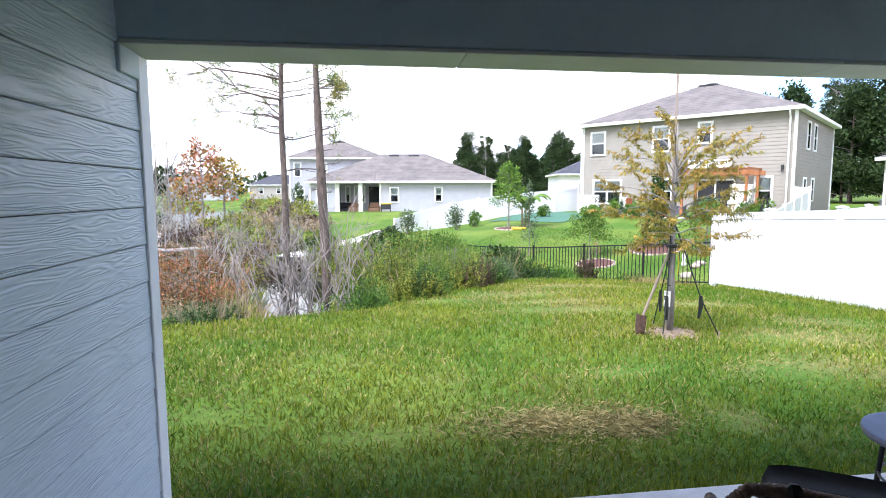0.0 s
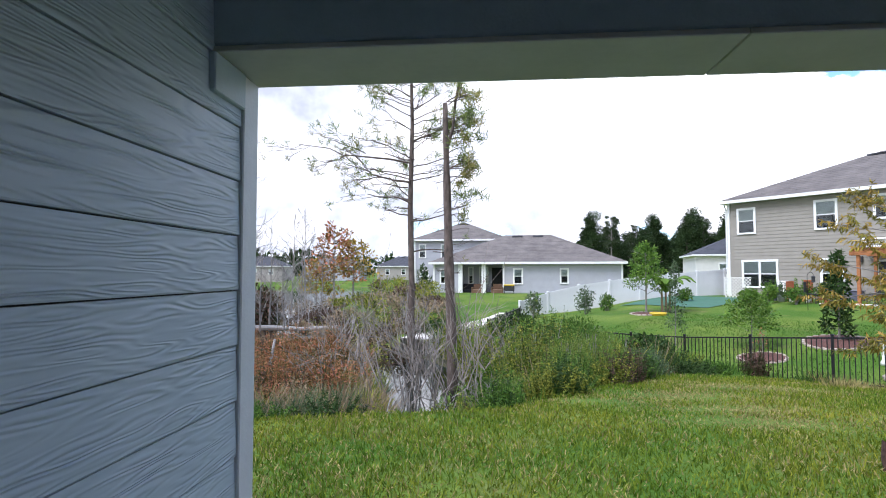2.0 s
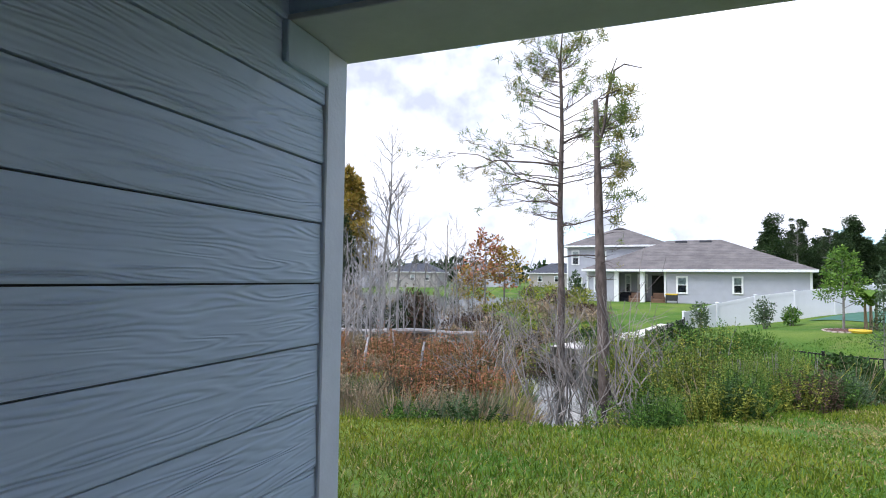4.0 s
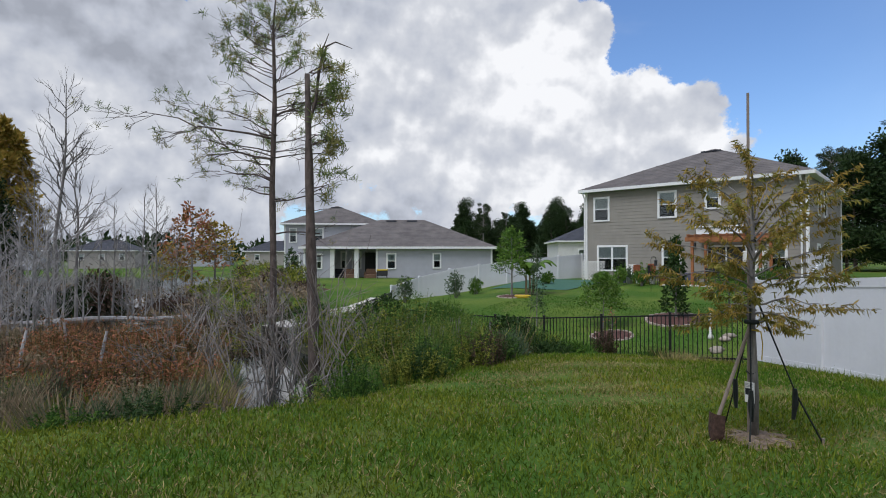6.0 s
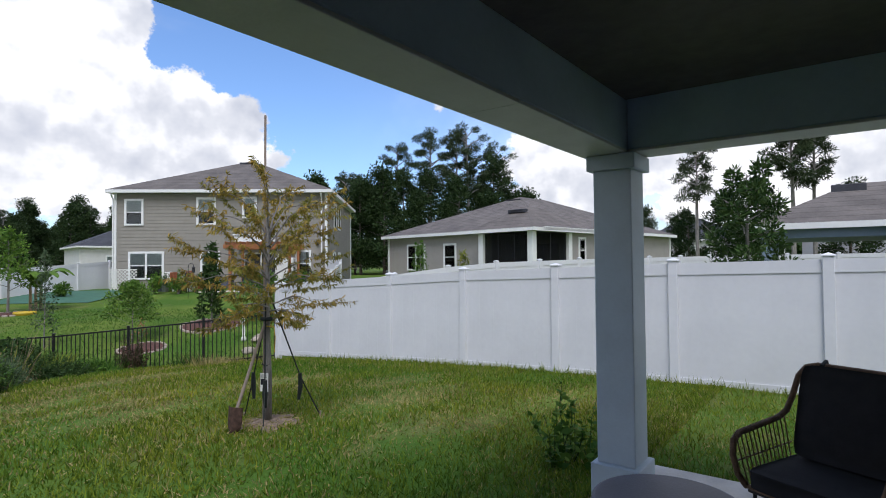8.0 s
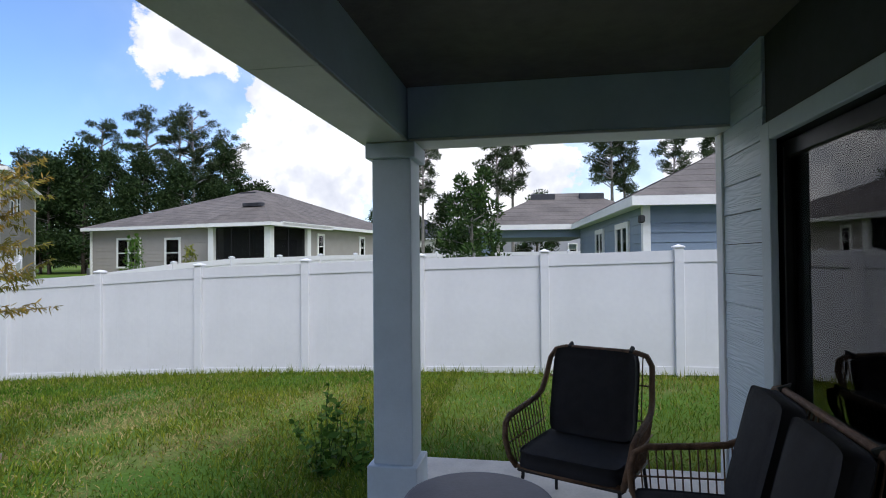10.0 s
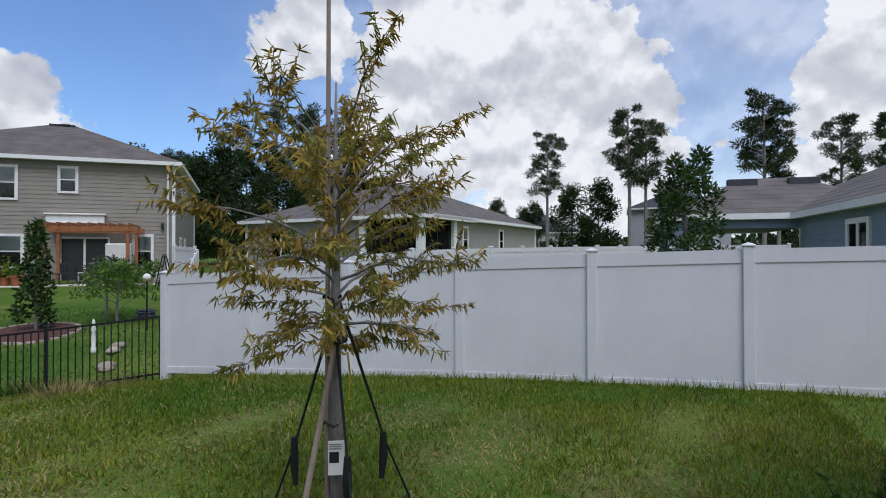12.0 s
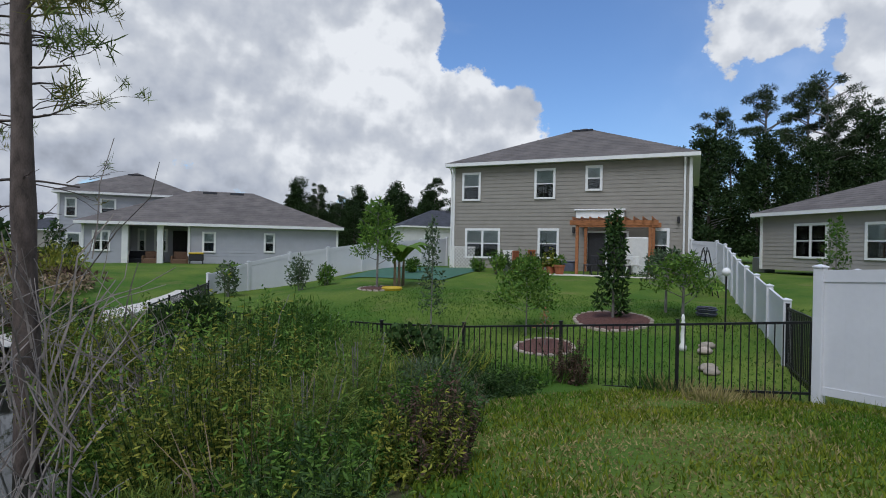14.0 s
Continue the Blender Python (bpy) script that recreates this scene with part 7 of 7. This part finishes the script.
def yard_chair(p, turn, mat, label, h=0.85):
    c = empty("garden_chair", Matrix.Translation(p) @ pose(0, 0, 0, 0, 0, turn), label, "chair", group="yard chairs")
    for x in (-0.22, 0.22):
        for y in (-0.2, 0.22):
            m = Mesh()
            m.soft(x - 0.02, x + 0.02, y - 0.02, y + 0.02, 0, 0.42, 0.004)
            part("leg", m, mat, c)
    m = Mesh()
    m.soft(-0.25, 0.25, -0.23, 0.25, 0.42, 0.46, 0.01)
    part("seat", m, mat, c)
    m = Mesh()
    for k in range(5):
        m.soft(-0.24 + k * 0.1, -0.16 + k * 0.1, -0.27, -0.235, 0.46, h, 0.005)
    m.soft(-0.25, 0.25, -0.275, -0.23, h - 0.06, h + 0.02, 0.008)
    part("backrest", m, mat, c)
    return c


def pot(p, r, h, mat, label, leaf=None):
    c = empty("flower_pot", Matrix.Translation(p), label, "pot", group="yard pots")
    m = Mesh()
    m.lathe([(r * 0.7, 0), (r * 0.95, h * 0.8), (r * 1.08, h * 0.82), (r * 1.08, h), (r * 0.9, h), (r * 0.85, h * 0.85)], 16)
    part("pot_body", m, mat, c)
    if leaf:
        m = Mesh()
        leaf_cloud(m, 160, (0, 0, h + r * 0.9), (r * 1.2, r * 1.2, r * 1.1), 0.12, 0.05, shell=0.2)
        tagged(part("plant", m, leaf, c), kind="stuff")


for x, y, t, mat, lab in ((9.2, -1.4, 20, PLASTIC_WHITE, "white plastic garden chair on the far patio"), (10.4, -1.9, -60, PLASTIC_WHITE, "white plastic garden chair on the far patio"), (9.9, -2.9, 170, DARK, "dark garden chair on the far patio"), (5.2, -2.2, 10, TERRACOTTA, "orange wooden garden chair"), (8.5, -2.8, 100, DARK, "dark garden chair on the far patio"), (11.9, -1.2, 200, PLASTIC_WHITE, "white plastic garden chair on the far patio")):
    yard_chair(on_a(x, y, 0.45), t, mat, lab, 1.05 if mat is TERRACOTTA else 0.85)
for x, y, r, h, mat, leaf, lab in ((7.1, -3.3, 0.24, 0.42, TERRACOTTA, LEAF_MID, "terracotta pot with a green plant"), (6.7, -2.4, 0.17, 0.3, TERRACOTTA, LEAF_DARKGREEN, "small terracotta pot with a plant"), (3.4, -0.9, 0.2, 0.35, STEEL, LEAF_MID, "grey pot with a leafy plant"), (4.4, -1.8, 0.2, 0.3, PLASTIC_WHITE, LEAF_MID, "white pot with a leafy plant"), (5.6, -1.2, 0.22, 0.4, TERRACOTTA, LEAF_DARKGREEN, "terracotta pot with a dark plant"), (4.9, -3.0, 0.16, 0.28, PLASTIC_WHITE, LEAF_GREYGREEN, "white pot with a trailing plant"), (12.2, -2.6, 0.25, 0.45, PLASTIC_WHITE, LEAF_LIGHT, "white pot with pale leaves"), (3.9, -2.6, 0.15, 0.25, TABLE_TOP, LEAF_MID, "blue pot with a leafy plant")):
    q = on_a(x, y)
    pot(Vector((q.x, q.y, max(gz(q.x, q.y), 0.45 if 6.4 < x < 12.4 and y > -3.6 else -9))), r, h, mat, lab, leaf)


def build_yard_clutter():
    # garden table, white cooler and covered grill under the pergola
    t = empty("garden_table", Matrix.Translation(on_a(9.6, -2.2, 0.45)), "small dark garden table on the far patio", "table")
    m = Mesh()
    m.soft(-0.5, 0.5, -0.4, 0.4, 0.68, 0.72, 0.01)
    part("tabletop", m, DARK, t)
    for x in (-0.45, 0.45):
        for y in (-0.35, 0.35):
            m = Mesh()
            m.soft(x - 0.025, x + 0.025, y - 0.025, y + 0.025, 0, 0.68, 0.004)
            part("leg", m, DARK, t)
    m = Mesh()
    m.soft(-0.55, 0.55, -0.3, 0.3, 0, 1.75, 0.05)
    ob = tagged(make("storage_cabinet", m, PLASTIC_WHITE), "white outdoor storage cabinet under the pergola", "cabinet")
    ob.matrix_world = HOUSE_A @ pose(10.35, -0.45, 0.451)
    m = Mesh()
    m.soft(-0.4, 0.4, -0.28, 0.28, 0, 0.5, 0.06)
    m.soft(-0.43, 0.43, -0.3, 0.3, 0.5, 0.56, 0.02)
    ob = tagged(make("cooler_box", m, TABLE_TOP), "blue lidded cooler box by the door", "cooler")
    ob.matrix_world = HOUSE_A @ pose(6.9, -0.7, 0.451)
    # lattice panel
    c = empty("lattice_screen", HOUSE_A @ pose(0.35, -1.3, 0.42, 0, 0, 12), "white diagonal lattice screen by the house corner", "screen")
    m = Mesh()
    for k in range(-6, 9):
        x0 = k * 0.19
        for s in (1, -1):
            pts = []
            for q in (0.0, 1.15):
                x = x0 + (q if s > 0 else 1.15 - q)
                pts.append((x, q))
            (xa, za), (xb, zb) = pts
            lo, hi = 0.02, 1.48
            if (xa < lo and xb < lo) or (xa > hi and xb > hi):
                continue

            def clip(xv):
                return za + (zb - za) * (xv - xa) / (xb - xa)
            if xa < lo: xa, za = lo, clip(lo)
            if xb < lo: xb, zb = lo, clip(lo)
            if xa > hi: xa, za = hi, clip(hi)
            if xb > hi: xb, zb = hi, clip(hi)
            m.tube([(xa, 0.004 * s, za), (xb, 0.004 * s, zb)], 0.02, 4)
    m.soft(0, 1.5, -0.02, 0.02, -0.05, 0.0, 0.004)
    m.soft(0, 1.5, -0.02, 0.02, 1.15, 1.2, 0.004)
    part("lattice", m, PLASTIC_WHITE, c)
    # green mat
    m = Mesh()
    n = 14
    V = []
    for i in range(n + 1):
        for j in range(n + 1):
            q = on_a(-2.6 + 5.4 * i / n, -7.2 + 5.4 * j / n)
            V.append((q.x, q.y, gz(q.x, q.y) + 0.03))
    m.add(V, [(i * (n + 1) + j, (i + 1) * (n + 1) + j, (i + 1) * (n + 1) + j + 1, i * (n + 1) + j + 1) for i in range(n) for j in range(n)])
    tagged(make("court_mat", m, TURF), "green artificial turf mat on the lawn", "mat", kind="structure")
    # black ladder against the fence
    x, y = 16.0, 20.6
    L = empty("step_ladder", pose(x, y, gz(x, y), 0, 0, 60), "black folding step ladder by the white fence", "ladder")
    for s in (-0.22, 0.22):
        m = Mesh()
        m.tube([(s, 0.35, 0), (s * 0.8, 0.02, 1.55), (s * 0.5, 0, 1.62)], 0.02, 6)
        m.tube([(s, -0.35, 0), (s * 0.8, -0.02, 1.55)], 0.02, 6)
        part("rail", m, BLACK_METAL, L)
    for k in range(5):
        m = Mesh()
        m.soft(-0.21, 0.21, 0.28 - 0.065 * k - 0.04, 0.28 - 0.065 * k + 0.04, 0.3 * (k + 1) - 0.015, 0.3 * (k + 1) + 0.015, 0.004)
        part("tread", m, BLACK_METAL, L)
    # garden lamp post, white figure on a stone, stones, hose bundle
    x, y = 11.5, 16.4
    g = empty("garden_lamp", pose(x, y, gz(x, y)), "black garden lamp post with a white globe", "lamp")
    m = Mesh()
    m.tube([(0, 0, 0), (0, 0, 1.25)], 0.02, 8)
    part("pole", m, BLACK_METAL, g)
    m = Mesh()
    m.lathe([(0.03, 1.25), (0.09, 1.3), (0.1, 1.36), (0.06, 1.42), (0.02, 1.44)], 14)
    part("globe", m, PLASTIC_WHITE, g, "white globe shade", smooth=True)
    x, y = 9.85, 16.11
    m = Mesh()
    m.lathe([(0.11, 0), (0.12, 0.1), (0.06, 0.18), (0.075, 0.4), (0.05, 0.55), (0.085, 0.62), (0.04, 0.72), (0.055, 0.8), (0.02, 0.88)], 14, (0, 0, 0))
    ob = tagged(make("garden_statue", m, PLASTIC_WHITE, smooth=True), "small white garden statue on the grass", "statue")
    ob.location, ob.scale = (x, y, gz(x, y)), (0.65, 0.65, 0.85)
    for k, (x, y) in enumerate(((10.0, 15.7), (10.25, 15.85), (9.2, 14.9), (9.35, 15.1))):
        m = Mesh()
        m.lathe([(0.05, 0), (0.16, 0.04), (0.17, 0.1), (0.1, 0.17), (0.02, 0.19)], 9)
        ob = tagged(make("garden_stone", m, STONE, smooth=True), "pale rounded garden stone", "stone", group="garden stones")
        ob.location, ob.scale = (x, y, gz(x, y) - 0.02), (1 + 0.3 * (k % 2), 0.8, 0.8)
    x, y = 13.0, 18.1
    m = Mesh()
    for k in range(5):
        r = 0.22 + 0.03 * (k % 2)
        m.tube([(r * math.cos(0.4 * i), r * math.sin(0.4 * i), 0.03 + 0.05 * k) for i in range(17)], 0.022, 6)
    ob = tagged(make("garden_hose", m, TABLE_TOP), "coiled blue garden hose", "hose")
    ob.location = (x, y, gz(x, y))
    x, y = 7.5, 26.9
    m = Mesh()
    m.lathe([(0.35, 0), (0.38, 0.08), (0.36, 0.12), (0.3, 0.06), (0.05, 0.05)], 20)
    ob = tagged(make("play_ring", m, YELLOW), "yellow ring planter on the lawn", "planter")
    ob.location = (x, y, gz(x, y))


build_yard_clutter()


# ---------- far bank: walk, porch furniture, distant houses ----------
def build_far_bank():
    m = Mesh()
    line = [(-3.0, 21.9), (-2.5, 23.4), (-1.3, 27.0), (0.45, 31.6), (0.95, 33.0)]
    P = []
    for a, b in zip(line, line[1:]):
        for k in range(8):
            f = k / 8
            P.append((a[0] * (1 - f) + b[0] * f, a[1] * (1 - f) + b[1] * f))
    P.append(line[-1])
    V, F = [], []
    for i, (x, y) in enumerate(P):
        x0, y0 = P[max(i - 1, 0)]
        x1, y1 = P[min(i + 1, len(P) - 1)]
        l = math.hypot(x1 - x0, y1 - y0)
        nx, ny = -(y1 - y0) / l * 0.52, (x1 - x0) / l * 0.52
        z = max(gz(x, y) + 0.05, -0.62)
        V += [(x - nx, y - ny, z), (x + nx, y + ny, z + 0.03), (x - nx, y - ny, z - 1.0), (x + nx, y + ny, z - 1.0)]
    for i in range(len(P) - 1):
        a = 4 * i
        F += [(a, a + 4, a + 5, a + 1), (a + 2, a + 6, a + 4, a), (a + 1, a + 5, a + 7, a + 3)]
    m.add(V, F)
    tagged(make("footpath", m, CONCRETE), "pale concrete footpath along the pond", "path", kind="structure")
    B = pose(-4.6, 46.4, 0, 0, 0, -6.7)
    for x, y, w, mat, lab in ((2.9, 0.9, 1.5, CUSHION, "dark outdoor sofa on the far porch"), (3.6, 0.3, 0.8, WICKER, "brown wicker seat on the far porch"), (5.2, 0.2, 0.8, WICKER, "brown wicker seat on the far porch")):
        s = empty("porch_sofa", B @ pose(x, y, 0.12), lab, "sofa", group="far porch seats")
        for nm, q in (("seat", (-w / 2, w / 2, -0.35, 0.35, 0.0, 0.42)), ("backrest", (-w / 2, w / 2, 0.25, 0.4, 0.42, 0.85)), ("arm", (-w / 2 - 0.1, -w / 2, -0.35, 0.4, 0.0, 0.6)), ("arm", (w / 2, w / 2 + 0.1, -0.35, 0.4, 0.0, 0.6))):
            m = Mesh()
            m.soft(*q, 0.03)
            part(nm, m, mat, s)
    g = empty("grill", B @ pose(6.2, -0.7, 0.1), "black grill with a yellow lid by the porch", "grill")
    for nm, q, mat in (("body", (-0.4, 0.4, -0.25, 0.25, 0.35, 0.75), DARK), ("lid", (-0.42, 0.42, -0.27, 0.27, 0.75, 0.86), YELLOW)):
        m = Mesh()
        m.soft(*q, 0.03)
        part(nm, m, mat, g)
    for x in (-0.35, 0.35):
        for y in (-0.2, 0.2):
            m = Mesh()
            m.tube([(x, y, 0.36), (x * 1.1, y * 1.1, 0)], 0.02, 6)
            part("leg", m, DARK, g)

    def far_house(x, y, turn, w, d, z0, wall_h, rise, wall, roof, label, rows=1):
        h = empty("house", pose(x, y, 0, 0, 0, turn), label, "house")
        m = Mesh()
        m.box(0, w, 0, d, z0 - 1, z0 + wall_h)
        part("wall", m, wall, h)
        hip_roof(h, 0, w, 0, d, z0 + wall_h + 0.1, rise, roof)
        for r in range(rows):
            for k in range(3):
                add_window(h, w * (0.2 + 0.3 * k), z0 + 1.0 + 3 * r, z0 + 2.4 + 3 * r, 1.1)
    far_house(24, 68, -10, 15, 9, 0.6, 3.3, 2.2, WALL_WHITE, SHINGLE_DARK, "white house with a dark shingled roof")
    far_house(79, 26, -80, 13, 11, 1.6, 3.0, 3.2, WALL_WHITE, SHINGLE_DARK, "pale house with a dark hip roof")
    far_house(66, 6, -88, 10, 9, 1.0, 5.6, 2.2, WALL_PALE, SHINGLE_DARK, "two-storey pale grey house with a dark roof", 2)
    far_house(24, -3.5, -86, 9, 10, 0.5, 2.9, 3.4, WALL_GREY, SHINGLE_DARK, "grey house with a dark shingled roof")
    for k, (x, y) in enumerate(((-62, 128), (-44, 131), (-27, 133), (-80, 126), (-12, 128), (-100, 124))):
        far_house(x, y, 4 - 3 * k, 13, 9, 0.4, 3.0, 2.4, WALL_PALE if k % 2 else WALL_GREY, None if k % 2 else SHINGLE_DARK, "distant pale house across the pond")


WALL_WHITE = material("white_siding", (0.62, 0.61, 0.59), 0.7, 0.05, 2)
build_far_bank()


# a dark truck parked between the houses
def build_truck():
    t = empty("delivery_truck", pose(42, 32.5, gz(42, 32.5), 0, 0, -35), "dark brown box truck parked beyond the houses", "truck")
    m = Mesh()
    m.soft(-2.6, 1.6, -1.1, 1.1, 0.7, 3.0, 0.08)
    part("box", m, RUST, t)
    m = Mesh()
    m.soft(1.62, 3.2, -1.0, 1.0, 0.6, 2.2, 0.2)
    part("cab", m, RUST, t)
    for x in (-1.7, 2.3):
        for y in (-1.0, 1.0):
            w = new("wheel")
            w.parent = t
            m = Mesh(pose(x, y, 0.42, 90, 0, 0))
            m.lathe([(0.3, -0.13), (0.42, -0.1), (0.42, 0.1), (0.3, 0.13)], 18)
            part("tyre", m, DARK, w)
            m = Mesh(pose(x, y, 0.42, 90, 0, 0))
            m.lathe([(0.05, -0.135), (0.22, -0.133), (0.22, 0.133), (0.05, 0.135)], 14)
            part("rim", m, STEEL, w)


build_truck()


def build_patio_plants():
    for k, (x, y, h, mat) in enumerate(((3.6, -2.4, 0.9, LEAF_MID), (5.0, -2.2, 1.1, LEAF_LIGHT), (5.7, -2.9, 0.8, LEAF_MID), (6.6, -3.1, 1.0, LEAF_OLIVE), (4.4, -3.0, 0.75, LEAF_GREYGREEN), (11.3, -2.6, 1.1, LEAF_GREYGREEN), (12.0, -3.0, 0.9, LEAF_MID))):
        q = on_a(x, y)
        z = gz(q.x, q.y)
        pot = empty("plant_pot", pose(q.x, q.y, z), "clay pot by the far patio", "pot", group="far patio pots")
        m = Mesh()
        m.lathe([(0.0, 0.0), (0.13, 0.0), (0.18, 0.3), (0.2, 0.3), (0.2, 0.34), (0.165, 0.34), (0.15, 0.27), (0.0, 0.27)], 16)
        part("pot_body", m, (TERRACOTTA, STEEL, PLASTIC_WHITE)[k % 3], pot)
        plant = weeds("potted_plant", q.x, q.y, 0.42, h, mat, "leafy green potted plant by the far patio", 16, 26, 0.13, 0.06, group="far patio plants")
        plant.location.z = z + 0.24
    for x, y, turn in ((10.4, -1.9, 20), (11.0, -2.5, 200)):
        q = on_a(x, y)
        c = empty("folding_chair", pose(q.x, q.y, gz(q.x, q.y), 0, 0, turn), "white folding chair on the far patio", "chair", group="far patio chairs")
        for nm, b in (("seat", (-0.22, 0.22, -0.2, 0.2, 0.42, 0.45)), ("backrest", (-0.22, 0.22, 0.19, 0.22, 0.6, 0.88)), ("leg", (-0.22, -0.19, -0.2, -0.17, 0, 0.42)), ("leg", (0.19, 0.22, -0.2, -0.17, 0, 0.42)), ("leg", (-0.22, -0.19, 0.18, 0.21, 0, 0.6)), ("leg", (0.19, 0.22, 0.18, 0.21, 0, 0.6))):
            m = Mesh()
            m.soft(*b, 0.008)
            part(nm, m, PLASTIC_WHITE, c)


build_patio_plants()


def build_patio_front():
    """Shrubs, a bird feeder and low seats in front of the far patio."""
    for x, y, r, h, mat, lab in ((4.2, -4.0, 0.5, 1.0, LEAF_LIGHT, "light green shrub in front of the far patio"), (5.6, -4.2, 0.45, 0.9, LEAF_MID, "leafy green shrub in front of the far patio"), (2.9, -3.2, 0.4, 0.8, LEAF_MID, "leafy green shrub by the court mat"), (11.6, -4.0, 0.55, 1.1, LEAF_MID, "leafy green shrub at the patio corner")):
        q = on_a(x, y)
        bush("shrub", q.x, q.y, r, h, mat, lab, 620, 0.11, 0.05, 9, group="far patio shrubs")
    for x, y, turn, mat, lab in ((5.0, -2.9, 200, TERRACOTTA, "orange slatted garden chair by the far patio"), (4.3, -2.6, 150, PLASTIC_WHITE, "white plastic garden chair by the far patio"), (6.0, -3.4, 230, DARK, "dark garden chair by the far patio")):
        q = on_a(x, y)
        yard_chair(Vector((q.x, q.y, gz(q.x, q.y))), turn, mat, lab, 1.0)
    q = on_a(7.0, -6.2)
    feeder = empty("bird_feeder", pose(q.x, q.y, gz(q.x, q.y)), "black shepherd hook with hanging bird feeder", "bird feeder")
    m = Mesh()
    m.tube([(0, 0, 0), (0, 0, 1.5), (0.05, 0, 1.62), (0.16, 0, 1.66), (0.25, 0, 1.58), (0.25, 0, 1.5)], 0.011, 6)
    part("hook", m, BLACK_METAL, feeder)
    m = Mesh()
    m.lathe([(0.02, 1.2), (0.09, 1.22), (0.07, 1.26), (0.07, 1.42), (0.1, 1.44), (0.02, 1.5)], 12, (0.25, 0, 0))
    part("seed_holder", m, DARK, feeder)


build_patio_front()
